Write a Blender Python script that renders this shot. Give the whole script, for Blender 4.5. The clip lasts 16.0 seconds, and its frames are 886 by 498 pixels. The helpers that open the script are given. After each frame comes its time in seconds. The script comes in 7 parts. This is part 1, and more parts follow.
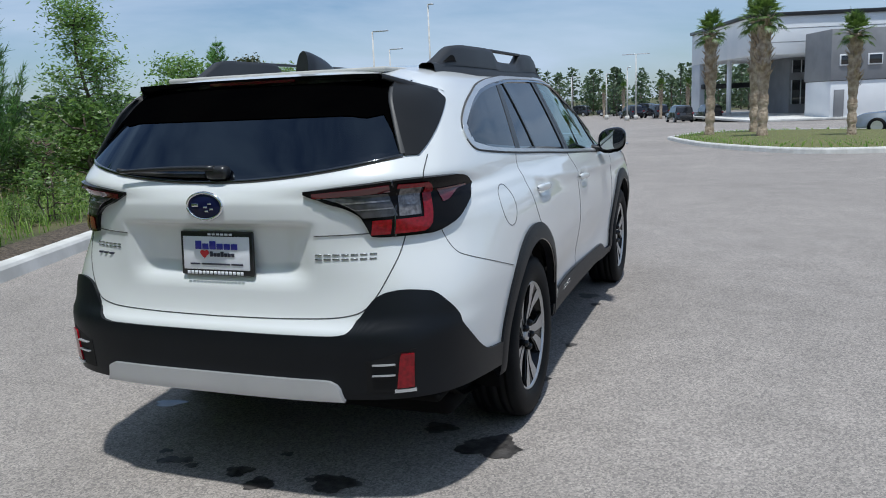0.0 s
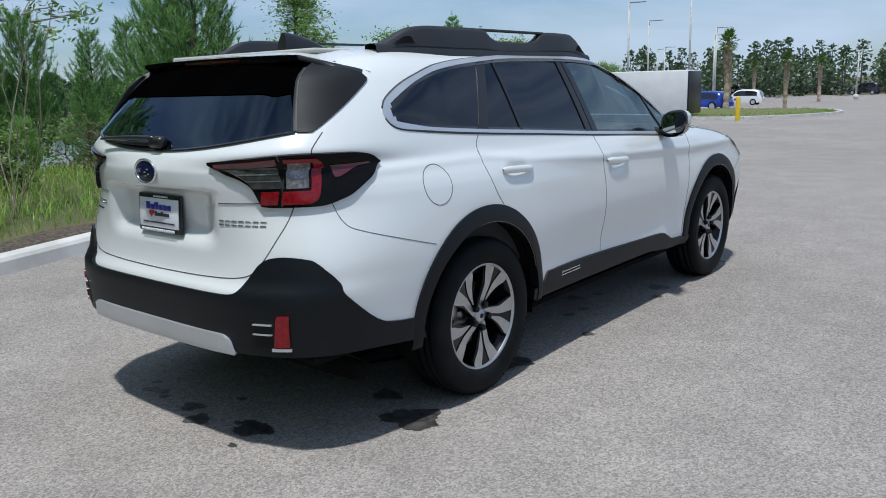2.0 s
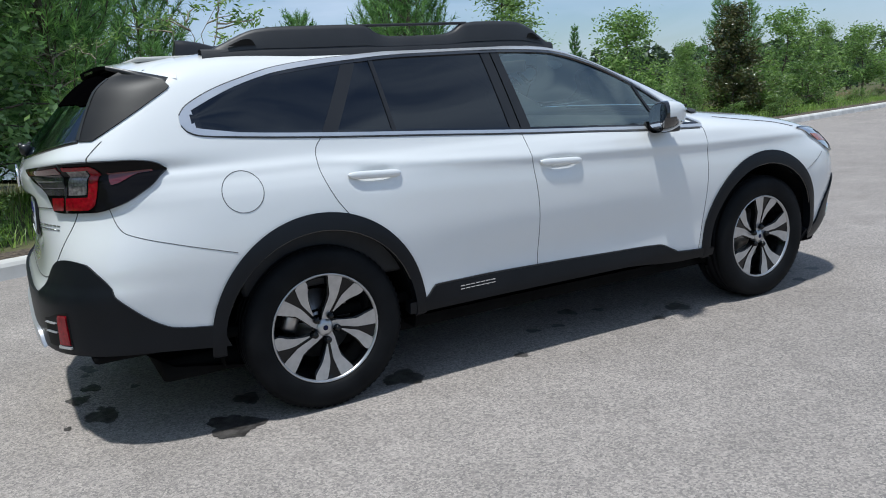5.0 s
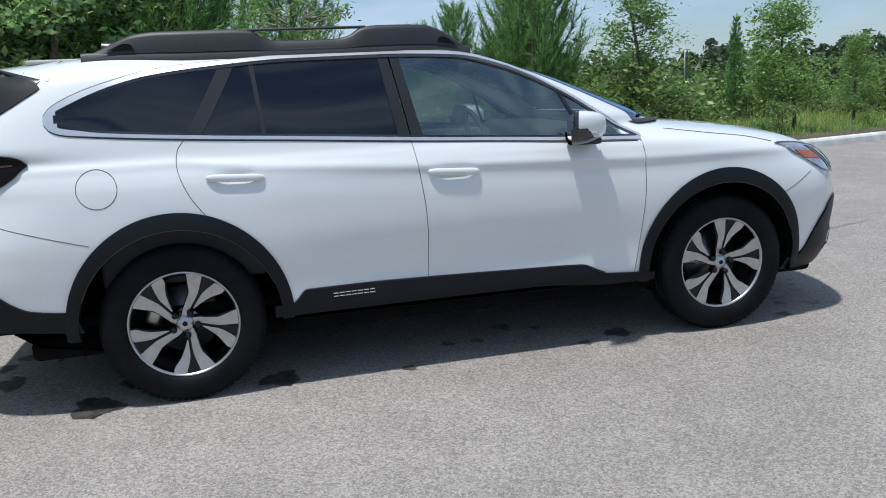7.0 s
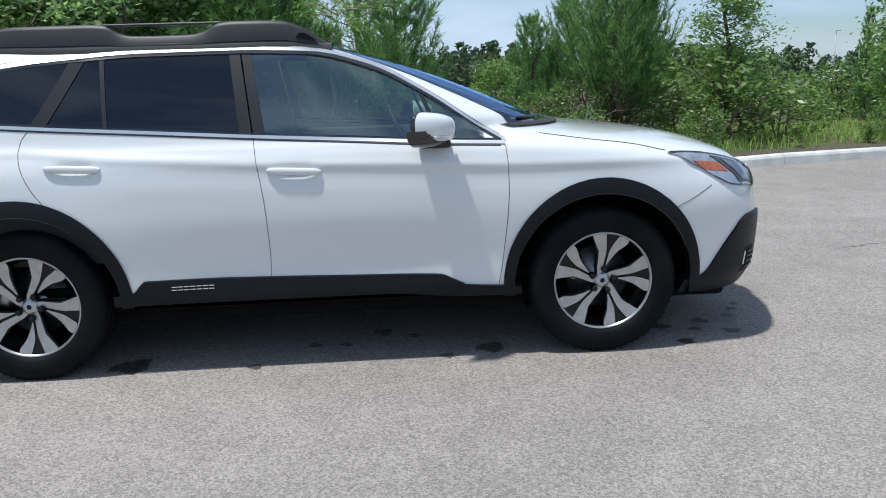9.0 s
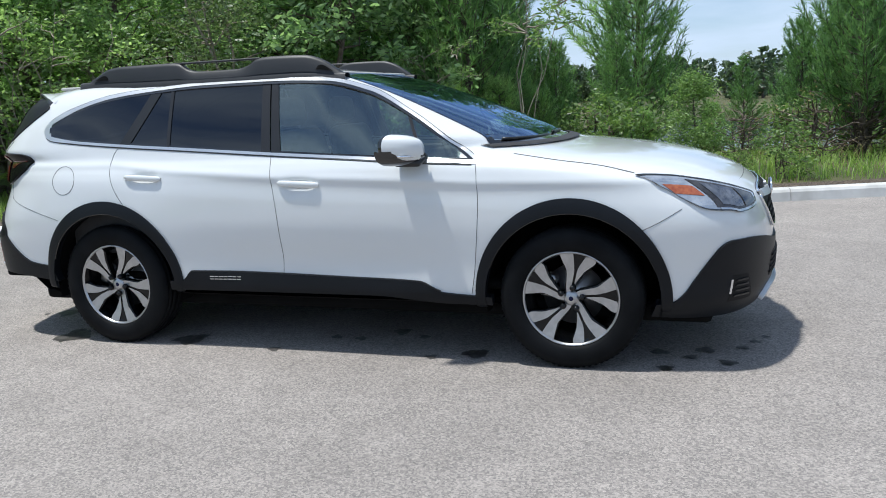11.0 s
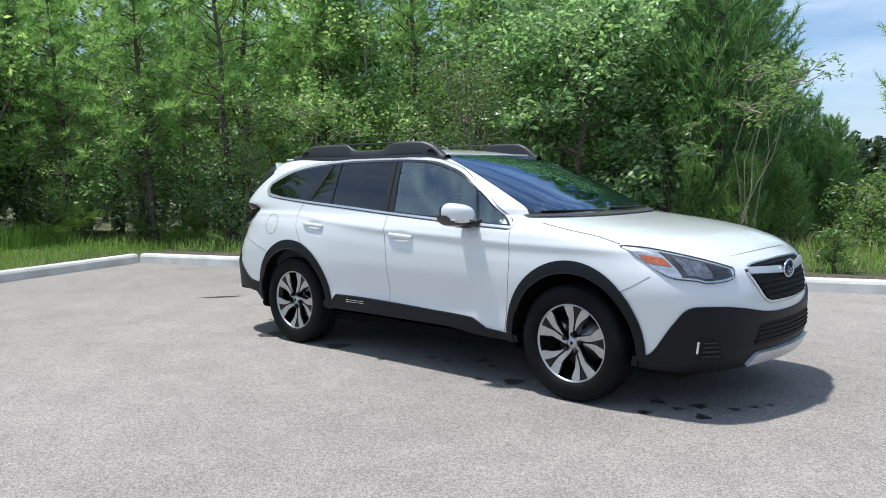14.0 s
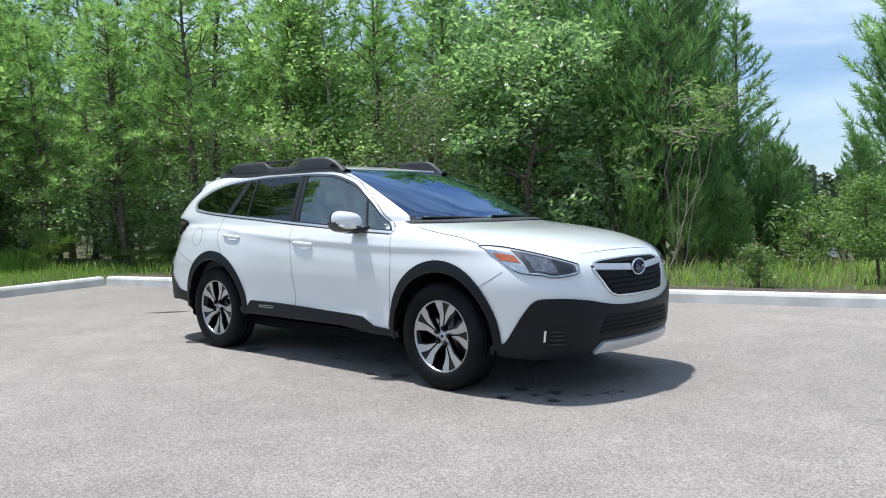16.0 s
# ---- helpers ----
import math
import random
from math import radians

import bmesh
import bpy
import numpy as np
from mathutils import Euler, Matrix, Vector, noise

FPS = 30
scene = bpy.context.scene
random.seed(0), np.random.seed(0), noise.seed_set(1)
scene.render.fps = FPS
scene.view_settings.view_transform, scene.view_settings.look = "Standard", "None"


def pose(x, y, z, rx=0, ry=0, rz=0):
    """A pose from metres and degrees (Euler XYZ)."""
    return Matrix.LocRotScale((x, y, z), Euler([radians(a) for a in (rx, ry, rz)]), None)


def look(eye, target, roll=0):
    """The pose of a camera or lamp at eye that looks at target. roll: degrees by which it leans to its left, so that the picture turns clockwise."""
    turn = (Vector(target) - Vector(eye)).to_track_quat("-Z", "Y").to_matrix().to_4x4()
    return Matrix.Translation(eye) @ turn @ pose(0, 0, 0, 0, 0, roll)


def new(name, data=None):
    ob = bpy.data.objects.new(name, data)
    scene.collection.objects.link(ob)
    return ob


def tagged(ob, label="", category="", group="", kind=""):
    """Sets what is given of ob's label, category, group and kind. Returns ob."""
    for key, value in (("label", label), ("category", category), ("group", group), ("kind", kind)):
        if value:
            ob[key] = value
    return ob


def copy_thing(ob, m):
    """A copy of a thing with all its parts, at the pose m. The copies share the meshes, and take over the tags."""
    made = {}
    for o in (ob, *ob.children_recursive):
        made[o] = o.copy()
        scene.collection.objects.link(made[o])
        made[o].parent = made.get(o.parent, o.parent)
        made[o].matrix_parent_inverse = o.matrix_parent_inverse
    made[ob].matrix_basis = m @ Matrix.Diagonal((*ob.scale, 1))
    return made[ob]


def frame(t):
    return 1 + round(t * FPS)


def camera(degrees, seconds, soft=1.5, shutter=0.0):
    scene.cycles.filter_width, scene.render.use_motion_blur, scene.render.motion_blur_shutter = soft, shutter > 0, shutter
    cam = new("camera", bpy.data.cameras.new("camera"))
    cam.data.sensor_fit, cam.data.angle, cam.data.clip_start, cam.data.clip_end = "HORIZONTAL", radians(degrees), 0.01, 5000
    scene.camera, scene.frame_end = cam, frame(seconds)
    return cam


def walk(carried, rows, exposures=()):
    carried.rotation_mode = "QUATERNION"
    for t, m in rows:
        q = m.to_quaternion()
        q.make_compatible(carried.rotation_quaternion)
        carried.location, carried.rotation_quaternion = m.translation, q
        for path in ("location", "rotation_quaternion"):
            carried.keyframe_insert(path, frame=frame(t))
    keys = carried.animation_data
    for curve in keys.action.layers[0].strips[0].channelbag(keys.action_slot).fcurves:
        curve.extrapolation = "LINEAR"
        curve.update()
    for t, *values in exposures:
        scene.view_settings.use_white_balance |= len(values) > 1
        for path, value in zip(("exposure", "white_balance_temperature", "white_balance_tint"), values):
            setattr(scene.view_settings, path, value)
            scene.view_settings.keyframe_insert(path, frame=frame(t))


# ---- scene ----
cam = camera(58.2, 16.0, 1.0)
PATH = [
    (0, (1.768, -4.751, 1.407), (1.069, -2.912, 1.048), -2.4),
    (0.5, (2.071, -4.583, 1.407), (1.26, -2.79, 1.048), -2.9),
    (1, (2.403, -4.496, 1.394), (1.444, -2.778, 1.037), -3.0),
    (1.5, (2.732, -4.394, 1.39), (1.638, -2.765, 1.004), -2.2),
    (2, (2.957, -4.174, 1.392), (1.716, -2.658, 0.99), -1.6),
    (2.5, (3.193, -3.977, 1.399), (1.781, -2.613, 1.016), -2.5),
    (3, (3.473, -3.74, 1.398), (1.958, -2.487, 1.026), -2.4),
    (3.5, (3.602, -3.447, 1.381), (2.0, -2.316, 0.991), -3.1),
    (4, (3.786, -3.126, 1.392), (2.126, -2.082, 1.003), -3.5),
    (4.5, (3.991, -2.79, 1.403), (2.289, -1.814, 1.017), -3.8),
    (5, (4.064, -2.479, 1.372), (2.339, -1.553, 0.964), -3.7),
    (5.2, (4.12, -2.35, 1.38), (2.375, -1.462, 0.971), -3.7),
    (7.5, (4.543, -0.726, 1.374), (2.626, -0.346, 0.95), -2.0),
    (8, (4.53, -0.375, 1.366), (2.6, -0.087, 0.93), -1.3),
    (8.5, (4.553, -0.034, 1.365), (2.61, 0.178, 0.939), -1.4),
    (8.7, (4.575, 0.123, 1.364), (2.629, 0.303, 0.939), -1.5),
    (10.8, (4.806, 1.826, 1.386), (2.913, 1.301, 1.008), -3.2),
    (11, (4.754, 1.967, 1.383), (2.885, 1.361, 1.009), -2.7),
    (11.5, (4.695, 2.306, 1.391), (2.912, 1.465, 1.057), -1.4),
    (12, (4.715, 2.685, 1.405), (3.013, 1.675, 1.114), -1.2),
    (12.5, (4.819, 2.989, 1.395), (3.173, 1.887, 1.12), -1.3),
    (13, (4.817, 3.358, 1.4), (3.271, 2.112, 1.16), -0.7),
    (13.5, (4.898, 3.719, 1.412), (3.383, 2.431, 1.2), -0.6),
    (14, (4.961, 4.028, 1.408), (3.488, 2.689, 1.219), -0.7),
    (14.5, (4.907, 4.322, 1.41), (3.488, 2.919, 1.268), -0.9),
    (15, (4.912, 4.59, 1.414), (3.486, 3.191, 1.324), -1.2),
    (15.5, (4.932, 4.865, 1.387), (3.482, 3.491, 1.29), -0.5),
    (16, (4.778, 4.962, 1.221), (3.304, 3.614, 1.118), -1.0),
]
walk(cam, [(t, look(eye, target, roll)) for t, eye, target, roll in PATH],
     exposures=[(0.0, -0.08, 6300, 9), (3.5, 0.0, 6320, 9), (8.0, 0.14, 6400, 9), (12.5, 0.37, 6450, 9), (16.0, 0.5, 6480, 9)])

# ---------------------------------------------------------------- light
SUN_DIR = Vector((0.11, -0.24, 1)).normalized()
world = bpy.data.worlds.new("sky")
scene.world = world
world.use_nodes = True
wn, wl = world.node_tree.nodes, world.node_tree.links
wn.clear()
w_out = wn.new("ShaderNodeOutputWorld")
w_bg = wn.new("ShaderNodeBackground")
w_sky = wn.new("ShaderNodeTexSky")
w_sky.sky_type = "NISHITA"
w_sky.sun_disc = False
w_sky.sun_elevation = math.asin(SUN_DIR.z)
w_sky.sun_rotation = math.atan2(SUN_DIR.x, SUN_DIR.y)
w_sky.air_density, w_sky.dust_density, w_sky.ozone_density = 1.0, 0.5, 1.5
w_co = wn.new("ShaderNodeTexCoord")
w_map = wn.new("ShaderNodeMapping")
w_map.inputs["Scale"].default_value = (1.0, 1.0, 4.5)
w_noise = wn.new("ShaderNodeTexNoise")
w_noise.inputs["Scale"].default_value = 2.6
w_noise.inputs["Detail"].default_value = 7.0
w_noise.inputs["Roughness"].default_value = 0.55
w_noise.inputs["Distortion"].default_value = 0.4
w_ramp = wn.new("ShaderNodeValToRGB")
w_ramp.color_ramp.elements[0].position = 0.36
w_ramp.color_ramp.elements[0].color = (0.12, 0.12, 0.12, 1)
w_ramp.color_ramp.elements[1].position = 0.68
w_ramp.color_ramp.elements[1].color = (0.95, 0.95, 0.95, 1)
w_tint = wn.new("ShaderNodeMixRGB")
w_tint.blend_type = "MULTIPLY"
w_tint.inputs["Fac"].default_value = 1.0
w_tint.inputs["Color2"].default_value = (0.80, 0.96, 1.16, 1)
w_mix = wn.new("ShaderNodeMixRGB")
w_mix.inputs["Color2"].default_value = (6.2, 7.6, 9.6, 1)
wl.new(w_co.outputs["Generated"], w_map.inputs["Vector"])
wl.new(w_map.outputs["Vector"], w_noise.inputs["Vector"])
wl.new(w_noise.outputs["Fac"], w_ramp.inputs["Fac"])
wl.new(w_ramp.outputs["Color"], w_mix.inputs["Fac"])
wl.new(w_sky.outputs["Color"], w_tint.inputs["Color1"])
wl.new(w_tint.outputs["Color"], w_mix.inputs["Color1"])
wl.new(w_mix.outputs["Color"], w_bg.inputs["Color"])
w_bg.inputs["Strength"].default_value = 0.088
wl.new(w_bg.outputs["Background"], w_out.inputs["Surface"])

sun = new("sun", bpy.data.lights.new("sun", "SUN"))
sun.data.energy, sun.data.angle, sun.data.color = 3.8, radians(2.5), (0.98, 0.98, 0.95)
sun.matrix_world = look(SUN_DIR * 50, (0, 0, 0))

# ---------------------------------------------------------------- materials
def material(name, color, rough=0.5, metal=0.0, color2=None, scale=8.0, bump=0.0, bump_scale=60.0, coat=0.0,
             detail=5.0, island=False, low=0.35, high=0.65, spec=0.5, bump_dist=0.01):
    """A principled material whose colour wanders between two tones by noise, with fine relief."""
    m = bpy.data.materials.new(name)
    m.use_nodes = True
    n, l = m.node_tree.nodes, m.node_tree.links
    b = n["Principled BSDF"]
    b.inputs["Base Color"].default_value = (*color, 1)
    b.inputs["Roughness"].default_value = rough
    b.inputs["Metallic"].default_value = metal
    b.inputs["Coat Weight"].default_value = coat
    b.inputs["Coat Roughness"].default_value = 0.04
    b.inputs["Specular IOR Level"].default_value = spec
    if color2 or bump:
        co = n.new("ShaderNodeTexCoord")
    if color2:
        noi = n.new("ShaderNodeTexNoise")
        noi.inputs["Scale"].default_value, noi.inputs["Detail"].default_value = scale, detail
        l.new(co.outputs["Object"], noi.inputs["Vector"])
        ramp = n.new("ShaderNodeValToRGB")
        ramp.color_ramp.elements[0].position, ramp.color_ramp.elements[1].position = low, high
        ramp.color_ramp.elements[0].color, ramp.color_ramp.elements[1].color = (*color, 1), (*color2, 1)
        if island:
            geo = n.new("ShaderNodeNewGeometry")
            add = n.new("ShaderNodeMath")
            add.operation = "MULTIPLY_ADD"
            add.inputs[1].default_value = 0.6
            l.new(geo.outputs["Random Per Island"], add.inputs[0])
            sc = n.new("ShaderNodeMath")
            sc.operation = "MULTIPLY"
            sc.inputs[1].default_value = 0.4
            l.new(noi.outputs["Fac"], sc.inputs[0])
            l.new(sc.outputs[0], add.inputs[2])
            l.new(add.outputs[0], ramp.inputs["Fac"])
        else:
            l.new(noi.outputs["Fac"], ramp.inputs["Fac"])
        l.new(ramp.outputs["Color"], b.inputs["Base Color"])
    if bump:
        nb = n.new("ShaderNodeTexNoise")
        nb.inputs["Scale"].default_value, nb.inputs["Detail"].default_value = bump_scale, 4.0
        l.new(co.outputs["Object"], nb.inputs["Vector"])
        bp = n.new("ShaderNodeBump")
        bp.inputs["Strength"].default_value, bp.inputs["Distance"].default_value = bump, bump_dist
        l.new(nb.outputs["Fac"], bp.inputs["Height"])
        l.new(bp.outputs["Normal"], b.inputs["Normal"])
    return m


def leaf_material(name, dark, light, trans=0.35, rough=0.45):
    """Leaves: every leaf its own tone, gloss, and light coming through."""
    m = material(name, dark, rough, 0, light, 1.2, island=True, low=0.15, high=0.85)
    n, l = m.node_tree.nodes, m.node_tree.links
    b = n["Principled BSDF"]
    ramp = next(x for x in n if x.bl_idname == "ShaderNodeValToRGB")
    tr = n.new("ShaderNodeBsdfTranslucent")
    warm = n.new("ShaderNodeMixRGB")
    warm.blend_type = "MULTIPLY"
    warm.inputs["Fac"].default_value = 1.0
    warm.inputs["Color2"].default_value = (1.22, 1.36, 0.88, 1)
    l.new(ramp.outputs["Color"], warm.inputs["Color1"])
    l.new(warm.outputs["Color"], tr.inputs["Color"])
    mix = n.new("ShaderNodeMixShader")
    mix.inputs["Fac"].default_value = trans
    l.new(b.outputs["BSDF"], mix.inputs[1])
    l.new(tr.outputs["BSDF"], mix.inputs[2])
    l.new(mix.outputs["Shader"], n["Material Output"].inputs["Surface"])
    return m


def glass_material(name, tint, ior=1.5, rough=0.01, base=0.0, sheen=(0.95, 0.97, 1.0)):
    """A thin pane: what lies behind shows tinted, the sky mirrors by Fresnel, coloured by sheen."""
    m = bpy.data.materials.new(name)
    m.use_nodes = True
    n, l = m.node_tree.nodes, m.node_tree.links
    n.remove(n["Principled BSDF"])
    tr = n.new("ShaderNodeBsdfTransparent")
    tr.inputs["Color"].default_value = (*tint, 1)
    gl = n.new("ShaderNodeBsdfGlossy")
    gl.inputs["Roughness"].default_value = rough
    gl.inputs["Color"].default_value = (*sheen, 1)
    fr = n.new("ShaderNodeFresnel")
    fr.inputs["IOR"].default_value = ior
    mx = n.new("ShaderNodeMixShader")
    if base:
        ad = n.new("ShaderNodeMath")
        ad.operation, ad.use_clamp = "ADD", True
        ad.inputs[1].default_value = base
        l.new(fr.outputs["Fac"], ad.inputs[0])
        l.new(ad.outputs[0], mx.inputs["Fac"])
    else:
        l.new(fr.outputs["Fac"], mx.inputs["Fac"])
    l.new(tr.outputs["BSDF"], mx.inputs[1])
    l.new(gl.outputs["BSDF"], mx.inputs[2])
    l.new(mx.outputs["Shader"], n["Material Output"].inputs["Surface"])
    return m


def asphalt_material():
    """Pale worn asphalt: stone speckle, larger blotches and faint tracks, and a rough grain."""
    m = bpy.data.materials.new("asphalt")
    m.use_nodes = True
    n, l = m.node_tree.nodes, m.node_tree.links
    b = n["Principled BSDF"]
    co = n.new("ShaderNodeTexCoord")

    def noise_node(scale, detail, rough=0.5):
        x = n.new("ShaderNodeTexNoise")
        x.inputs["Scale"].default_value, x.inputs["Detail"].default_value = scale, detail
        x.inputs["Roughness"].default_value = rough
        l.new(co.outputs["Object"], x.inputs["Vector"])
        return x

    def ramp_node(src, p0, c0, p1, c1):
        r = n.new("ShaderNodeValToRGB")
        r.color_ramp.elements[0].position, r.color_ramp.elements[1].position = p0, p1
        r.color_ramp.elements[0].color, r.color_ramp.elements[1].color = (*c0, 1), (*c1, 1)
        l.new(src, r.inputs["Fac"])
        return r

    def mix_node(kind, a, c, fac=1.0):
        x = n.new("ShaderNodeMixRGB")
        x.blend_type = kind
        x.inputs["Fac"].default_value = fac
        l.new(a, x.inputs["Color1"])
        l.new(c, x.inputs["Color2"])
        return x

    big = noise_node(0.22, 6, 0.6)
    base = ramp_node(big.outputs["Fac"], 0.3, (0.250, 0.229, 0.212), 0.7, (0.322, 0.295, 0.273))
    mid = ramp_node(noise_node(2.2, 8, 0.65).outputs["Fac"], 0.3, (0.86, 0.86, 0.86), 0.7, (1.09, 1.09, 1.09))
    vor = n.new("ShaderNodeTexVoronoi")
    vor.inputs["Scale"].default_value = 125.0
    l.new(co.outputs["Object"], vor.inputs["Vector"])
    bw = n.new("ShaderNodeRGBToBW")
    l.new(vor.outputs["Color"], bw.inputs["Color"])
    stones = ramp_node(bw.outputs["Val"], 0.15, (0.66, 0.66, 0.67), 0.9, (1.42, 1.39, 1.36))
    fine = ramp_node(noise_node(240, 3).outputs["Fac"], 0.3, (0.75, 0.75, 0.75), 0.7, (1.2, 1.2, 1.2))
    c1 = mix_node("MULTIPLY", base.outputs["Color"], mid.outputs["Color"])
    c2 = mix_node("MULTIPLY", c1.outputs["Color"], stones.outputs["Color"], 1.0)
    c3 = mix_node("MULTIPLY", c2.outputs["Color"], fine.outputs["Color"], 0.9)
    l.new(c3.outputs["Color"], b.inputs["Base Color"])
    b.inputs["Roughness"].default_value = 0.85
    b.inputs["Specular IOR Level"].default_value = 0.3
    bp = n.new("ShaderNodeBump")
    bp.inputs["Strength"].default_value, bp.inputs["Distance"].default_value = 0.6, 0.004
    l.new(bw.outputs["Val"], bp.inputs["Height"])
    l.new(bp.outputs["Normal"], b.inputs["Normal"])
    return m


ASPHALT = asphalt_material()
WET = material("wet_asphalt", (0.02, 0.018, 0.017), 0.5, 0, (0.085, 0.078, 0.074), 22, 0.5, 150, bump_dist=0.003)
SOIL = material("verge_soil", (0.045, 0.06, 0.018), 0.95, 0, (0.13, 0.12, 0.055), 0.5, 0.8, 18, bump_dist=0.06)
MULCH = material("mulch", (0.035, 0.027, 0.02), 0.95, 0, (0.15, 0.115, 0.085), 25, 0.9, 40, bump_dist=0.03)
LAWN = material("lawn", (0.08, 0.10, 0.03), 0.9, 0, (0.2, 0.19, 0.07), 9, 0.8, 60, bump_dist=0.03)
CONCRETE = material("concrete", (0.5, 0.49, 0.46), 0.85, 0, (0.66, 0.65, 0.62), 3, 0.4, 90, bump_dist=0.004)
WATER = material("pond_water", (0.1, 0.12, 0.13), 0.08, 0, (0.14, 0.15, 0.15), 0.4, 0.15, 3)
PAINT = material("pearl_white_paint", (0.70, 0.715, 0.712), 0.28, 0.0, (0.73, 0.745, 0.742), 1.3, coat=1.0)
CLAD = material("black_grained_plastic", (0.0040, 0.0052, 0.0072), 0.44, 0, (0.0064, 0.0080, 0.0108), 3, 0.25, 500, bump_dist=0.0008, spec=0.24)
PIANO = material("gloss_black_trim", (0.006, 0.006, 0.007), 0.12, coat=1.0)
FLAT_BLACK = material("flat_black_cover", (0.0008, 0.0008, 0.001), 0.7, 0, (0.0012, 0.0012, 0.0013), 6, spec=0.0)
MATTE = material("matte_black_plastic", (0.005, 0.005, 0.0055), 0.65, 0, (0.008, 0.008, 0.0085), 5, spec=0.25)
SATIN = material("satin_black_trim", (0.011, 0.011, 0.012), 0.33, 0, (0.015, 0.015, 0.016), 6)
RAILPL = material("dark_grey_rail_plastic", (0.014, 0.015, 0.017), 0.5, 0, (0.021, 0.022, 0.024), 4, 0.2, 400, bump_dist=0.0008)
PANELPL = material("dark_satin_panel", (0.012, 0.0125, 0.0135), 0.42, 0, (0.016, 0.0165, 0.0175), 4, 0.1, 400, bump_dist=0.0006, spec=0.2)
SILVER = material("silver_painted_plastic", (0.55, 0.57, 0.59), 0.35, 0.6, (0.62, 0.63, 0.65), 3)
BRIGHT = material("brushed_bright_trim", (0.62, 0.63, 0.65), 0.3, 0.7, (0.68, 0.69, 0.7), 9)
CHROME = material("bright_trim", (0.75, 0.77, 0.8), 0.16, 1.0)
GREYCHROME = material("grey_bright_trim", (0.30, 0.31, 0.32), 0.25, 0.9, (0.38, 0.39, 0.4), 30)
ALLOY = material("machined_alloy", (0.43, 0.435, 0.445), 0.3, 0.85, (0.5, 0.505, 0.515), 30)
RIMBLACK = material("black_rim_paint", (0.006, 0.006, 0.0065), 0.22, 0.0, spec=0.25, coat=0.15)
RUBBER = material("tyre_rubber", (0.0055, 0.006, 0.0068), 0.6, 0, (0.010, 0.0108, 0.012), 6, 0.3, 120, bump_dist=0.001, spec=0.09)
DISC = material("brake_steel", (0.35, 0.34, 0.33), 0.4, 1.0, (0.5, 0.49, 0.48), 12)
UNDER = material("underbody_black", (0.005, 0.005, 0.005), 0.95, 0, (0.008, 0.008, 0.008), 4, spec=0.08)
SEAM = material("panel_gap", (0.07, 0.07, 0.07), 0.8)
LENS_RED = material("red_lamp_lens", (0.27, 0.003, 0.010), 0.2, 0, (0.15, 0.002, 0.006), 70, spec=0.3, coat=0.4)
LENS_TAILGREY = material("grey_tail_lens", (0.10, 0.09, 0.09), 0.2, 0.3, (0.24, 0.22, 0.22), 60, coat=0.5)
LENS_DARKRED = material("deep_red_lamp_lens", (0.09, 0.006, 0.01), 0.1, coat=1.0)
LENS_SMOKE = material("smoked_lamp_lens", (0.006, 0.0055, 0.006), 0.07, spec=0.12)
LENS_GREY = material("grey_lamp_reflector", (0.04, 0.038, 0.04), 0.25, 0.5, (0.1, 0.095, 0.1), 24, coat=0.4)
LENS_CLEAR = material("bright_lamp_reflector", (0.45, 0.47, 0.5), 0.16, 0.75, (0.62, 0.63, 0.65), 20, coat=1.0)
LENS_RIB = material("pale_lamp_rib", (0.16, 0.15, 0.15), 0.2, 0.5, (0.3, 0.28, 0.28), 80, coat=0.4)
LENS_BLUE = material("blue_grey_lamp_bowl", (0.09, 0.1, 0.12), 0.1, 0.5, (0.2, 0.21, 0.24), 30, coat=1.0)
AMBER = material("amber_reflector", (0.30, 0.065, 0.025), 0.15, 0, (0.42, 0.12, 0.045), 60, coat=0.8)
EMBLEM_BLUE = material("emblem_blue", (0.008, 0.011, 0.045), 0.15, 0.0, spec=0.2)
PLATE_WHITE = material("plate_white", (0.72, 0.73, 0.78), 0.4, 0, (0.76, 0.77, 0.8), 8)
INK_BLUE = material("ink_blue", (0.03, 0.03, 0.3), 0.4)
INK_RED = material("ink_red", (0.6, 0.02, 0.03), 0.4)
INK_DARK = material("ink_dark", (0.03, 0.03, 0.05), 0.4)
CABIN = material("dark_cabin_plastic", (0.02, 0.02, 0.022), 0.7, 0, (0.035, 0.034, 0.034), 5, 0.2, 200)
FABRIC = material("grey_seat_fabric", (0.07, 0.07, 0.072), 0.9, 0, (0.11, 0.11, 0.11), 40, 0.3, 300, bump_dist=0.002)
GLASS_DARK = glass_material("privacy_glass", (0.010, 0.010, 0.011), 1.5, base=0.03)
# Blue sheens of the rear glass and windscreen paint in the mirrored sky.
GLASS_REAR = glass_material("tailgate_glass", (0.004, 0.004, 0.005), 1.5, base=0.018, sheen=(0.66, 0.82, 1.0))
GLASS_FRONT = glass_material("green_tint_glass", (0.55, 0.7, 0.62), 1.55, base=0.16, sheen=(0.86, 0.97, 0.93))
GLASS_SCREEN = glass_material("windscreen_glass", (0.3, 0.36, 0.42), 1.6, base=0.2, sheen=(0.5, 0.7, 1.0))
MIRROR = material("mirror_face", (0.8, 0.82, 0.85), 0.02, 1.0)
BARK = material("bark", (0.07, 0.052, 0.04), 0.95, 0, (0.17, 0.135, 0.11), 18, 0.8, 30, bump_dist=0.02)
BARK_PALE = material("pale_bark", (0.2, 0.17, 0.13), 0.95, 0, (0.32, 0.28, 0.22), 14, 0.6, 30, bump_dist=0.01)
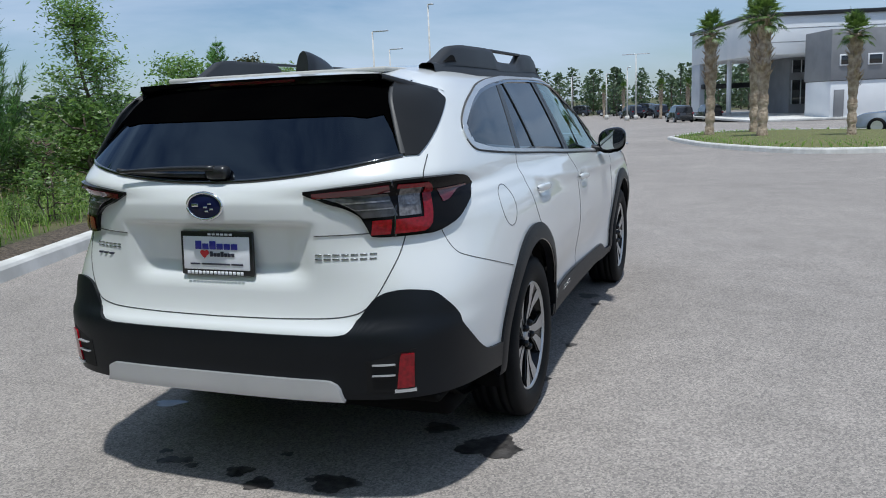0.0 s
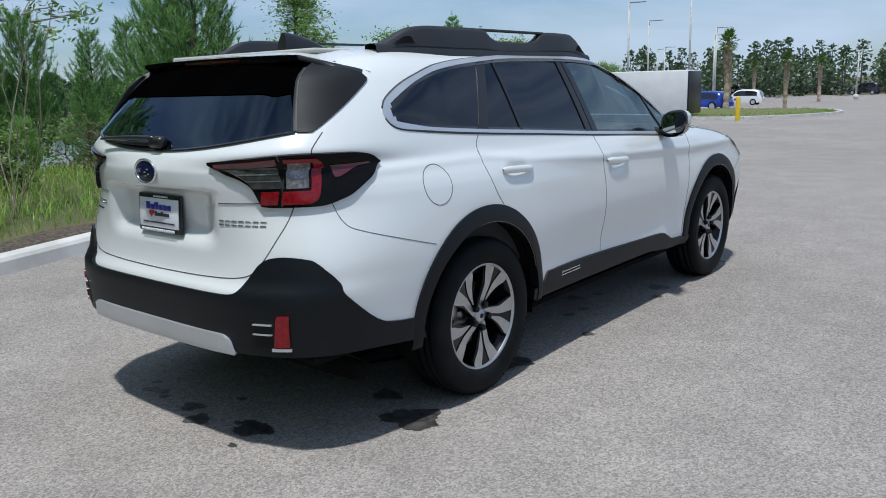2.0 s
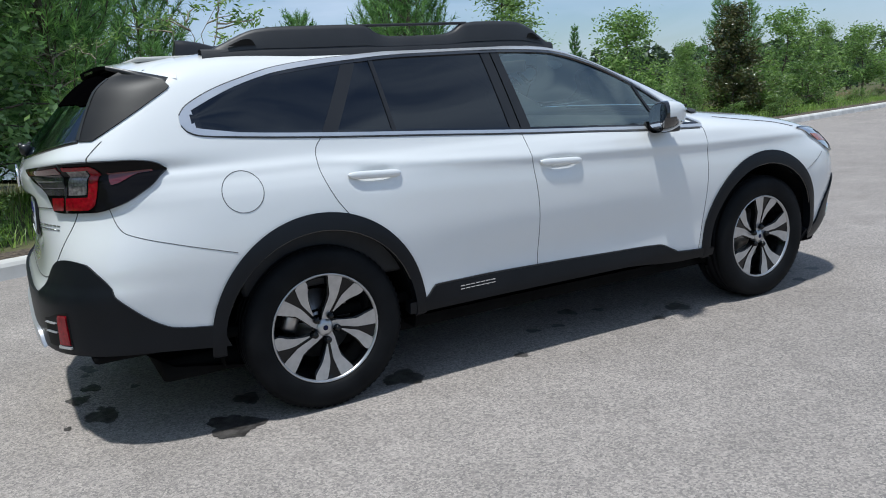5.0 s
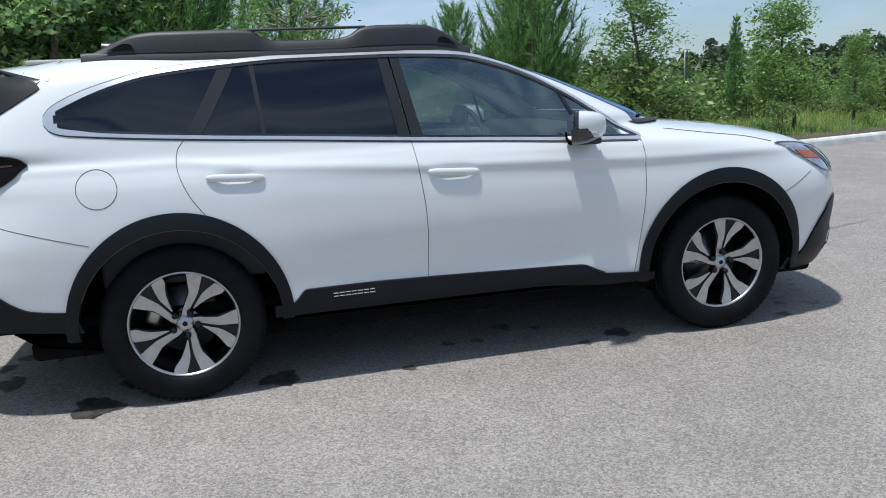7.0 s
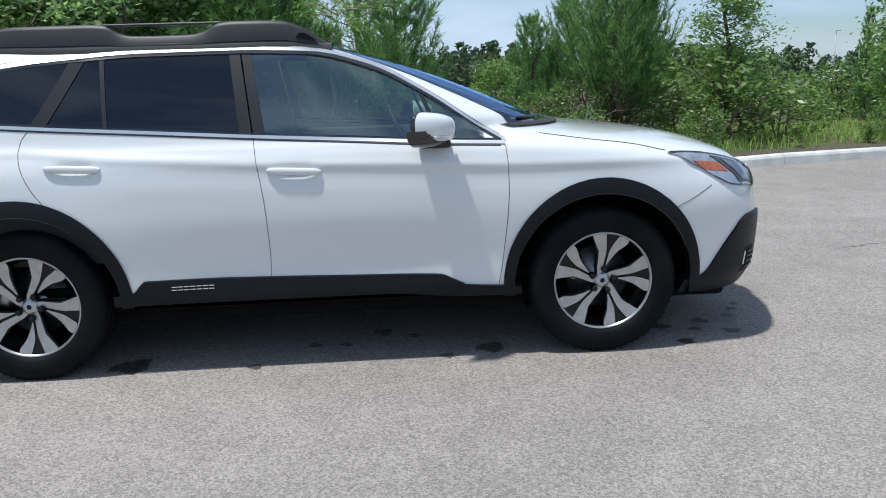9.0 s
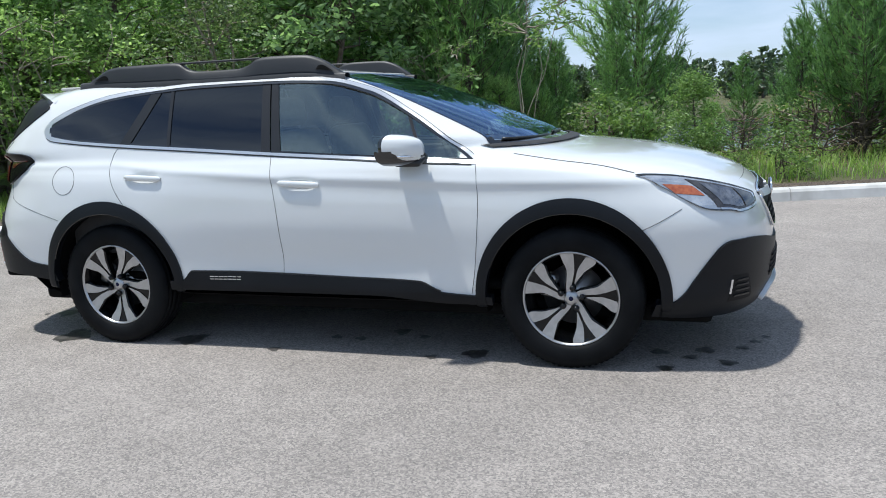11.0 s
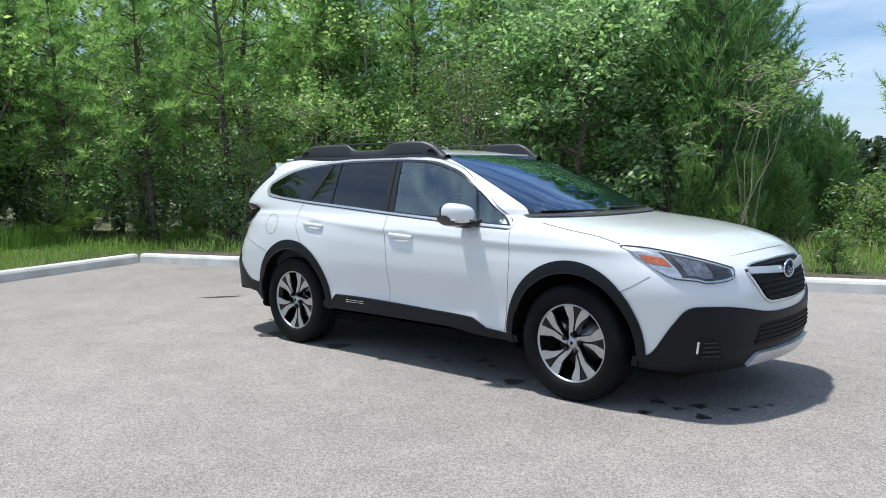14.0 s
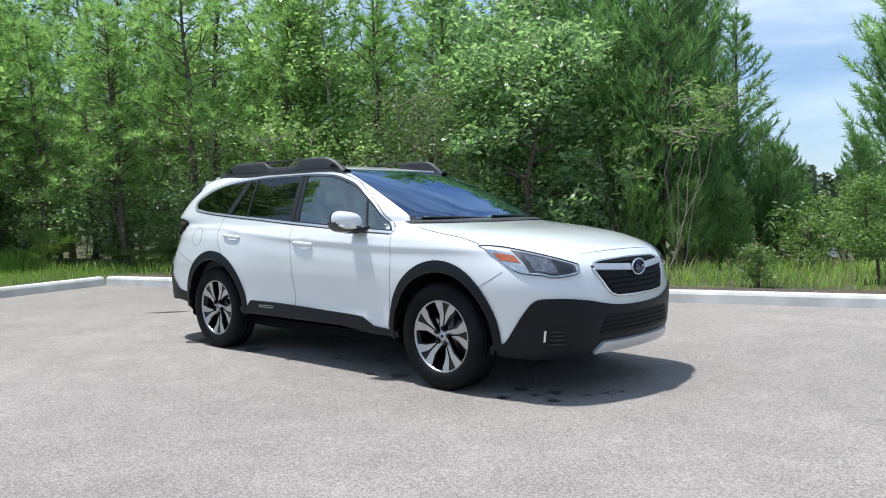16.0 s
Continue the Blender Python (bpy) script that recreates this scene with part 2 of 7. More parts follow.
PALMBARK = material("palm_bark", (0.30, 0.22, 0.155), 0.95, 0, (0.56, 0.45, 0.34), 6, 0.9, 14, bump_dist=0.06)
NEEDLE = leaf_material("pine_needles", (0.048, 0.115, 0.042), (0.28, 0.47, 0.18), 0.51)
NEEDLE_LIGHT = leaf_material("tufted_needles", (0.090, 0.185, 0.058), (0.51, 0.70, 0.31), 0.62)
LEAF = leaf_material("oak_leaves", (0.042, 0.100, 0.040), (0.44, 0.61, 0.31), 0.54, 0.34)
LEAF_LIGHT = leaf_material("young_leaves", (0.080, 0.165, 0.050), (0.52, 0.67, 0.31), 0.60, 0.36)
LEAF_YOUNG = leaf_material("sapling_leaves", (0.07, 0.15, 0.035), (0.33, 0.46, 0.17), 0.45, 0.4)
LEAF_SHRUB = leaf_material("shrub_leaves", (0.05, 0.11, 0.03), (0.26, 0.37, 0.12), 0.42, 0.4)
LEAF_GREY = leaf_material("willow_leaves", (0.08, 0.12, 0.05), (0.2, 0.27, 0.12), 0.4)
LEAF_BRONZE = leaf_material("magnolia_leaves", (0.03, 0.065, 0.02), (0.14, 0.12, 0.05), 0.25, 0.3)
LEAF_PALM = leaf_material("palm_fronds", (0.05, 0.1, 0.025), (0.15, 0.22, 0.06), 0.35)
GRASS = leaf_material("tall_grass", (0.14, 0.25, 0.055), (0.40, 0.53, 0.16), 0.5)
STRAW = leaf_material("dry_grass", (0.2, 0.16, 0.08), (0.4, 0.33, 0.18), 0.3)
LAWNBLADE = leaf_material("lawn_blades", (0.16, 0.29, 0.05), (0.34, 0.50, 0.13), 0.5)
# Bluish tone: distance haze put into the far leaves' colour.
HAZY_LEAF = leaf_material("far_woods", (0.05, 0.085, 0.045), (0.13, 0.18, 0.10), 0.3)

# ---------------------------------------------------------------- geometry helpers
class Geo:
    """Collects points and faces; becomes one mesh."""

    def __init__(self):
        self.v, self.f, self.k = [], [], 0

    def add(self, verts, faces):
        verts = np.asarray(verts, float).reshape(-1, 3)
        self.v.append(verts)
        for fa in faces if isinstance(faces, (list, tuple)) else [faces]:
            fa = np.asarray(fa, int)
            if fa.size:
                self.f.append(fa + self.k)
        self.k += len(verts)
        return self

    def mesh(self, name, mat, smooth=True):
        me = bpy.data.meshes.new(name)
        v = np.concatenate(self.v)
        loops = np.concatenate([a.ravel() for a in self.f])
        sizes = np.concatenate([np.full(len(a), a.shape[1]) for a in self.f])
        me.vertices.add(len(v))
        me.vertices.foreach_set("co", v.ravel())
        me.loops.add(len(loops))
        me.loops.foreach_set("vertex_index", loops)
        me.polygons.add(len(sizes))
        me.polygons.foreach_set("loop_start", np.r_[0, np.cumsum(sizes)[:-1]])
        me.polygons.foreach_set("loop_total", sizes)
        me.polygons.foreach_set("use_smooth", np.full(len(sizes), smooth))
        me.update(calc_edges=True)
        me.validate()
        for x in mat if isinstance(mat, (list, tuple)) else [mat]:
            me.materials.append(x)
        return me


def part(name, geo, mat, parent=None, label="", smooth=True):
    """One mesh object from a Geo or a bmesh, under a thing or a part."""
    if isinstance(geo, Geo):
        me = geo.mesh(name, mat, smooth)
    elif isinstance(geo, bpy.types.Mesh):
        me = geo
    else:
        me = bpy.data.meshes.new(name)
        geo.to_mesh(me)
        geo.free()
        me.materials.append(mat)
        if smooth:
            me.polygons.foreach_set("use_smooth", np.full(len(me.polygons), True))
    ob = new(name, me)
    if parent:
        ob.parent = parent
    if label:
        ob["label"] = label
    return ob


def thing(name, label, category, group="", kind="", at=None):
    ob = new(name)
    ob.empty_display_size = 0.1
    if at is not None:
        ob.matrix_world = at
    return tagged(ob, label, category, group, kind)


def rbox(sx, sy, sz, r=0.01, at=(0, 0, 0), seg=2, turn=None, taper=1.0):
    """A bevelled box bmesh of full sizes, centred at a place; taper narrows its top."""
    bm = bmesh.new()
    bmesh.ops.create_cube(bm, size=1.0)
    for v in bm.verts:
        k = taper if v.co.z > 0 else 1.0
        v.co = Vector((v.co.x * sx * k, v.co.y * sy * k, v.co.z * sz))
    if r > 0:
        bmesh.ops.bevel(bm, geom=bm.edges[:], offset=r, segments=seg, profile=0.5, affect="EDGES")
    m = Matrix.Translation(at) @ (turn if turn else Matrix())
    bmesh.ops.transform(bm, matrix=m, verts=bm.verts)
    return bm


def smooth_curve(points, n=None):
    """A smooth line through points (Catmull-Rom)."""
    p = np.asarray(points, float)
    q = np.vstack([2 * p[0] - p[1], p, 2 * p[-1] - p[-2]])
    n = n or 8
    out = []
    for i in range(1, len(q) - 2):
        for t in np.linspace(0, 1, n, endpoint=False):
            out.append(0.5 * (2 * q[i] + (q[i + 1] - q[i - 1]) * t + (2 * q[i - 1] - 5 * q[i] + 4 * q[i + 1] - q[i + 2]) * t * t
                              + (3 * q[i] - q[i - 1] - 3 * q[i + 1] + q[i + 2]) * t ** 3))
    out.append(p[-1])
    return np.array(out)


def tube(geo, pts, radii, sides=8, cap=True):
    """A tapered tube along a line."""
    pts = np.asarray(pts, float)
    radii = np.broadcast_to(np.asarray(radii, float), (len(pts),))
    d = np.gradient(pts, axis=0)
    d /= np.linalg.norm(d, axis=1, keepdims=True) + 1e-12
    ref = np.array((0, 0, 1.0)) if abs(d[:, 2]).mean() < 0.8 else np.array((1.0, 0, 0))
    a = np.cross(d, ref)
    a /= np.linalg.norm(a, axis=1, keepdims=True) + 1e-12
    b = np.cross(d, a)
    t = np.linspace(0, 2 * np.pi, sides, endpoint=False)
    ring = pts[:, None] + radii[:, None, None] * (np.cos(t)[None, :, None] * a[:, None] + np.sin(t)[None, :, None] * b[:, None])
    k = len(pts)
    i, j = np.meshgrid(np.arange(k - 1), np.arange(sides), indexing="ij")
    j2 = (j + 1) % sides
    f = np.stack([i * sides + j, i * sides + j2, (i + 1) * sides + j2, (i + 1) * sides + j], -1).reshape(-1, 4)
    faces = [f]
    if cap:
        faces += [np.arange(sides)[None, ::-1], (np.arange(sides) + (k - 1) * sides)[None]]
    geo.add(ring, faces)


def grid_faces(nu, nv, wrap=False):
    i, j = np.meshgrid(np.arange(nu if wrap else nu - 1), np.arange(nv - 1), indexing="ij")
    i2 = (i + 1) % nu
    return np.stack([i * nv + j, i2 * nv + j, i2 * nv + j + 1, i * nv + j + 1], -1).reshape(-1, 4)


def lathe(geo, prof, sides=64, axis="x", centre=(0, 0, 0)):
    """Turns a profile of (along, radius) round an axis."""
    prof = np.asarray(prof, float)
    t = np.linspace(0, 2 * np.pi, sides, endpoint=False)
    al, r = prof[:, 0], prof[:, 1]
    u = r[None] * np.cos(t)[:, None]
    w = r[None] * np.sin(t)[:, None]
    a = np.broadcast_to(al, u.shape)
    p = np.stack([a, u, w] if axis == "x" else [u, w, a] if axis == "z" else [w, a, u], -1) + np.array(centre)
    geo.add(p, grid_faces(sides, len(prof), True))


def sheet(geo, outer, inner):
    """A closed plate between an outer and an inner grid of points (nu, nv, 3)."""
    nu, nv = outer.shape[:2]
    f = grid_faces(nu, nv)
    b = [i * nv for i in range(nu)] + [(nu - 1) * nv + j for j in range(1, nv)] + [i * nv + nv - 1 for i in range(nu - 2, -1, -1)] + list(range(nv - 2, 0, -1))
    b = np.array(b)
    o, q = outer.reshape(-1, 3), inner.reshape(-1, 3)
    geo.add(o, [f])
    geo.add(q, [f[:, ::-1]])
    k = len(b)
    r = np.arange(k)
    geo.add(np.concatenate([o[b], q[b]]), [np.stack([r, r + k, (r + 1) % k + k, (r + 1) % k], -1)[:, ::-1]])

# ---------------------------------------------------------------- the car
# Nose towards +y, right flank towards +x, wheels on z = 0. The skin is a stack of rounded plan outlines.
CY, AXLE, HUB_Z, HUB_X = -0.5, 1.3725, 0.362, 0.80


def spline(*pairs):
    """A smooth function through pairs, with no overshoot."""
    x, y = np.array(pairs, float).T
    h, d = np.diff(x), np.diff(y) / np.diff(x)
    m = np.zeros(len(x))
    for i in range(1, len(x) - 1):
        if d[i - 1] * d[i] > 0:
            w1, w2 = 2 * h[i] + h[i - 1], h[i] + 2 * h[i - 1]
            m[i] = (w1 + w2) / (w1 / d[i - 1] + w2 / d[i])
    m[0], m[-1] = d[0], d[-1]

    def f(t):
        t = np.clip(np.asarray(t, float), x[0], x[-1])
        i = np.clip(np.searchsorted(x, t) - 1, 0, len(x) - 2)
        s = (t - x[i]) / h[i]
        return ((1 + 2 * s) * (1 - s) ** 2 * y[i] + s * (1 - s) ** 2 * h[i] * m[i]
                + s * s * (3 - 2 * s) * y[i + 1] + s * s * (s - 1) * h[i] * m[i + 1])
    return f


YF = spline((0.22, 2.28), (0.30, 2.33), (0.40, 2.365), (0.56, 2.372), (0.66, 2.362), (0.76, 2.338), (0.83, 2.312), (0.88, 2.268),
            (0.93, 2.20), (0.98, 2.08), (1.02, 1.95), (1.06, 1.74), (1.09, 1.49), (1.11, 1.31), (1.125, 1.215), (1.20, 1.04), (1.30, 0.80),
            (1.40, 0.54), (1.50, 0.235), (1.545, 0.055), (1.572, -0.10), (1.588, -0.22), (1.60, -0.34), (1.608, -0.47))
YR = spline((0.22, -2.25), (0.34, -2.40), (0.44, -2.455), (0.60, -2.46), (0.645, -2.455), (0.685, -2.425), (0.80, -2.405), (0.95, -2.42),
            (1.085, -2.435), (1.14, -2.415), (1.18, -2.385), (1.25, -2.325), (1.35, -2.235), (1.45, -2.135), (1.50, -2.05), (1.535, -1.93),
            (1.562, -1.74), (1.582, -1.45), (1.597, -1.05), (1.608, -0.56))
WD = spline((0.22, 0.80), (0.30, 0.862), (0.38, 0.884), (0.50, 0.888), (0.62, 0.897), (0.76, 0.905), (0.90, 0.902), (0.98, 0.896), (1.02, 0.886),
            (1.06, 0.866), (1.10, 0.842), (1.20, 0.812), (1.30, 0.778), (1.40, 0.735), (1.48, 0.688), (1.525, 0.64), (1.555, 0.575),
            (1.58, 0.46), (1.595, 0.33), (1.604, 0.19), (1.608, 0.03))


def blend(v, a, b):
    t = np.clip((v - a) / (b - a), 0, 1)
    return t * t * (3 - 2 * t)


def powers(z, front):
    k = blend(z, 1.10, 1.18)
    if front:
        h = blend(z, 0.95, 1.10)
        return 2.0 + 0.4 * h + 0.6 * k, 14.0 - 7.7 * h + 1.7 * k
    q = blend(z, 0.98, 0.72)
    return 2.6 + 1.0 * k + 1.4 * q, 8.0 + 4.0 * k + 3.0 * q


def swell(y, z):
    """Arches pushed out, doors drawn in towards the sill."""
    a = (0.018 * np.exp(-((y - AXLE) / 0.5) ** 2) + 0.030 * np.exp(-((y + AXLE) / 0.5) ** 2)) * np.exp(-((z - 0.6) / 0.32) ** 2)
    a = a + 0.055 * np.exp(-((y - 2.10) / 0.33) ** 2 - ((z - 0.74) / 0.22) ** 2)
    line = np.interp(y, (-2.0, -1.3, -1.04, -0.3, 0.9, 1.6), (1.085, 1.085, 1.05, 1.0, 0.955, 0.95))
    a = a + 0.007 * np.exp(-((z - line) / 0.022) ** 2) - 0.004 * np.exp(-((z - line + 0.06) / 0.05) ** 2)
    for y0, z0 in ((-1.085, 0.997), (-0.085, 0.952)):
        a = a - 0.016 * np.exp(-((y - y0) / 0.085) ** 4 - ((z - z0) / 0.036) ** 2)
    return 1 + a - 0.022 * np.exp(-((z - 0.52) / 0.12) ** 2) * np.exp(-(y / 0.75) ** 4)


def flank(y, z):
    """Half width at a length and a height."""
    y, z = np.broadcast_arrays(np.asarray(y, float), np.asarray(z, float))
    out = np.zeros(y.shape)
    for fr in (True, False):
        n, m = powers(z, fr)
        length = np.where(fr, YF(z) - CY, CY - YR(z))
        t = np.clip(np.abs(y - CY) / length, 0, 0.99999)
        x = WD(z) * swell(y, z) * (1 - t ** m) ** (1 / n)
        out = np.where((y >= CY) == fr, x, out)
    return out


def recess(x, z):
    """The hollow round the number plate, under the tailgate's ledge."""
    return 0.045 * blend(np.abs(x), 0.42, 0.27) * blend(z, 0.79, 0.87) * blend(z, 1.03, 1.005)


def rear_y(x, z):
    n, m = powers(z, False)
    t = np.clip(np.abs(x) / WD(z), 0, 0.99999)
    return CY - (CY - YR(z)) * (1 - t ** n) ** (1 / m) + recess(x, z)


def front_y(x, z):
    n, m = powers(z, True)
    t = np.clip(np.abs(x) / WD(z), 0, 0.99999)
    return CY + (YF(z) - CY) * (1 - t ** n) ** (1 / m)


def round_pt(a, z):
    """The skin at a bearing a (0 tail, 90 right flank, 180 nose; degrees) and a height."""
    a, z = np.broadcast_arrays(np.radians(np.asarray(a, float)), np.asarray(z, float))
    s, c = np.sin(a), np.cos(a)
    w = WD(z)
    fr = c < 0
    length = np.where(fr, YF(z) - CY, CY - YR(z))
    nf, mf = powers(z, True)
    nr, mr = powers(z, False)
    n, m = np.where(fr, nf, nr), np.where(fr, mf, mr)
    lo, hi = np.zeros(a.shape), np.full(a.shape, 1.7)
    for _ in range(34):
        r = (lo + hi) / 2
        y = CY - r * c * length
        g = np.abs(r * s / swell(y, z)) ** n + np.abs(r * c) ** m > 1
        hi, lo = np.where(g, r, hi), np.where(g, lo, r)
    r = (lo + hi) / 2
    x, y = r * s * w, CY - r * c * length
    y = y + np.where(fr, 0, recess(x, z) * blend(c, 0.3, 0.6))
    return np.stack([x, y, np.broadcast_to(z, x.shape)], -1)


def bearing(x, y, z):
    w = float(WD(z))
    if y < CY:
        return math.degrees(math.atan2(x / w, (CY - y) / float(CY - YR(z))))
    return 180 - math.degrees(math.atan2(x / w, (y - CY) / float(YF(z) - CY)))


def normals(p):
    n = np.cross(np.gradient(p, axis=0), np.gradient(p, axis=1))
    n /= np.linalg.norm(n, axis=-1, keepdims=True) + 1e-12
    mid = p - np.array((0, -0.2, 0.7))
    return n * np.where((n * mid).sum(-1, keepdims=True) < 0, -1, 1)


def patch(p, off=0.003, thick=0.012, closed=True):
    """A plate laid on the skin; p is a grid of points on it."""
    n = normals(p)
    g = Geo()
    if closed:
        sheet(g, p + n * off, p + n * (off - thick))
    else:
        q = p + n * off
        f = grid_faces(*q.shape[:2])
        e = np.cross(q[1, 0] - q[0, 0], q[0, 1] - q[0, 0])
        if (e * n[0, 0]).sum() < 0:
            f = f[:, ::-1]
        g.add(q, [f])
    return g


def side_patch(left, right, bot, top, nu=40, nv=12, s=1):
    """Points on the flank between two slanting ends (bottom y, top y) and two lines z(y)."""
    u, v = np.meshgrid(np.linspace(0, 1, nu), np.linspace(0, 1, nv), indexing="ij")
    y = (left[0] + (left[1] - left[0]) * v) * (1 - u) + (right[0] + (right[1] - right[0]) * v) * u
    z = bot(y) * (1 - v) + top(y) * v
    return np.stack([s * flank(y, z), y, z], -1)


def pane_patch(*args):
    """The same, but straight from the lower line to the upper one, as flat glass is."""
    p = side_patch(*args)
    v = np.linspace(0, 1, p.shape[1])[None, :]
    x = p[:, :1, 0] * (1 - v) + p[:, -1:, 0] * v
    p[..., 0] = x + np.sign(x) * 0.02 * v * (1 - v)
    return p


def round_patch(aa, bot, top, nv=10, mirror=False):
    """Points on the skin for bearings aa between two lines z(a)."""
    aa = np.asarray(aa, float)
    v = np.linspace(0, 1, nv)
    z = bot(aa)[:, None] * (1 - v) + top(aa)[:, None] * v
    p = round_pt(np.broadcast_to(aa[:, None], z.shape), z)
    if mirror:
        p = p * np.array((-1, 1, 1))
    return p


def line_on_flank(pts, s=1, r=0.0035, off=0.0):
    p = smooth_curve(pts, 8)
    q = np.stack([s * (flank(p[:, 0], p[:, 1]) + off), p[:, 0], p[:, 1]], -1)
    g = Geo()
    tube(g, q, r, 6)
    return g


# outlines of the side windows
DLO_LOW = spline((-1.855, 1.290), (-1.835, 1.262), (-1.79, 1.242), (-1.70, 1.229), (-1.60, 1.218), (-1.26, 1.190), (-0.79, 1.158), (-0.28, 1.122), (0.23, 1.090), (0.51, 1.072), (0.90, 1.055))
DLO_TOP = spline((-1.855, 1.298), (-1.835, 1.322), (-1.79, 1.348), (-1.70, 1.386), (-1.60, 1.418), (-1.42, 1.463), (-1.13, 1.495), (-0.78, 1.515), (-0.37, 1.517), (0.0, 1.503), (0.26, 1.440),
                 (0.54, 1.295), (0.78, 1.135), (0.90, 1.062))


def screen_edge(z):
    return 0.885 * WD(z) - 0.025


def gate_low(x):
    return 1.168 + 0.085 * (np.abs(x) / 0.73) ** 2


GATE_TOP = 1.484


def gate_edge(z):
    return 0.728 - 0.43 * (z - 1.2)


def build_shell(car):
    zf = np.linspace(0.25, 1.608, 4000)
    ds = np.abs(np.diff(zf)) + 0.6 * np.abs(np.diff(YF(zf))) + 0.5 * np.abs(np.diff(YR(zf))) + 0.7 * np.abs(np.diff(WD(zf)))
    cum = np.r_[0, np.cumsum(ds)]
    zs = np.interp(np.linspace(0, cum[-1], 160), cum, zf)
    ad = np.linspace(0, 360, 6000)
    ring = round_pt(ad, 0.75)
    cum = np.r_[0, np.cumsum(np.linalg.norm(np.diff(ring, axis=0), axis=1))]
    aa = np.interp(np.linspace(0, cum[-1], 661), cum, ad)[:-1]
    p = round_pt(aa[:, None], zs[None, :])
    f = grid_faces(len(aa), len(zs), True)
    c = p.reshape(-1, 3)[f].mean(1)
    x, y, z = np.abs(c[:, 0]), c[:, 1], c[:, 2]
    gone = np.zeros(len(f), bool)
    for w in (-AXLE, AXLE):
        gone |= (np.hypot(y - w, z - HUB_Z) < 0.452) & (x > 0.5)
    gone |= (y > -1.775) & (y < 0.80) & (z > DLO_LOW(y) + 0.008) & (z < DLO_TOP(y) - 0.008) & (x > 0.45)
    gone |= (y > 0.0) & (z > 1.15) & (z < 1.535) & (x < screen_edge(z) - 0.02) & (y > front_y(x, z) - 0.06)
    gone |= (y < -1.9) & (z > gate_low(x) + 0.02) & (z < GATE_TOP) & (x < gate_edge(z) - 0.03)
    gone |= (z < 0.352) & (x > 0.6) & (np.abs(y) < 0.95)
    gone |= ((z < 0.425) & (y < -1.72)) | ((z < 0.30) & (y > 1.75))
    g = Geo()
    g.add(p, [f[~gone]])
    top = np.vstack([p[:, -1], [[0, CY - 0.02, 1.609]]])
    k = len(aa)
    g.add(top, [np.stack([np.arange(k), (np.arange(k) + 1) % k, np.full(k, k)], -1)])
    return part("body_shell", g, PAINT, car, "pearl white painted steel body")


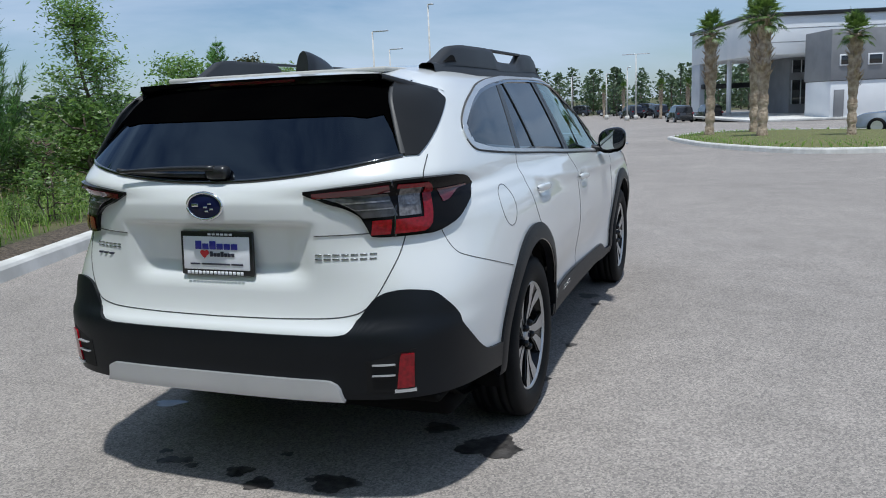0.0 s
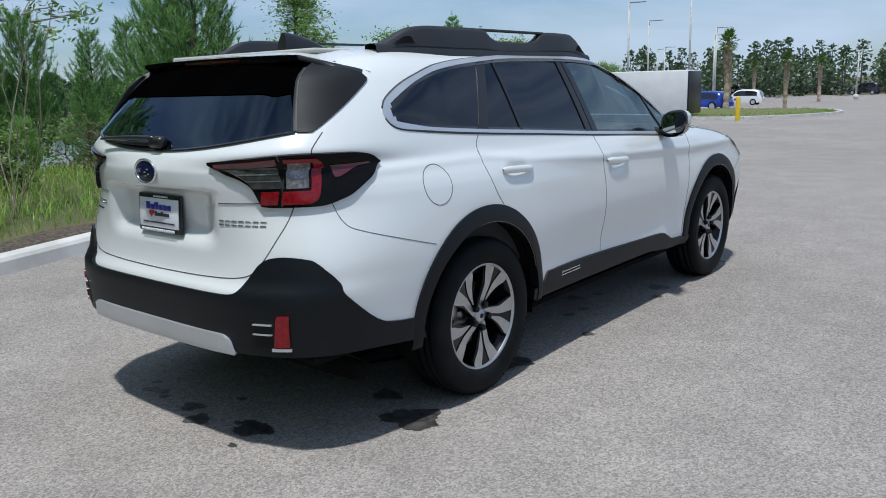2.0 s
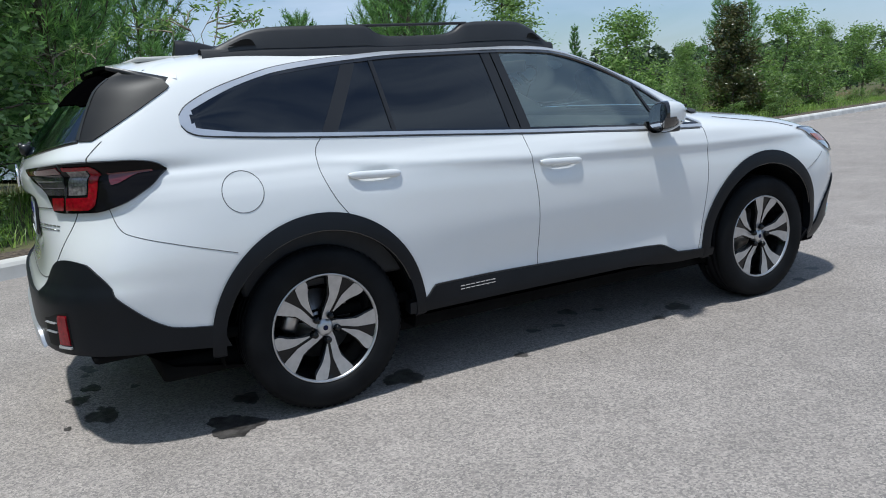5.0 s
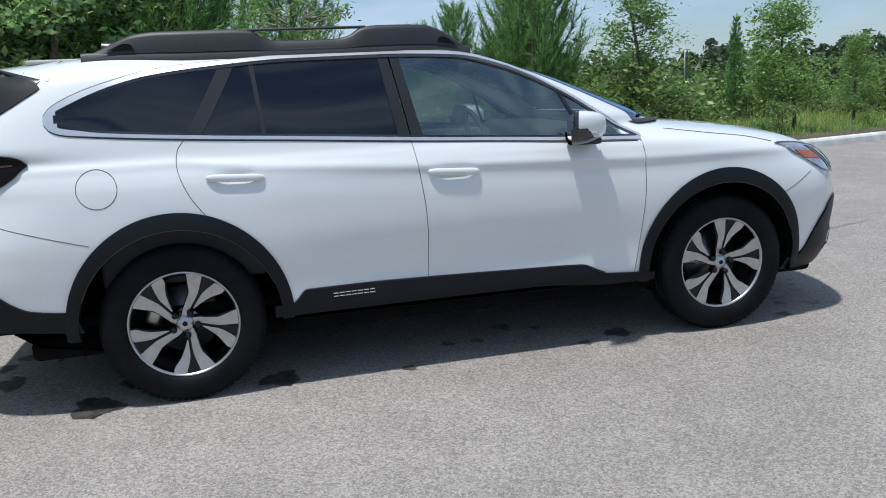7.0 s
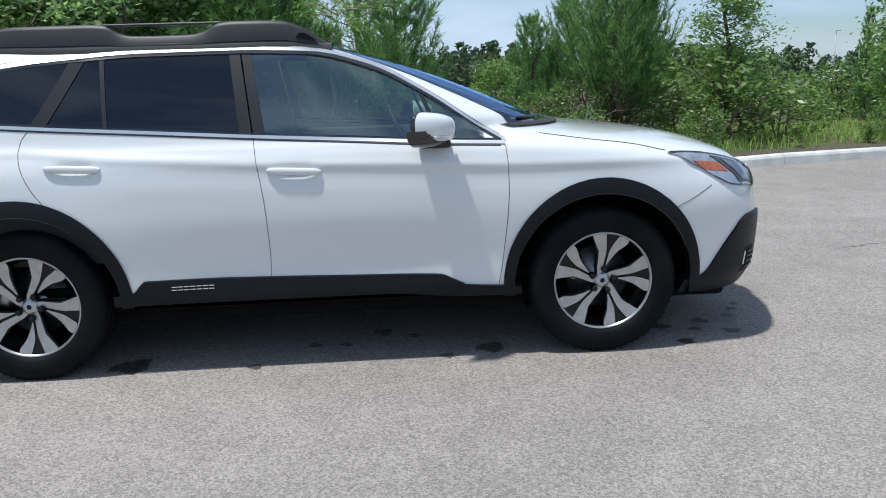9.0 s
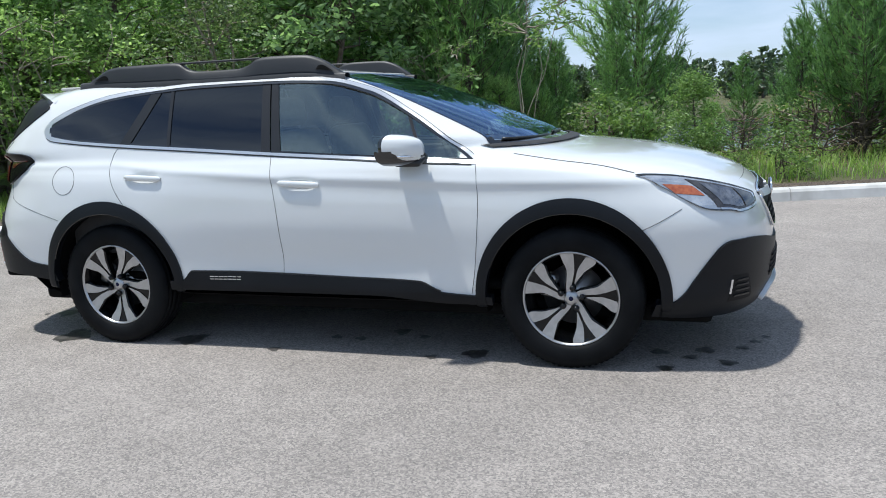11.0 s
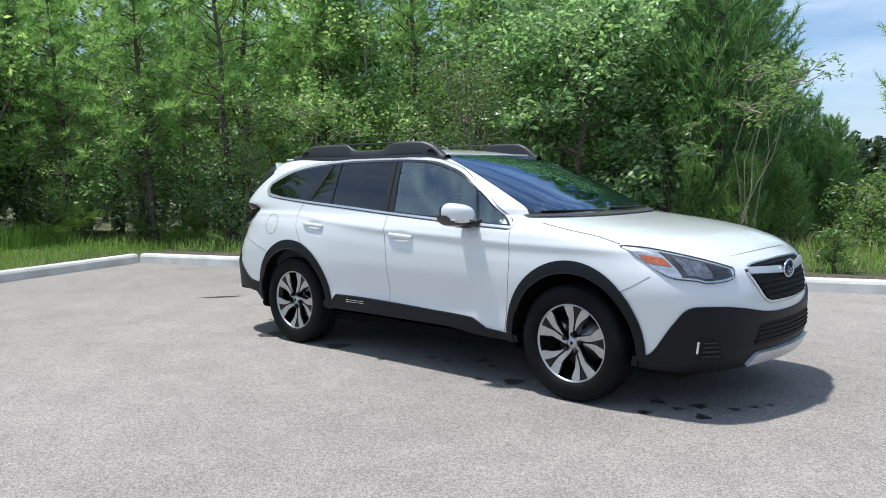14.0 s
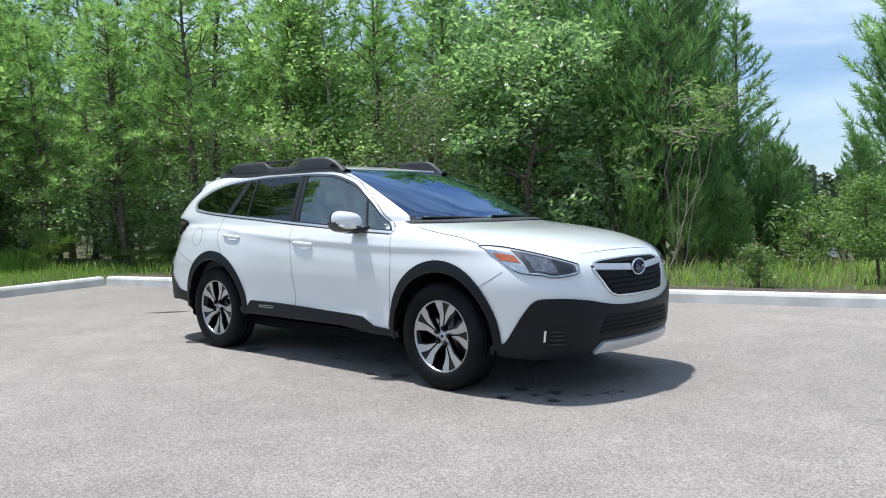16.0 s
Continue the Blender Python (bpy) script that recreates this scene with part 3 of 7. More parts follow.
def build_side(car, s):
    dark = "black grained plastic cladding"
    # glass and pillars
    lo, hi = (lambda y: DLO_LOW(y) + 0.004), (lambda y: DLO_TOP(y) - 0.004)
    for name, l, r, gm, lab in (("quarter_window", (-1.812, -1.815), (-1.285, -1.115), GLASS_DARK, "dark privacy glass"),
                                ("rear_door_vent", (-1.215, -1.045), (-0.955, -0.985), GLASS_DARK, "dark privacy glass"),
                                ("rear_door_window", (-0.935, -0.965), (-0.335, -0.385), GLASS_DARK, "dark privacy glass"),
                                ("front_door_window", (-0.215, -0.285), (0.615, 0.50), GLASS_FRONT, "green tinted glass"),
                                ("mirror_quarter_window", (0.635, 0.52), (0.885, 0.86), GLASS_FRONT, "green tinted glass")):
        w = part(name, patch(pane_patch(l, r, lo, hi, 40, 14, s), 0.003 if name == "quarter_window" else 0.0, closed=False), gm, car, lab)
        w.visible_shadow = False
    for l, r in (((-1.285, -1.115), (-1.215, -1.045)), ((-0.955, -0.985), (-0.935, -0.965)), ((-0.335, -0.385), (-0.279, -0.335)),
                 ((-0.271, -0.327), (-0.215, -0.285)), ((0.615, 0.50), (0.635, 0.52))):
        part("pillar_trim", patch(pane_patch(l, r, lo, hi, 6, 14, s), 0.005, 0.02), SATIN, car, "satin black pillar cover")
    part("window_bright_strip", patch(side_patch((-1.855, -1.855), (0.90, 0.90), lambda y: DLO_LOW(y) - 0.010 - 0.003 * blend(y, -1.6, -1.8), lambda y: DLO_LOW(y) + 0.005 + 0.008 * blend(y, -1.6, -1.80), 280, 3, s), 0.006, 0.014), BRIGHT, car, "bright metal waist strip")
    wide = spline((-1.855, 0.006), (-1.80, 0.014), (-1.66, 0.018), (-1.4, 0.018), (-0.9, 0.014), (0.9, 0.012))
    part("window_bright_strip", patch(side_patch((-1.855, -1.855), (0.905, 0.905), lambda y: DLO_TOP(y) - 0.003 - 0.012 * blend(y, -1.55, -1.80), lambda y: DLO_TOP(y) + wide(y), 280, 3, s), 0.006, 0.014), BRIGHT, car, "bright metal arch strip")
    part("window_seal", patch(side_patch((-1.785, -1.785), (0.885, 0.885), lambda y: DLO_LOW(y) + 0.004, lambda y: DLO_LOW(y) + 0.016, 90, 3, s), 0.003, 0.01), PIANO, car)
    part("window_seal", patch(side_patch((-1.785, -1.785), (0.885, 0.885), lambda y: DLO_TOP(y) - 0.016, lambda y: DLO_TOP(y) - 0.002, 110, 3, s), 0.003, 0.01), PIANO, car)
    part("window_bright_strip", patch(side_patch((-1.856, -1.856), (-1.797, -1.806), lambda y: DLO_LOW(y) - 0.006, lambda y: DLO_TOP(y) + 0.006, 18, 8, s), 0.0062, 0.012), BRIGHT, car, "bright metal corner")
    yy = np.linspace(-1.852, 0.88, 150)
    for zl in (DLO_LOW(yy) - 0.014, DLO_TOP(yy) + wide(yy) + 0.003):
        g = Geo()
        tube(g, np.stack([s * flank(yy, zl), yy, zl], -1), 0.004, 6)
        part("window_surround_gap", g, SEAM, car)
    # wheel arches
    for w in (-AXLE, AXLE):
        th = np.radians(np.linspace(-9, 189, 80))
        rr = np.linspace(0, 1, 7)
        outer = 0.487 + 0.022 * np.sin(np.clip(th, 0, np.pi)) ** 2
        inner = np.full(th.shape, 0.437)
        rad = inner[:, None] + (outer - inner)[:, None] * rr
        y, z = w + rad * np.cos(th)[:, None], HUB_Z + rad * np.sin(th)[:, None]
        z = np.maximum(z, 0.345 if w < 0 else 0.315)
        p = np.stack([s * (flank(y, z) + 0.006 * (1 - rr ** 3)), y, z], -1)
        part("arch_cladding", patch(p, 0.012, 0.045), CLAD, car, dark)
        th = np.radians(np.linspace(20, 160, 50))
        y, z = w + 0.439 * np.cos(th), HUB_Z + 0.439 * np.sin(th)
        g = Geo()
        tube(g, np.stack([s * (flank(y, z) + 0.010), y, z], -1), 0.006, 8)
        part("arch_lip", g, PIANO, car, "gloss black inner lip of the arch")
        g = Geo()
        prof = np.linspace(-12, 192, 40)
        xs = np.linspace(0.50, 0.87, 4)
        yy = w + 0.445 * np.cos(np.radians(prof))
        zz = HUB_Z + 0.445 * np.sin(np.radians(prof))
        q = np.stack([np.broadcast_to(s * xs, (40, 4)), np.broadcast_to(yy[:, None], (40, 4)), np.broadcast_to(zz[:, None], (40, 4))], -1)
        g.add(q, [grid_faces(40, 4)])
        g.add(np.vstack([np.stack([np.full(40, s * 0.50), yy, zz], -1), [[s * 0.50, w, HUB_Z - 0.1]]]),
              [np.stack([np.arange(39), np.arange(1, 40), np.full(39, 40)], -1)])
        part("wheel_well_liner", g, UNDER, car)
    # sill
    top = spline((-0.96, 0.402), (-0.885, 0.402), (-0.82, 0.458), (-0.6, 0.458), (-0.24, 0.452), (0.2, 0.440), (0.57, 0.428), (0.70, 0.378), (0.97, 0.362))
    part("sill_cladding", patch(side_patch((-0.97, -0.97), (0.97, 0.97), lambda y: 0.350 - 0.030 * blend(y, 0.3, 0.75), top, 120, 9, s), 0.014, 0.05), CLAD, car, dark)
    tuck = np.stack([np.stack([np.full(30, s * xx), np.linspace(-0.98, 0.98, 30), np.full(30, zz)], -1) for xx, zz in ((0.872, 0.325), (0.80, 0.300), (0.6, 0.255))], 1)
    g = Geo()
    g.add(tuck, [grid_faces(30, 3)])
    part("sill_underside", g, UNDER, car)
    part("sill_highlight", patch(side_patch((-0.88, -0.88), (0.69, 0.69), lambda y: top(y) + 0.001, lambda y: top(y) + 0.007, 90, 3, s), 0.010, 0.012), SATIN, car)
    # gaps between the panels
    for pts in (((0.885, 1.055), (0.905, 1.02), (0.912, 0.81), (0.885, 0.53), (0.86, 0.372)),
                ((-0.275, 1.115), (-0.26, 1.0), (-0.235, 0.80), (-0.228, 0.59), (-0.235, 0.455)),
                ((-1.285, 1.185), (-1.325, 1.13), (-1.328, 1.04), (-1.285, 0.93), (-1.22, 0.835)),
                ((-2.16, 0.985), (-2.135, 0.90), (-2.08, 0.865), (-1.92, 0.815), (-1.72, 0.758)),
                ((1.70, 0.705), (1.80, 0.755), (1.90, 0.815))):
        part("panel_gap", line_on_flank(pts, s, 0.0016), SEAM, car)
    part("panel_gap", line_on_flank(((-0.36, 1.53), (-0.34, 1.522)), s, 0.004), SEAM, car)
    # fuel flap
    if s > 0:
        t = np.linspace(0, 2 * np.pi, 49)
        y, z = -1.665 + 0.083 * np.cos(t), 0.995 + 0.083 * np.sin(t)
        g = Geo()
        tube(g, np.stack([flank(y, z), y, z], -1), 0.0016, 6, False)
        part("fuel_flap", g, SEAM, car, "round fuel flap gap")
    # door handles
    for y0, z0 in ((-1.09, 1.0), (-0.09, 0.955)):
        yy = np.linspace(-0.125, 0.125, 22)
        prof = np.sqrt(np.clip(1 - (yy / 0.128) ** 6, 0, 1))
        out = flank(y0 + 0.16, z0) + 0.002 + 0.008 * prof + (flank(y0 + 0.16, z0) - flank(y0 - 0.16, z0)) * (yy / 0.32 - 0.5)
        th = np.linspace(0, 2 * np.pi, 14, endpoint=False)
        ring = np.stack([s * (out[:, None] + 0.011 * prof[:, None] * np.cos(th)), np.broadcast_to((y0 + yy)[:, None], (22, 14)),
                         (z0 + 0.004 - 0.05 * yy)[:, None] + 0.0175 * prof[:, None] * np.sin(th)], -1)
        g = Geo()
        i, j = np.meshgrid(np.arange(21), np.arange(14), indexing="ij")
        g.add(ring, [np.stack([i * 14 + j, i * 14 + (j + 1) % 14, (i + 1) * 14 + (j + 1) % 14, (i + 1) * 14 + j], -1).reshape(-1, 4)])
        part("door_handle", g, PAINT, car, "white painted pull handle")
    # badge on the sill: a row of short bars for its letters
    for i in range(7 if s > 0 else 0):
        y = -0.70 + i * 0.029
        for y0, y1, z0, z1 in ((y, y + 0.024, 0.4150, 0.4195), (y, y + 0.024, 0.4295, 0.4340)):
            part("badge_bar", patch(side_patch((y0, y0), (y1, y1), lambda t, z0=z0: 0 * t + z0, lambda t, z1=z1: 0 * t + z1, 3, 2, s), 0.0165, 0.006), CHROME, car, "bright raised bar of the badge")
    # door mirror
    m = Geo()
    n1, n2 = 28, 18
    t, q = np.meshgrid(np.linspace(0, 2 * np.pi, n1, endpoint=False), np.linspace(-np.pi / 2, np.pi / 2, n2), indexing="ij")
    cx = np.sign(np.cos(t)) * np.abs(np.cos(t)) ** 0.75 * np.cos(q) ** 0.6
    cz = np.sign(np.sin(t)) * np.abs(np.sin(t)) ** 0.75 * np.cos(q) ** 0.6
    back = np.where(q > 0, np.sin(q) * 0.15, np.sin(q) * 0.02)
    px, py, pz = 0.975 + 0.092 * cx, 0.49 + back - 0.05 * np.abs(cx) * (cx > 0) + 0.02, 1.135 + 0.075 * cz + 0.012 * cx
    pts = np.stack([s * px, py, pz], -1)
    m.add(pts[:, 9:], [grid_faces(n1, n2 - 9, True)])
    mir = part("door_mirror", m, PAINT, car, "white door mirror with black base")
    m = Geo()
    m.add(pts[:, :10], [grid_faces(n1, 10, True)])
    part("mirror_bezel", m, PIANO, mir, "black mirror surround")
    g = Geo()
    e, rr = np.meshgrid(np.linspace(0, 2 * np.pi, 40), np.linspace(0, 1, 5), indexing="ij")
    ex = np.sign(np.cos(e)) * np.abs(np.cos(e)) ** 0.75
    ez = np.sign(np.sin(e)) * np.abs(np.sin(e)) ** 0.75
    g.add(np.stack([s * (0.975 + 0.077 * rr * ex), 0.4875 + 0 * rr, 1.135 + 0.062 * rr * ez + 0.012 * ex * rr], -1), [grid_faces(40, 5)])
    part("mirror_glass", g, MIRROR, mir, "mirror glass")
    g = Geo()
    lowq = np.linspace(np.pi * 1.02, np.pi * 1.98, 26)
    u = np.linspace(-0.02, 0.118, 6)
    k = np.sqrt(np.clip(1 - (np.clip(u, 0, 1) / 0.125) ** 2, 0, 1))
    bx = np.sign(np.cos(lowq)) * np.abs(np.cos(lowq)) ** 0.75
    bz = np.sign(np.sin(lowq)) * np.abs(np.sin(lowq)) ** 0.75
    g.add(np.stack([s * (0.975 + 0.0945 * bx[:, None] * k), 0.51 + u[None] * 1.3 - 0.05 * np.abs(bx[:, None]) * (bx[:, None] > 0), 1.128 + 0.078 * bz[:, None] * k + 0.012 * bx[:, None]], -1), [grid_faces(26, 6)])
    part("mirror_lower_shell", g, PIANO, mir, "gloss black lower shell")
    g = Geo()
    lm = np.linspace(0, 1, 12)
    tube(g, np.stack([s * (0.90 + 0.166 * lm), 0.645 - 0.09 * lm ** 3, 1.098 + 0.006 * lm], -1), 0.006, 8)
    part("mirror_bright_strip", g, CHROME, mir, "bright strip with turn lamp")
    part("mirror_foot", rbox(0.17, 0.14, 0.035, 0.014, (s * 0.895, 0.57, 1.075), turn=pose(0, 0, 0, 0, s * 10, 0)), SATIN, mir, "black mirror foot")


def build_wheel(car, s, y0):
    """Five split spokes, machined faces over black flanks."""
    w = part("wheel", tyre_geo(s, y0), RUBBER, car, "black all-season tyre")
    cx = s * 0.80
    f = lambda d: cx + s * d
    g = Geo()
    lathe(g, [(f(0.085), 0.232), (f(0.093), 0.2365), (f(0.096), 0.2415), (f(0.088), 0.246)], 96, "x", (0, y0, HUB_Z))
    part("rim_flange", g, ALLOY, w, "machined rim edge")
    g = Geo()
    lathe(g, [(f(0.088), 0.2435), (f(0.06), 0.230), (f(0.03), 0.212), (f(-0.10), 0.205), (f(-0.10), 0.0)], 72, "x", (0, y0, HUB_Z))
    part("rim_barrel", g, RIMBLACK, w, "black rim barrel")
    g = Geo()
    lathe(g, [(f(-0.04), 0.155), (f(-0.02), 0.155), (f(-0.02), 0.06), (f(0.0), 0.055), (f(0.0), 0.0)], 64, "x", (0, y0, HUB_Z))
    part("brake_disc", g, DISC, w, "steel brake disc")
    ang = radians(158)
    part("brake_caliper", rbox(0.07, 0.07, 0.13, 0.02, (f(-0.01), y0 + 0.135 * math.cos(ang), HUB_Z + 0.135 * math.sin(ang)), turn=pose(0, 0, 0, 158, 0, 0)), DISC, w, "grey brake caliper")

    def spoke(turn, r, left, right, lift, thick=0.0):
        """A flared spoke beside the radius at turn: distances along it, and its two edges beside it."""
        t = np.linspace(0, r[-1] - r[0], 15) + r[0]
        le, ri = np.interp(t, r, left), np.interp(t, r, right)
        c, n = np.array((math.cos(turn), math.sin(turn))), np.array((-math.sin(turn), math.cos(turn)))
        rows = []
        for e in (0.0, 0.07, 0.5, 0.93, 1.0):
            p = le + (ri - le) * e
            d = np.minimum(t, np.sqrt(np.maximum(0.239 ** 2 - p ** 2, 1e-6)))
            q = d[:, None] * c + p[:, None] * n
            high = 0.069 + 0.019 * np.clip((np.hypot(d, p) - 0.04) / 0.2, 0, 1) ** 1.4 - (0.004 if e in (0.0, 1.0) and thick else 0.0)
            rows.append(np.stack([cx + s * (high + lift), y0 + q[:, 0], HUB_Z + q[:, 1]], -1))
        top = np.stack(rows, 1)
        g = Geo()
        if thick:
            low = top.copy()
            low[..., 0] -= s * thick
            sheet(g, top, low)
        else:
            g.add(top, [grid_faces(15, 5)])
        return g
    for k in range(5):
        a = radians((0 if y0 < 0 else 20) + 72 * k)
        part("spoke", spoke(a, (0.03, 0.06, 0.09, 0.135, 0.168, 0.239), (-0.012, -0.012, -0.038, -0.080, -0.130, -0.150), (0.026, 0.028, 0.023, 0.020, 0.028, 0.050), -0.004, 0.035), RIMBLACK, w, "black spoke flank")
        part("spoke_face", spoke(a, (0.030, 0.055, 0.07, 0.10, 0.13, 0.15, 0.19, 0.239), (-0.010, -0.007, -0.006, -0.013, -0.021, -0.024, -0.025, -0.024), (0.022, 0.024, 0.022, 0.018, 0.015, 0.015, 0.030, 0.047), 0.0), ALLOY, w, "machined bright spoke face", smooth=False)
        part("spoke_face", spoke(a, (0.075, 0.10, 0.135, 0.15, 0.168, 0.18, 0.212), (-0.024, -0.042, -0.073, -0.092, -0.122, -0.132, -0.140), (-0.019, -0.026, -0.036, -0.041, -0.052, -0.060, -0.084), 0.0), ALLOY, w, "machined bright spoke face", smooth=False)
        b = a - radians(11)
        g = Geo()
        lathe(g, [(f(0.095), 0.0), (f(0.094), 0.007), (f(0.090), 0.0125), (f(0.082), 0.0155), (f(0.055), 0.016)], 16, "x", (0, y0 + 0.056 * math.cos(b), HUB_Z + 0.056 * math.sin(b)))
        part("wheel_nut", g, RIMBLACK, w, "gloss black wheel nut")
    g = Geo()
    lathe(g, [(f(0.080), 0.0), (f(0.079), 0.022), (f(0.074), 0.036), (f(0.066), 0.040), (f(0.04), 0.042)], 40, "x", (0, y0, HUB_Z))
    part("hub_centre", g, ALLOY, w, "bright wheel centre")
    g = Geo()
    lathe(g, [(f(0.0822), 0.0), (f(0.0822), 0.010), (f(0.0785), 0.0125)], 24, "x", (0, y0, HUB_Z))
    part("hub_cap", g, EMBLEM_BLUE, w, "dark oval-marked hub cap")


def tyre_geo(s, y0):
    cx = s * 0.80
    g = Geo()
    prof = [(0.082, 0.240), (0.096, 0.246), (0.108, 0.264), (0.112, 0.29), (0.111, 0.318), (0.104, 0.340), (0.092, 0.354), (0.075, 0.360)]
    for a in (0.062, 0.025, -0.025, -0.062):
        prof += [(a + 0.007, 0.3615), (a + 0.005, 0.353), (a - 0.005, 0.353), (a - 0.007, 0.3615)]
    prof += [(-0.075, 0.360), (-0.092, 0.354), (-0.104, 0.340), (-0.111, 0.318), (-0.112, 0.29), (-0.106, 0.262), (-0.096, 0.242), (-0.082, 0.236)]
    lathe(g, [(cx + s * a, r) for a, r in prof], 96, "x", (0, y0, HUB_Z))
    for i in range(72):
        a = 2 * math.pi * i / 72
        for e in (1, -1):
            ca, sa = math.cos(a), math.sin(a)
            ts = np.array([(0.078, 0.3605), (0.094, 0.3545), (0.104, 0.342)])
            pts = []
            for d in (-0.008, 0.008):
                for al, r in ts:
                    r2 = r + 0.0025
                    pts.append((cx + e * al, y0 + r2 * ca - d * sa, HUB_Z + r2 * sa + d * ca))
            g.add(pts, [np.array([(0, 1, 4, 3), (1, 2, 5, 4)])])
    return g


def build_rear(car):
    A = lambda x, y, z: bearing(x, y, z)
    # bumper cladding round the tail
    S = lambda y, z: bearing(float(flank(y, z)), y, z)
    B = lambda x, z: bearing(x, float(rear_y(x, z)), z)
    end = S(-1.80, 0.42)
    top = spline((0, 0.640), (27.0, 0.642), (29.8, 0.648), (31.4, 0.668), (32.6, 0.712), (34.3, 0.760), (36.3, 0.782), (38.5, 0.788), (42.4, 0.777), (45.1, 0.728), (48.4, 0.620), (51.3, 0.520),
                 (52.4, 0.496), (end, 0.470))
    bot = spline((0, 0.422), (B(0.5, 0.42), 0.422), (B(0.70, 0.42), 0.420), (S(-2.1, 0.4), 0.408), (end, 0.378))
    aa = np.r_[np.linspace(-end, -20, 120), np.linspace(-19.5, 19.5, 50), np.linspace(20, end, 120)]
    sym = lambda f: (lambda a: f(np.abs(a)))
    part("rear_bumper_cladding", patch(round_patch(aa, sym(bot), sym(top), 16), 0.012, 0.05), CLAD, car, "black grained plastic bumper with rounded corners")
    # skid plate
    b = spline((0, 0.418), (B(0.56, 0.42), 0.420))
    t = spline((0, 0.490), (B(0.42, 0.47), 0.490), (B(0.475, 0.47), 0.486), (B(0.51, 0.42), 0.426))
    k = B(0.509, 0.4)
    part("rear_skid_plate", patch(round_patch(np.linspace(-k, k, 50), sym(b), sym(t), 8), 0.026, 0.04), SILVER, car, "silver lower skid strip")
    g = Geo()
    u = np.linspace(-0.80, 0.80, 25)
    g.add(np.stack([np.stack([u * w, np.full(25, yy), np.full(25, zz)], -1) for w, yy, zz in ((0.72, -2.38, 0.43), (0.95, -2.16, 0.41), (0.98, -2.0, 0.30), (1.0, -1.7, 0.25))], 1), [grid_faces(25, 4)])
    part("rear_underside", g, UNDER, car)
    # reflectors and fins in the corners
    for s in (1, -1):
        a0, a1 = 38.5, 40.9
        part("rear_reflector", patch(round_patch(np.linspace(a0, a1, 12), lambda a: 0 * a + 0.461, lambda a: 0.470 + 0.112 * blend(a, a0 - 0.05, a0 + 0.55), 8, s < 0), 0.02, 0.02), LENS_RED, car, "red reflector")
        f0 = a0 - 4.4
        part("bumper_pocket", patch(round_patch(np.linspace(a0 - 4.6, a1 + 0.3, 14), lambda a: 0 * a + 0.448, lambda a: 0.560 + 0.035 * blend(a, f0, a1), 8, s < 0), 0.0135, 0.01), MATTE, car, "black corner pocket")
        for z in (0.508, 0.545):
            part("bumper_fin", patch(round_patch(np.linspace(a0 - 3.6, a0 - 0.2, 10), lambda a, z=z: 0 * a + z, lambda a, z=z: 0 * a + z + 0.004, 3, s < 0), 0.024, 0.02), SILVER, car, "bright-edged corner fin")
        part("bumper_fin", patch(round_patch(np.linspace(a0 - 0.4, a1 + 0.2, 10), lambda a: 0 * a + 0.446, lambda a: 0 * a + 0.456, 3, s < 0), 0.022, 0.02), SILVER, car, "bright lower corner edge")
        # tail lamp: black housing, grey inner lens, red C, dark red wing
        tt = spline((24.6, 1.132), (34.0, 1.150), (43.9, 1.164), (49.4, 1.160), (51.2, 1.151), (52.1, 1.136), (52.5, 1.116))
        tb = spline((24.6, 1.122), (28.0, 1.094), (33.4, 1.046), (34.1, 1.005), (34.6, 0.972), (38.0, 0.966), (43.1, 0.966), (46.9, 0.990), (49.8, 1.036), (51.6, 1.076), (52.5, 1.110))
        lamp = part("tail_lamp", patch(round_patch(np.linspace(24.6, 52.5, 130), tb, tt, 14, s < 0), 0.014, 0.03), LENS_SMOKE, car, "smoked wrap-round tail lamp")

        def slant(name, a0_, a1_, z0, z1, mt, lab, off=0.017, hole=None, lean=17.0, n=40):
            """A lens between two upright edges and two heights, with an optional opening (u, v)."""
            u, v = np.meshgrid(np.linspace(0, 1, n), np.linspace(0, 1, n), indexing="ij")
            z = z0 + (z1 - z0) * v
            a = a0_ + (a1_ - a0_) * u + (z - 1.065) * lean
            p = round_pt(a, z) * np.array((s, 1, 1))
            f = grid_faces(n, n)
            if hole is not None:
                fu, fv = u.reshape(-1)[f].mean(1), v.reshape(-1)[f].mean(1)
                f = f[~hole(fu, fv)]
            nn = normals(p)
            g = Geo()
            for o in (off, off - 0.003):
                g.add(p + nn * o, [f])
            part(name, g, mt, lamp, lab)

        def lens(nm, x0, x1, f_b, f_t, mt, lab, off=0.017):
            part(nm, patch(round_patch(np.linspace(x0, x1, 26), f_b, f_t, 8, s < 0), off, 0.006), mt, lamp, lab)
        lens("grey_lens", 27.2, 39.4, lambda a: np.maximum(tb(a) + 0.012, 1.036), lambda a: tt(a) - 0.036, LENS_GREY, "grey reversing lens")
        for zz in (1.062, 1.084):
            lens("lens_rib", 30.5, 39.2, lambda a, zz=zz: np.maximum(0 * a + zz, tb(a) + 0.014), lambda a, zz=zz: np.maximum(0 * a + zz + 0.004, tb(a) + 0.016), LENS_RIB, "pale rib inside the lamp", 0.0185)
        lens("red_strip", 26.4, 39.8, lambda a: tt(a) - 0.030, lambda a: tt(a) - 0.010, LENS_DARKRED, "deep red lamp strip")
        slant("red_lens", 36.0, 39.0, 0.978, 1.026, LENS_RED, "red lower lens", n=8)
        slant("grey_lens", 40.1, 43.3, 1.034, 1.142, LENS_TAILGREY, "grey indicator lens", 0.0155, n=12)
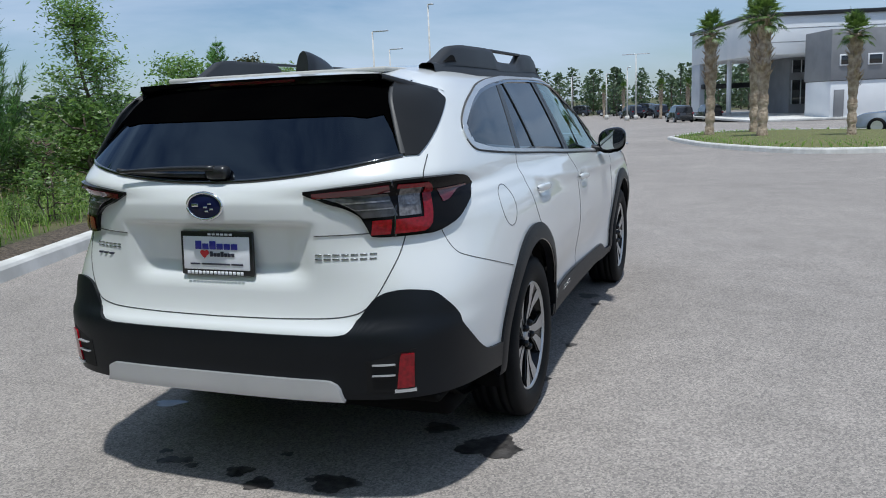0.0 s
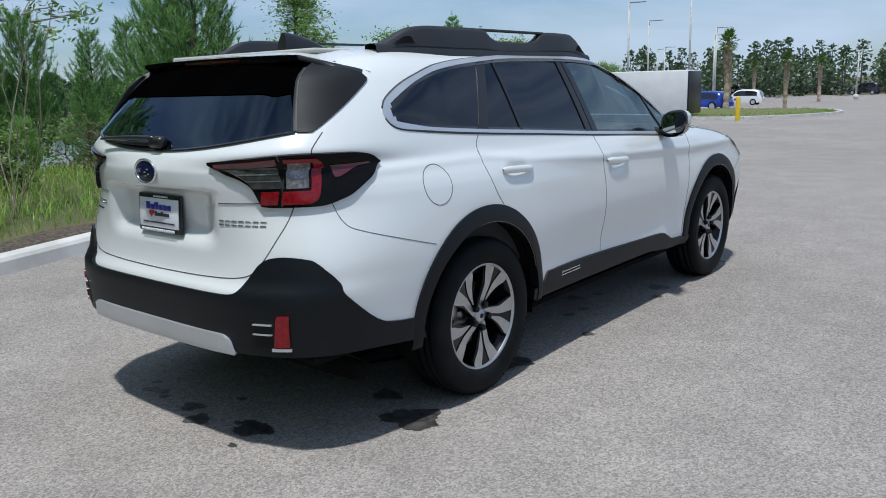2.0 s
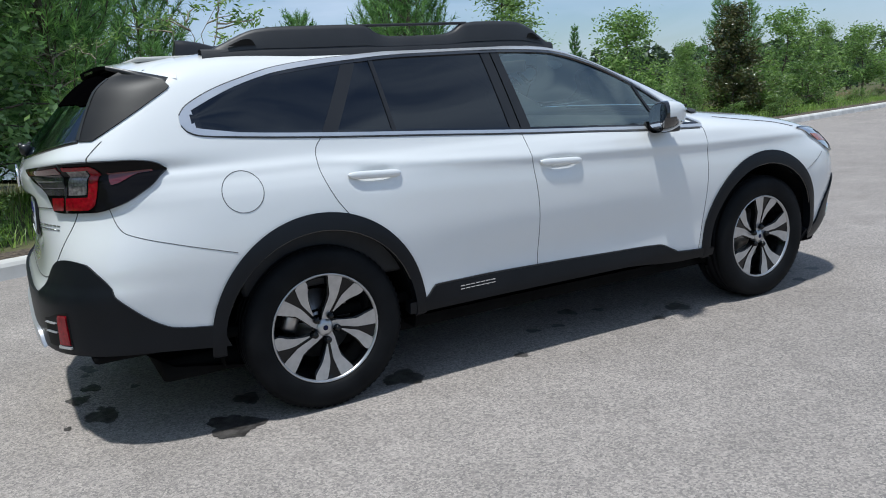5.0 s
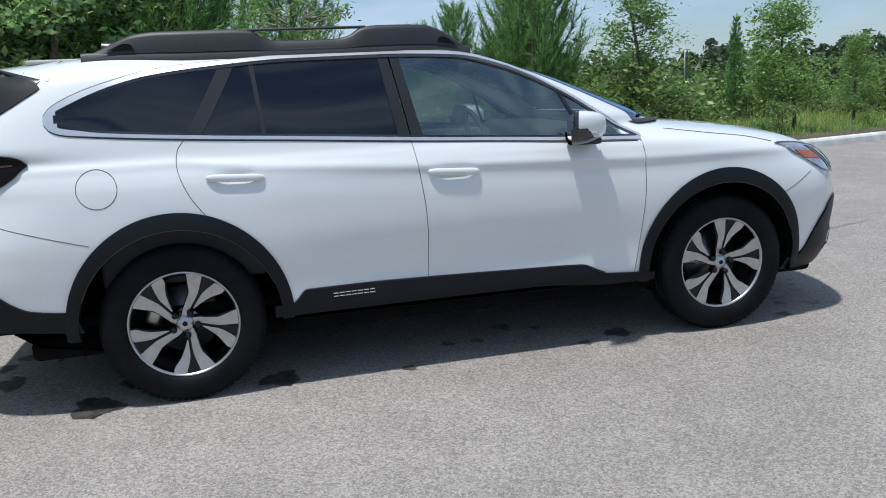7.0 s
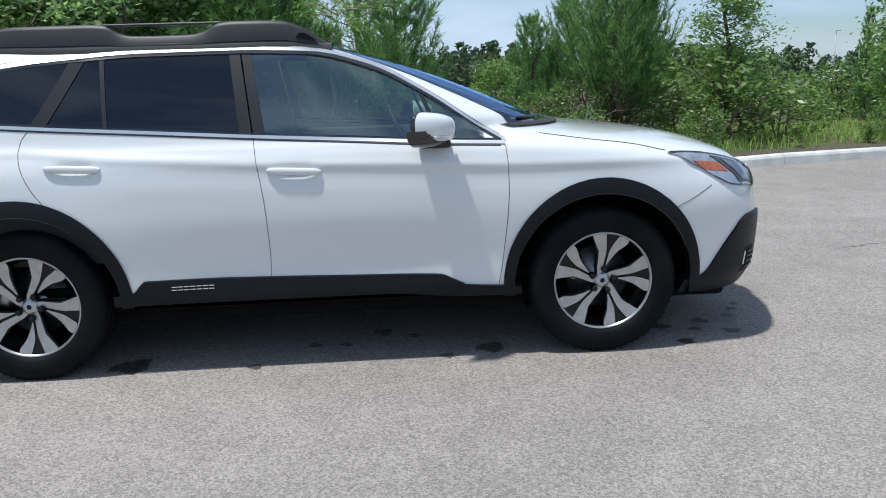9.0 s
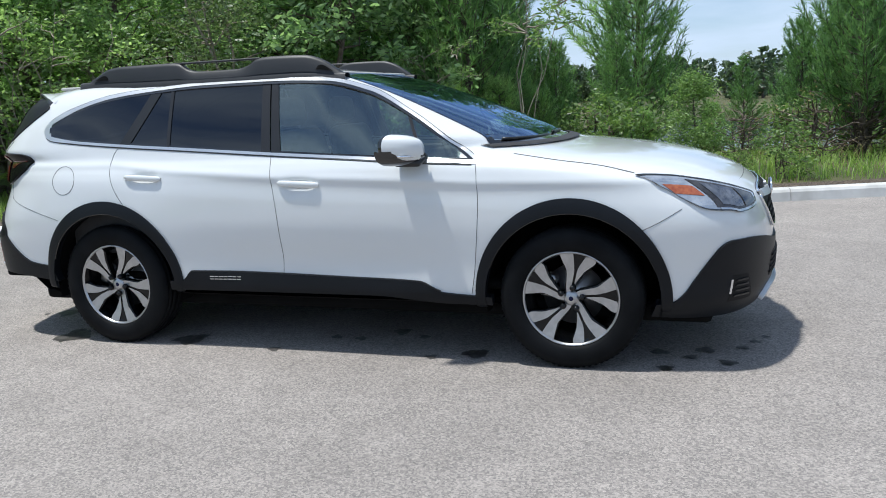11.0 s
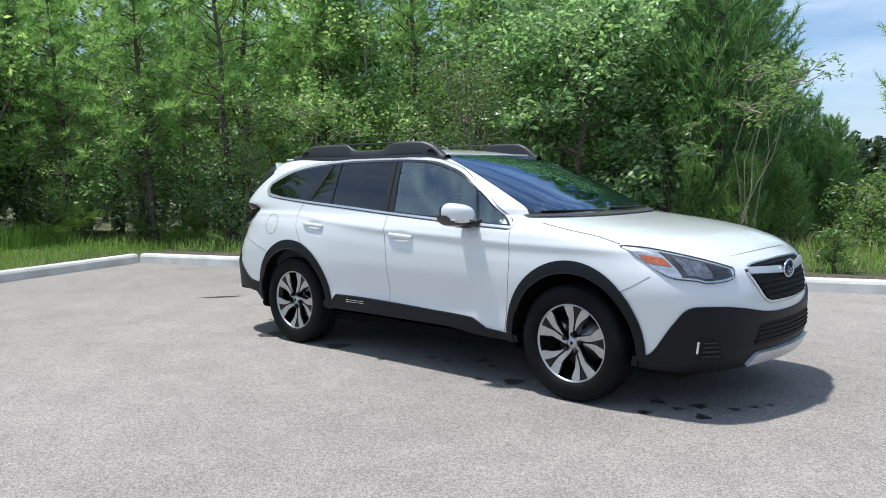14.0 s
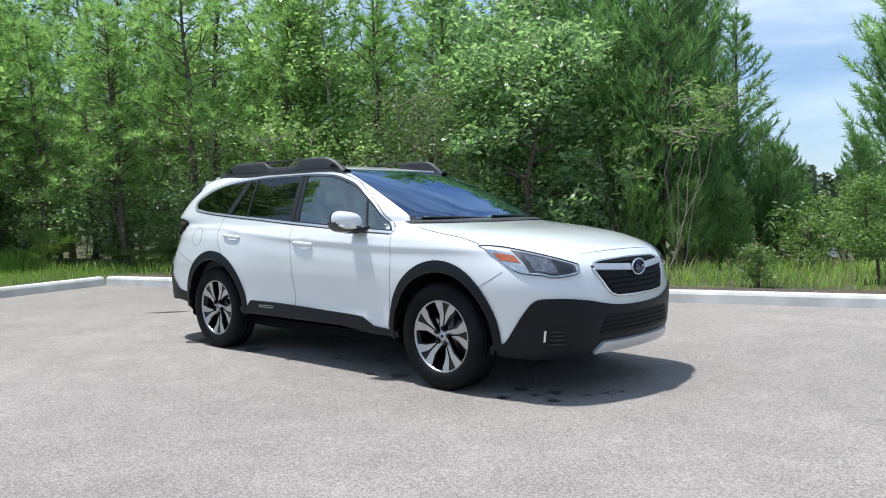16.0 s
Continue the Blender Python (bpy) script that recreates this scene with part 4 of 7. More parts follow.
        slant("lens_rib", 41.0, 42.6, 1.070, 1.112, LENS_RIB, "pale indicator bowl", 0.0170, n=8)
        ring = lambda u, v: ((u < 0.76) & (v > 0.27) & (v < 0.93)) | ((u > 0.74) & (np.abs(v - 0.5) > 0.34) & (np.hypot((u - 0.74) / 0.26, (np.abs(v - 0.5) - 0.34) / 0.16) > 1))
        slant("red_lens", 39.6, 44.9, 0.978, 1.152, LENS_RED, "red hooked lens", 0.019, ring, 17.0, 64)
        lens("red_wing", 46.6, 51.2, lambda a: 1.066 + 0.040 * blend(a, 46.6, 51.2), lambda a: 0 * a + 1.122, LENS_DARKRED, "deep red side marker")
        g = Geo()
        zz = np.linspace(0.970, 1.158, 12)
        q = np.stack([np.full(12, s * 0.664), np.array([rear_y(0.664, z_) for z_ in zz]) - 0.015, zz], -1)
        tube(g, q, 0.005, 6)
        part("lamp_gap", g, PIANO, lamp)
        # side panel beside the rear glass
        zz = np.linspace(1.236, 1.495, 24)
        uu = np.linspace(0, 1, 8)
        a_in = np.array([A(gate_edge(z_) - 0.035, float(rear_y(gate_edge(z_) - 0.035, z_)), z_) for z_ in zz])
        ys = np.interp(zz, (1.236, 1.26, 1.34, 1.424, 1.45, 1.495), (-2.178, -2.135, -2.00, -1.862, -1.880, -2.01))
        a_out = np.array([A(float(flank(y_, z_)), y_, z_) for y_, z_ in zip(ys, zz)])
        am = a_in[None] * (1 - uu[:, None]) + np.maximum(a_out, a_in + 0.5)[None] * uu[:, None]
        p = round_pt(am, np.broadcast_to(zz[None], am.shape)) * np.array((s, 1, 1))
        p[..., 1] -= (0.055 * np.clip((zz - 1.235) / 0.2, 0, 1) * (1 - uu[:, None]) ** 1.5)
        part("tailgate_side_panel", patch(p, 0.006, 0.03), PANELPL, car, "satin black panel beside the rear glass")
        zz = np.linspace(1.245, 1.475, 10)
        g = Geo()
        xe = gate_edge(zz) - 0.03
        dep = 0.012 + 0.058 * np.clip((zz - 1.235) / 0.2, 0, 1)
        q = np.stack([np.stack([s * (xe + d), np.array([float(rear_y(x_ + d, z_)) for x_, z_ in zip(xe, zz)]) - o * dep, zz], -1) for d, o in ((-0.014, -0.1), (-0.012, 0.85), (-0.006, 1.0), (0.004, 1.0))], 1)
        g.add(q, [grid_faces(10, 4)])
        part("gate_fin", g, RAILPL, car, "dark side fin of the spoiler")
        # tailgate gap
        pts = []
        for x_, z_ in ((0.79, 1.25), (0.775, 1.165)):
            pts.append((x_, z_))
        for seg in (((0.735, 1.235), (0.742, 1.165)), ((0.69, 0.98), (0.665, 0.88), (0.60, 0.755), (0.52, 0.705), (0.30, 0.690), (0.0, 0.685))):
            c = smooth_curve(seg, 10)
            g = Geo()
            tube(g, np.stack([s * c[:, 0], np.array([float(rear_y(x_, z_)) for x_, z_ in c]), c[:, 1]], -1), 0.0022, 6)
            part("panel_gap", g, SEAM, car)
        c = smooth_curve(((0.40, 0.978), (0.50, 0.980), (0.60, 0.982)), 6)
        g = Geo()
        tube(g, np.stack([s * c[:, 0], np.array([float(rear_y(x_, z_)) for x_, z_ in c]), c[:, 1]], -1), 0.002, 6)
        part("panel_gap", g, SEAM, car)
    # rear glass
    u, v = np.meshgrid(np.linspace(-1, 1, 50), np.linspace(0, 1, 24), indexing="ij")
    ze = 1.253 + (GATE_TOP + 0.01 - 1.253) * v
    x = u * gate_edge(ze)
    z = gate_low(x) * (1 - v) + (GATE_TOP + 0.01) * v
    p = np.stack([x, rear_y(x, z), z], -1)
    w = part("rear_window", patch(p, 0.006, closed=False), GLASS_REAR, car, "dark rear glass")
    w.visible_shadow = False
    zb = np.linspace(-0.672, 0.672, 60)
    g = Geo()
    tube(g, np.stack([zb, rear_y(zb, gate_low(zb) - 0.002), gate_low(zb) - 0.002], -1), 0.0085, 8)
    part("rear_window_seal", g, PIANO, car)
    # flat black areas over the rear glass: a deep one under the spoiler, narrow ones at the sides
    u, v = np.meshgrid(np.linspace(-1, 1, 50), np.linspace(0, 1, 10), indexing="ij")
    zb = 1.374 - 0.010 * np.exp(-((np.abs(u) - 0.83) / 0.06) ** 2)
    z = zb * (1 - v) + (GATE_TOP + 0.008) * v
    x = u * (gate_edge(z) - 0.030)
    part("rear_window_black", patch(np.stack([x, rear_y(x, z), z], -1), 0.010, closed=False), FLAT_BLACK, car, "flat black area laid over the rear glass")
    for s in (1, -1):
        u, v = np.meshgrid(np.linspace(0, 1, 6), np.linspace(0, 1, 12), indexing="ij")
        z = 1.262 * (1 - v) + 1.376 * v
        x = s * (gate_edge(z) - 0.034 - (0.006 + 0.040 * v) * (1 - u))
        part("rear_window_black", patch(np.stack([x, rear_y(x, z), z], -1), 0.010, closed=False), FLAT_BLACK, car, "flat black area laid over the rear glass")
    # spoiler: a white skin that runs on from the roof, edged by dark wings, black below
    u, v = np.meshgrid(np.linspace(-1, 1, 61), np.linspace(0, 1, 14), indexing="ij")
    au = np.abs(u)
    ym, ys_ = -1.79 - 0.30 * v, -1.83 - 0.242 * v
    zm, zs_ = 1.5585 - 0.018 * v - 0.011 * v ** 3, 1.456 + 0.068 * v
    topg = np.stack([u * (0.692 - 0.157 * v), ym + (ys_ - ym) * au ** 5, zs_ + (zm - zs_) * (1 - au ** (7.2 - 4.0 * v))], -1)
    g = Geo()
    g.add(topg, [grid_faces(61, 14)])
    sp = part("spoiler", g, PAINT, car, "white roof-end spoiler")
    low = topg[:, 9:] * np.array((0.96, 1, 1)) - np.array((0, 0, 0.014))
    low[:, -1] = topg[:, -1] * np.array((0.985, 1, 1)) + np.array((0, 0.006, -0.012))
    g = Geo()
    g.add(np.concatenate([low, topg[:, -1:] + np.array((0, -0.001, -0.001))], 1), [grid_faces(61, 6)])
    part("spoiler_underside", g, UNDER, sp, "black spoiler underside")
    g = Geo()
    uu = np.linspace(-0.19, 0.19, 9)
    g.add(np.stack([np.stack([uu, np.full(9, -2.0865), np.full(9, zz)], -1) for zz in (1.510, 1.520)], 1), [grid_faces(9, 2)])
    part("high_brake_lamp", g, LENS_DARKRED, sp, "deep red high brake lamp")
    for s in (1, -1):
        edge = topg[-1 if s > 0 else 0]
        vv = v[0][:, None]
        o = np.array((s, 0, 0)) * 0.006
        low_e = edge + np.concatenate([0 * vv, -0.022 * (1 - vv), -0.028 * (1 - vv) - 0.014 * vv], 1)
        q = np.stack([edge - np.array((s * 0.004, 0, -0.001)), edge + o, low_e + o, low_e - np.array((0, 0, 0.004))], 1)
        for c, off in ((1, 0.007), (2, 0.009), (3, 0.004)):
            proud = flank(q[:, c, 1], q[:, c, 2]) + off * blend(v[0], 0.0, 0.35) - 0.006 * blend(v[0], 0.2, 0.0)
            q[:, c, 0] = s * np.where(v[0] < 0.12, proud, np.maximum(np.abs(q[:, c, 0]), np.where(q[:, c, 1] > -2.0, proud, 0)))
        g = Geo()
        g.add(q, [grid_faces(14, 4)])
        part("spoiler_wing", g, SATIN, sp, "dark grey spoiler wing")
    # wiper
    g = Geo()
    lm = np.linspace(0, 1, 14)
    xw, zw = 0.03 - 0.42 * lm, 1.205 + 0.012 * lm - 0.02 * lm ** 2
    tube(g, np.stack([xw, rear_y(xw, zw) - 0.045, zw + 0.01], -1), 0.012 - 0.006 * lm, 8)
    wp = part("rear_wiper", g, SATIN, car, "black rear wiper arm")
    g = Geo()
    xw, zw = -0.02 - 0.42 * lm, 1.19 + 0.0 * lm + 0.02 * lm ** 2
    tube(g, np.stack([xw, rear_y(xw, zw) - 0.018, zw], -1), 0.008, 6)
    part("wiper_blade", g, CABIN, wp, "rubber wiper blade")
    part("wiper_pivot", rbox(0.09, 0.05, 0.05, 0.018, (0.035, float(rear_y(0, 1.2)) - 0.025, 1.20)), SATIN, wp)
    # emblem, badges, plate
    emblem(car, 0.0, float(rear_y(0, 1.087)) - 0.004, 1.087, -1, 0.072, 0.047)
    def gate_bar(x, z, wide, high, mt):
        slope = math.atan(float(rear_y(x + 0.01, z) - rear_y(x - 0.01, z)) / 0.02)
        part("badge_bar", rbox(wide, 0.004, high, 0.0008, (x, float(rear_y(x, z)) - 0.001, z), 1, Matrix.Rotation(slope, 4, "Z")), mt, car, "bright raised bar of the badge")
    for i in range(7):
        x0 = 0.400 + i * 0.0305
        for dx, dz, wide, high in ((0.012, -0.0075, 0.025, 0.006), (0.012, 0.0075, 0.025, 0.006)):
            gate_bar(x0 + dx, 0.905 + dz, wide, high, GREYCHROME)
    for i in range(6):
        x0 = -0.600 + i * 0.027
        for dx, dz, wide, high in ((0.010, -0.0055, 0.021, 0.005), (0.010, 0.0055, 0.021, 0.005)):
            gate_bar(x0 + dx, 0.925 + dz, wide, high, GREYCHROME)
    for x0 in (-0.57, -0.535, -0.50):
        part("badge_bar", rbox(0.03, 0.003, 0.008, 0.001, (x0, float(rear_y(x0, 0.893)) - 0.0015, 0.893)), INK_DARK, car, "small dark badge bar")
    yp = -2.392
    tilt = pose(0, 0, 0, -4, 0, 0)
    pf = part("plate_frame", rbox(0.310, 0.014, 0.160, 0.006, (0, yp, 0.909), turn=tilt), SATIN, car, "black plate surround with pale bars")
    part("plate", rbox(0.282, 0.006, 0.120, 0.002, (0, yp - 0.008, 0.911), turn=tilt), PLATE_WHITE, pf, "white dealer plate, writing as bars")
    yq = yp - 0.0125
    def plate_bar(name, mt, x0, x1, z0, z1, lab):
        zc = (z0 + z1) / 2
        part(name, rbox(x1 - x0, 0.003, z1 - z0, 0.0008, ((x0 + x1) / 2, yq + (zc - 0.911) * 0.07, zc), 1, tilt), mt, pf, lab)

    def bar_row(mt, x0, x1, z0, z1, count, lab, tall=()):
        """A row of bars, one for each character, some of them taller."""
        w = (x1 - x0) / count
        for i in range(count):
            z2 = z1 + (0.45 * (z1 - z0) if i in tall else 0)
            plate_bar("plate_bar", mt, x0 + i * w, x0 + (i + 0.86) * w, z0, z2, lab)
    bar_row(INK_BLUE, -0.086, 0.098, 0.925, 0.946, 6, "blue bar for writing", (0, 2))
    bar_row(INK_DARK, -0.024, 0.082, 0.899, 0.912, 7, "dark bar for writing", (0, 3))
    for x0, x1 in ((-0.11, -0.068), (-0.062, 0.06), (0.066, 0.115)):
        plate_bar("plate_bar", INK_DARK, x0, x1, 0.869, 0.875, "dark thin bar for writing")
    for i in range(15):
        plate_bar("plate_bar", PLATE_WHITE, -0.125 + i * 0.0163, -0.125 + i * 0.0163 + 0.012, 0.834, 0.846, "white bar for writing")
    for i in range(6):
        plate_bar("plate_bar", PLATE_WHITE, -0.03 + i * 0.018, -0.03 + i * 0.018 + 0.013, 0.976, 0.983, "white bar for writing")
    g = Geo()
    t = np.linspace(0, 2 * np.pi, 40, endpoint=False)
    hx, hz = 16 * np.sin(t) ** 3, 13 * np.cos(t) - 5 * np.cos(2 * t) - 2 * np.cos(3 * t) - np.cos(4 * t)
    mark = np.stack([-0.046 + hx * 0.0011, np.full(40, yq - 0.003), 0.909 + hz * 0.0011], -1)
    g.add(mark, [np.arange(40)[None]])
    g.add(mark + np.array((0, 0.004, 0)), [np.arange(40)[None, ::-1]])
    part("plate_mark", g, INK_RED, pf, "red heart-shaped mark", smooth=False)
    # roof fin
    g = Geo()
    lm = np.linspace(0, 1, 14)
    fy, fh = -1.70 + 0.28 * lm, 0.082 * (1 - lm ** 1.5) ** 0.9 + 0.002
    fw = 0.040 * np.sqrt(np.clip(1 - lm ** 2, 0.02, 1)) * (0.75 + 0.25 * blend(lm, 0, 0.2))
    prof = [(h, (1 - h ** 2.2) ** 0.6 * 0.86 + 0.14) for h in (0, 0.35, 0.7, 0.9, 1.0)]
    base = 1.568 + 0.012 * lm
    rows = [np.stack([e * fw * w_, fy + 0.018 * h * (1 - lm), base + fh * h], -1) for e in (-1, 1) for h, w_ in (prof if e < 0 else prof[::-1])]
    g.add(np.stack(rows, 1), [grid_faces(14, 10)])
    g.add(np.stack(rows, 1)[0], [np.arange(10)[None]])
    part("roof_aerial", g, SATIN, car, "black roof fin aerial")


def emblem(car, x, y, z, d, rx, rz):
    """Oval mark: dark blue field, bright rim and a few bright dots."""
    g = Geo()
    t, q = np.meshgrid(np.linspace(0, 2 * np.pi, 40), np.linspace(0, 1, 6), indexing="ij")
    g.add(np.stack([x + rx * q * np.cos(t), y + d * 0.012 * (1 - q ** 2), z + rz * q * np.sin(t)], -1), [grid_faces(40, 6)])
    e = part("emblem", g, EMBLEM_BLUE, car, "dark blue oval emblem")
    g = Geo()
    t = np.linspace(0, 2 * np.pi, 49)
    tube(g, np.stack([x + rx * np.cos(t), y + d * 0.003 + 0 * t, z + rz * np.sin(t)], -1), 0.0055, 8, False)
    part("emblem_rim", g, CHROME, e, "bright oval rim")
    for ex, ez, r in ((-0.45, 0.1, 0.011), (0.15, -0.05, 0.006), (0.4, 0.2, 0.006), (0.5, -0.2, 0.006), (0.2, -0.35, 0.006)):
        part("emblem_dot", rbox(r * 2.4, 0.004, r, 0.001, (x + ex * rx, y + d * 0.013, z + ez * rz)), CHROME, e, "bright mark")


def build_front(car):
    A = lambda x, y, z: bearing(x, y, z)
    sym = lambda f: (lambda a: f(180 - np.abs(180 - a)))
    S = lambda y, z: bearing(float(flank(y, z)), y, z)
    F = lambda x, z: bearing(x, float(front_y(x, z)), z)
    end = S(1.775, 0.32)
    top = spline((end, 0.345), (130.6, 0.358), (131.2, 0.392), (132.0, 0.470), (132.9, 0.550), (134.2, 0.620), (135.3, 0.643), (136.6, 0.651), (140.0, 0.650), (148.2, 0.632), (155.0, 0.606), (160.8, 0.590), (168.0, 0.580), (180, 0.576))
    bot = spline((end, 0.282), (132.8, 0.270), (139.0, 0.266), (152.0, 0.280), (180, 0.285))
    aa = np.r_[np.linspace(end, 137, 70), np.linspace(137.5, 160, 40), np.linspace(160.5, 199.5, 50), np.linspace(200, 222.5, 40), np.linspace(223, 360 - end, 70)]
    part("front_bumper_cladding", patch(round_patch(aa, sym(bot), sym(top), 18), 0.012, 0.05), CLAD, car, "black grained plastic bumper with rounded corners")

    def face(name, xs, bot_, top_, mt, lab, off, thick=0.02, nv=8, parent=None):
        v = np.linspace(0, 1, nv)
        z = bot_(xs)[:, None] * (1 - v) + top_(xs)[:, None] * v
        x = np.broadcast_to(xs[:, None], z.shape)
        return part(name, patch(np.stack([x, front_y(x, z), z], -1), off, thick), mt, parent or car, lab)
    ax = lambda f: (lambda x: f(np.abs(x)))
    # upper grille
    gb = ax(spline((0, 0.638), (0.26, 0.643), (0.325, 0.662), (0.40, 0.760), (0.442, 0.826)))
    gt = ax(spline((0, 0.876), (0.3, 0.868), (0.40, 0.856), (0.442, 0.838)))
    xs = np.linspace(-0.440, 0.440, 70)
    gr = face("front_grille", xs, gb, gt, MATTE, "black hexagonal grille with bright wing", 0.006, 0.03, 14)
    for side_ in (gb, gt):
        g = Geo()
        tube(g, np.stack([xs, front_y(xs, side_(xs)) + 0.010, side_(xs)], -1), 0.0075, 8)
        part("grille_rim", g, CHROME, gr, "bright grille rim")
    for z in (0.662, 0.692, 0.722, 0.752):
        lim = float(np.interp(z, (0.643, 0.662, 0.760, 0.826), (0.26, 0.325, 0.40, 0.442))) - 0.015
        x = np.linspace(-lim, lim, 30)
        face("grille_bar", x, lambda t, z=z: 0 * t + z, lambda t, z=z: 0 * t + z + 0.014, MATTE, "dark grille bar", 0.018, 0.02, 3, gr)
    for z in (0.848,):
        x = np.linspace(-0.36, 0.36, 30)
        face("grille_bar", x, lambda t, z=z: 0 * t + z - 0.004, lambda t, z=z: 0 * t + z + 0.002, MATTE, "dark grille bar", 0.016, 0.02, 3, gr)
    for s in (-1, 1):
        x = np.sort(s * np.linspace(0.07, 0.428, 24))
        face("grille_wing", x, lambda t: 0.782 + 0.06 * np.abs(t), lambda t: 0.822 + 0.020 * np.abs(t) / 0.45, SILVER, "bright grille wing", 0.026, 0.03, 5, gr)
    emblem(gr, 0.0, float(front_y(0, 0.81)) + 0.030, 0.812, 1, 0.082, 0.052)
    # lower grille and skid plate
    lb, lt = ax(spline((0, 0.400), (0.40, 0.402), (0.432, 0.408))), ax(spline((0, 0.526), (0.37, 0.528), (0.395, 0.515), (0.432, 0.415)))
    lg = face("lower_grille", np.linspace(-0.43, 0.43, 50), lb, lt, MATTE, "black lower grille with slats", 0.0145, 0.02)
    for z in (0.420, 0.447, 0.474, 0.501):
        face("lower_grille_bar", np.linspace(-0.43 + (z - 0.42) * 0.5, 0.43 - (z - 0.42) * 0.5, 40), lambda t, z=z: 0 * t + z, lambda t, z=z: 0 * t + z + 0.009, MATTE, "dark grille slat", 0.022, 0.02, 3, lg)
    kb, kt = ax(spline((0, 0.302), (0.40, 0.300), (0.452, 0.294))), ax(spline((0, 0.366), (0.40, 0.366), (0.452, 0.306)))
    face("front_skid_plate", np.linspace(-0.45, 0.45, 50), kb, kt, SILVER, "silver lower skid strip", 0.035, 0.05)
    # bonnet: edge gaps drawn on the skin
    for s in (-1, 1):
        part("bonnet_gap", line_on_flank(((1.08, 1.086), (1.2, 1.068), (1.314, 1.051), (1.517, 1.023), (1.68, 0.986)), s, 0.0028, 0.0005), SEAM, car)
    c = np.linspace(-0.58, 0.58, 40)
    g = Geo()
    zc = 0.902 + 0.022 * (1 - (c / 0.58) ** 2)
    tube(g, np.stack([c, front_y(c, zc), zc], -1), 0.002, 6)
    part("bonnet_gap", g, SEAM, car)
    # head lamps
    for s in (1, -1):
        ht = spline((131.2, 0.972), (131.8, 0.974), (134.2, 0.967), (136.9, 0.946), (142.3, 0.902), (148.9, 0.851))
        hb = spline((131.2, 0.966), (131.4, 0.928), (131.9, 0.854), (133.6, 0.806), (137.4, 0.790), (139.6, 0.776), (146.9, 0.792), (148.9, 0.840))
        aa = 131.2 + 17.7 * np.linspace(0, 1, 80) ** 1.7
        hl = part("head_lamp", patch(round_patch(aa, hb, ht, 16, s < 0), 0.008, 0.03), LENS_CLEAR, car, "swept clear head lamp with amber reflector")

        def lens(nm, x0, x1, fb, ft, mt, lab, off=0.0115):
            part(nm, patch(round_patch(x0 + (x1 - x0) * np.linspace(0, 1, 40) ** 1.5, fb, ft, 8, s < 0), off, 0.006), mt, hl, lab)
        lens("amber_reflector", 131.75, 134.5, lambda a: np.maximum(hb(a) + 0.012, 0.884 - 0.018 * (a - 131.75) / 2.75), lambda a: 0.930 - 0.018 * (a - 131.75) / 2.75, AMBER, "amber side reflector")
        lens("lamp_shade", 135.0, 147.0, lambda a: hb(a) + 0.014, lambda a: ht(a) - 0.020, LENS_GREY, "grey lamp bowl")
        lens("lamp_bowl", 136.0, 141.0, lambda a: hb(a) + 0.026, lambda a: ht(a) - 0.032, LENS_BLUE, "dark blue-grey lamp bowl", 0.014)
        lens("lamp_projector", 141.6, 146.0, lambda a: hb(a) + 0.022, lambda a: ht(a) - 0.030, PIANO, "dark round projector", 0.014)
        lens("lamp_blade", 135.4, 147.4, lambda a: hb(a) + 0.004, lambda a: hb(a) + 0.013, LENS_CLEAR, "bright lower lamp blade", 0.0135)
        lens("lamp_edge", 131.2, 148.9, lambda a: ht(a) - 0.006, lambda a: ht(a) + 0.001, PIANO, "black lamp edge", 0.010)
        lens("lamp_edge", 131.2, 148.9, lambda a: hb(a) - 0.001, lambda a: hb(a) + 0.005, PIANO, "black lamp edge", 0.010)
        # corner pocket with bright blade
        f0, f1 = 137.2, 143.4
        part("fog_pocket", patch(round_patch(np.linspace(f0, f1, 16), lambda a: 0 * a + 0.343, lambda a: 0.474 - 0.110 * blend(a, 140.6, 143.6), 8, s < 0), 0.0135, 0.01), MATTE, car, "black corner pocket")
        part("fog_blade", patch(round_patch(np.linspace(f0 - 0.35, f0 + 0.05, 4), lambda a: 0 * a + 0.385, lambda a: 0 * a + 0.455, 6, s < 0), 0.019, 0.02), CHROME, car, "bright upright corner blade")
        for z in (0.368, 0.393, 0.418, 0.443):
            part("bumper_fin", patch(round_patch(np.linspace(f0 + 0.8, 142.0 - (z - 0.368) * 15, 8), lambda a, z=z: 0 * a + z, lambda a, z=z: 0 * a + z + 0.008, 3, s < 0), 0.02, 0.02), SATIN, car, "dark corner fin")
    g = Geo()
    u = np.linspace(-0.8, 0.8, 25)
    g.add(np.stack([np.stack([u * w, np.full(25, yy), np.full(25, zz)], -1) for w, yy, zz in ((0.6, 2.26, 0.28), (0.9, 1.98, 0.26), (1.0, 1.0, 0.23))], 1), [grid_faces(25, 3)])
    part("front_underside", g, UNDER, car)
    # windscreen, cowl and wipers
    u, v = np.meshgrid(np.linspace(-1, 1, 50), np.linspace(0, 1, 30), indexing="ij")
    z = 1.128 + (1.552 - 1.128) * v
    x = u * (screen_edge(z) - 0.002)
    w = part("windscreen", patch(np.stack([x, front_y(x, z), z], -1), 0.002, closed=False), GLASS_SCREEN, car, "windscreen with the sky's blue put into its gloss colour")
    w.visible_shadow = False
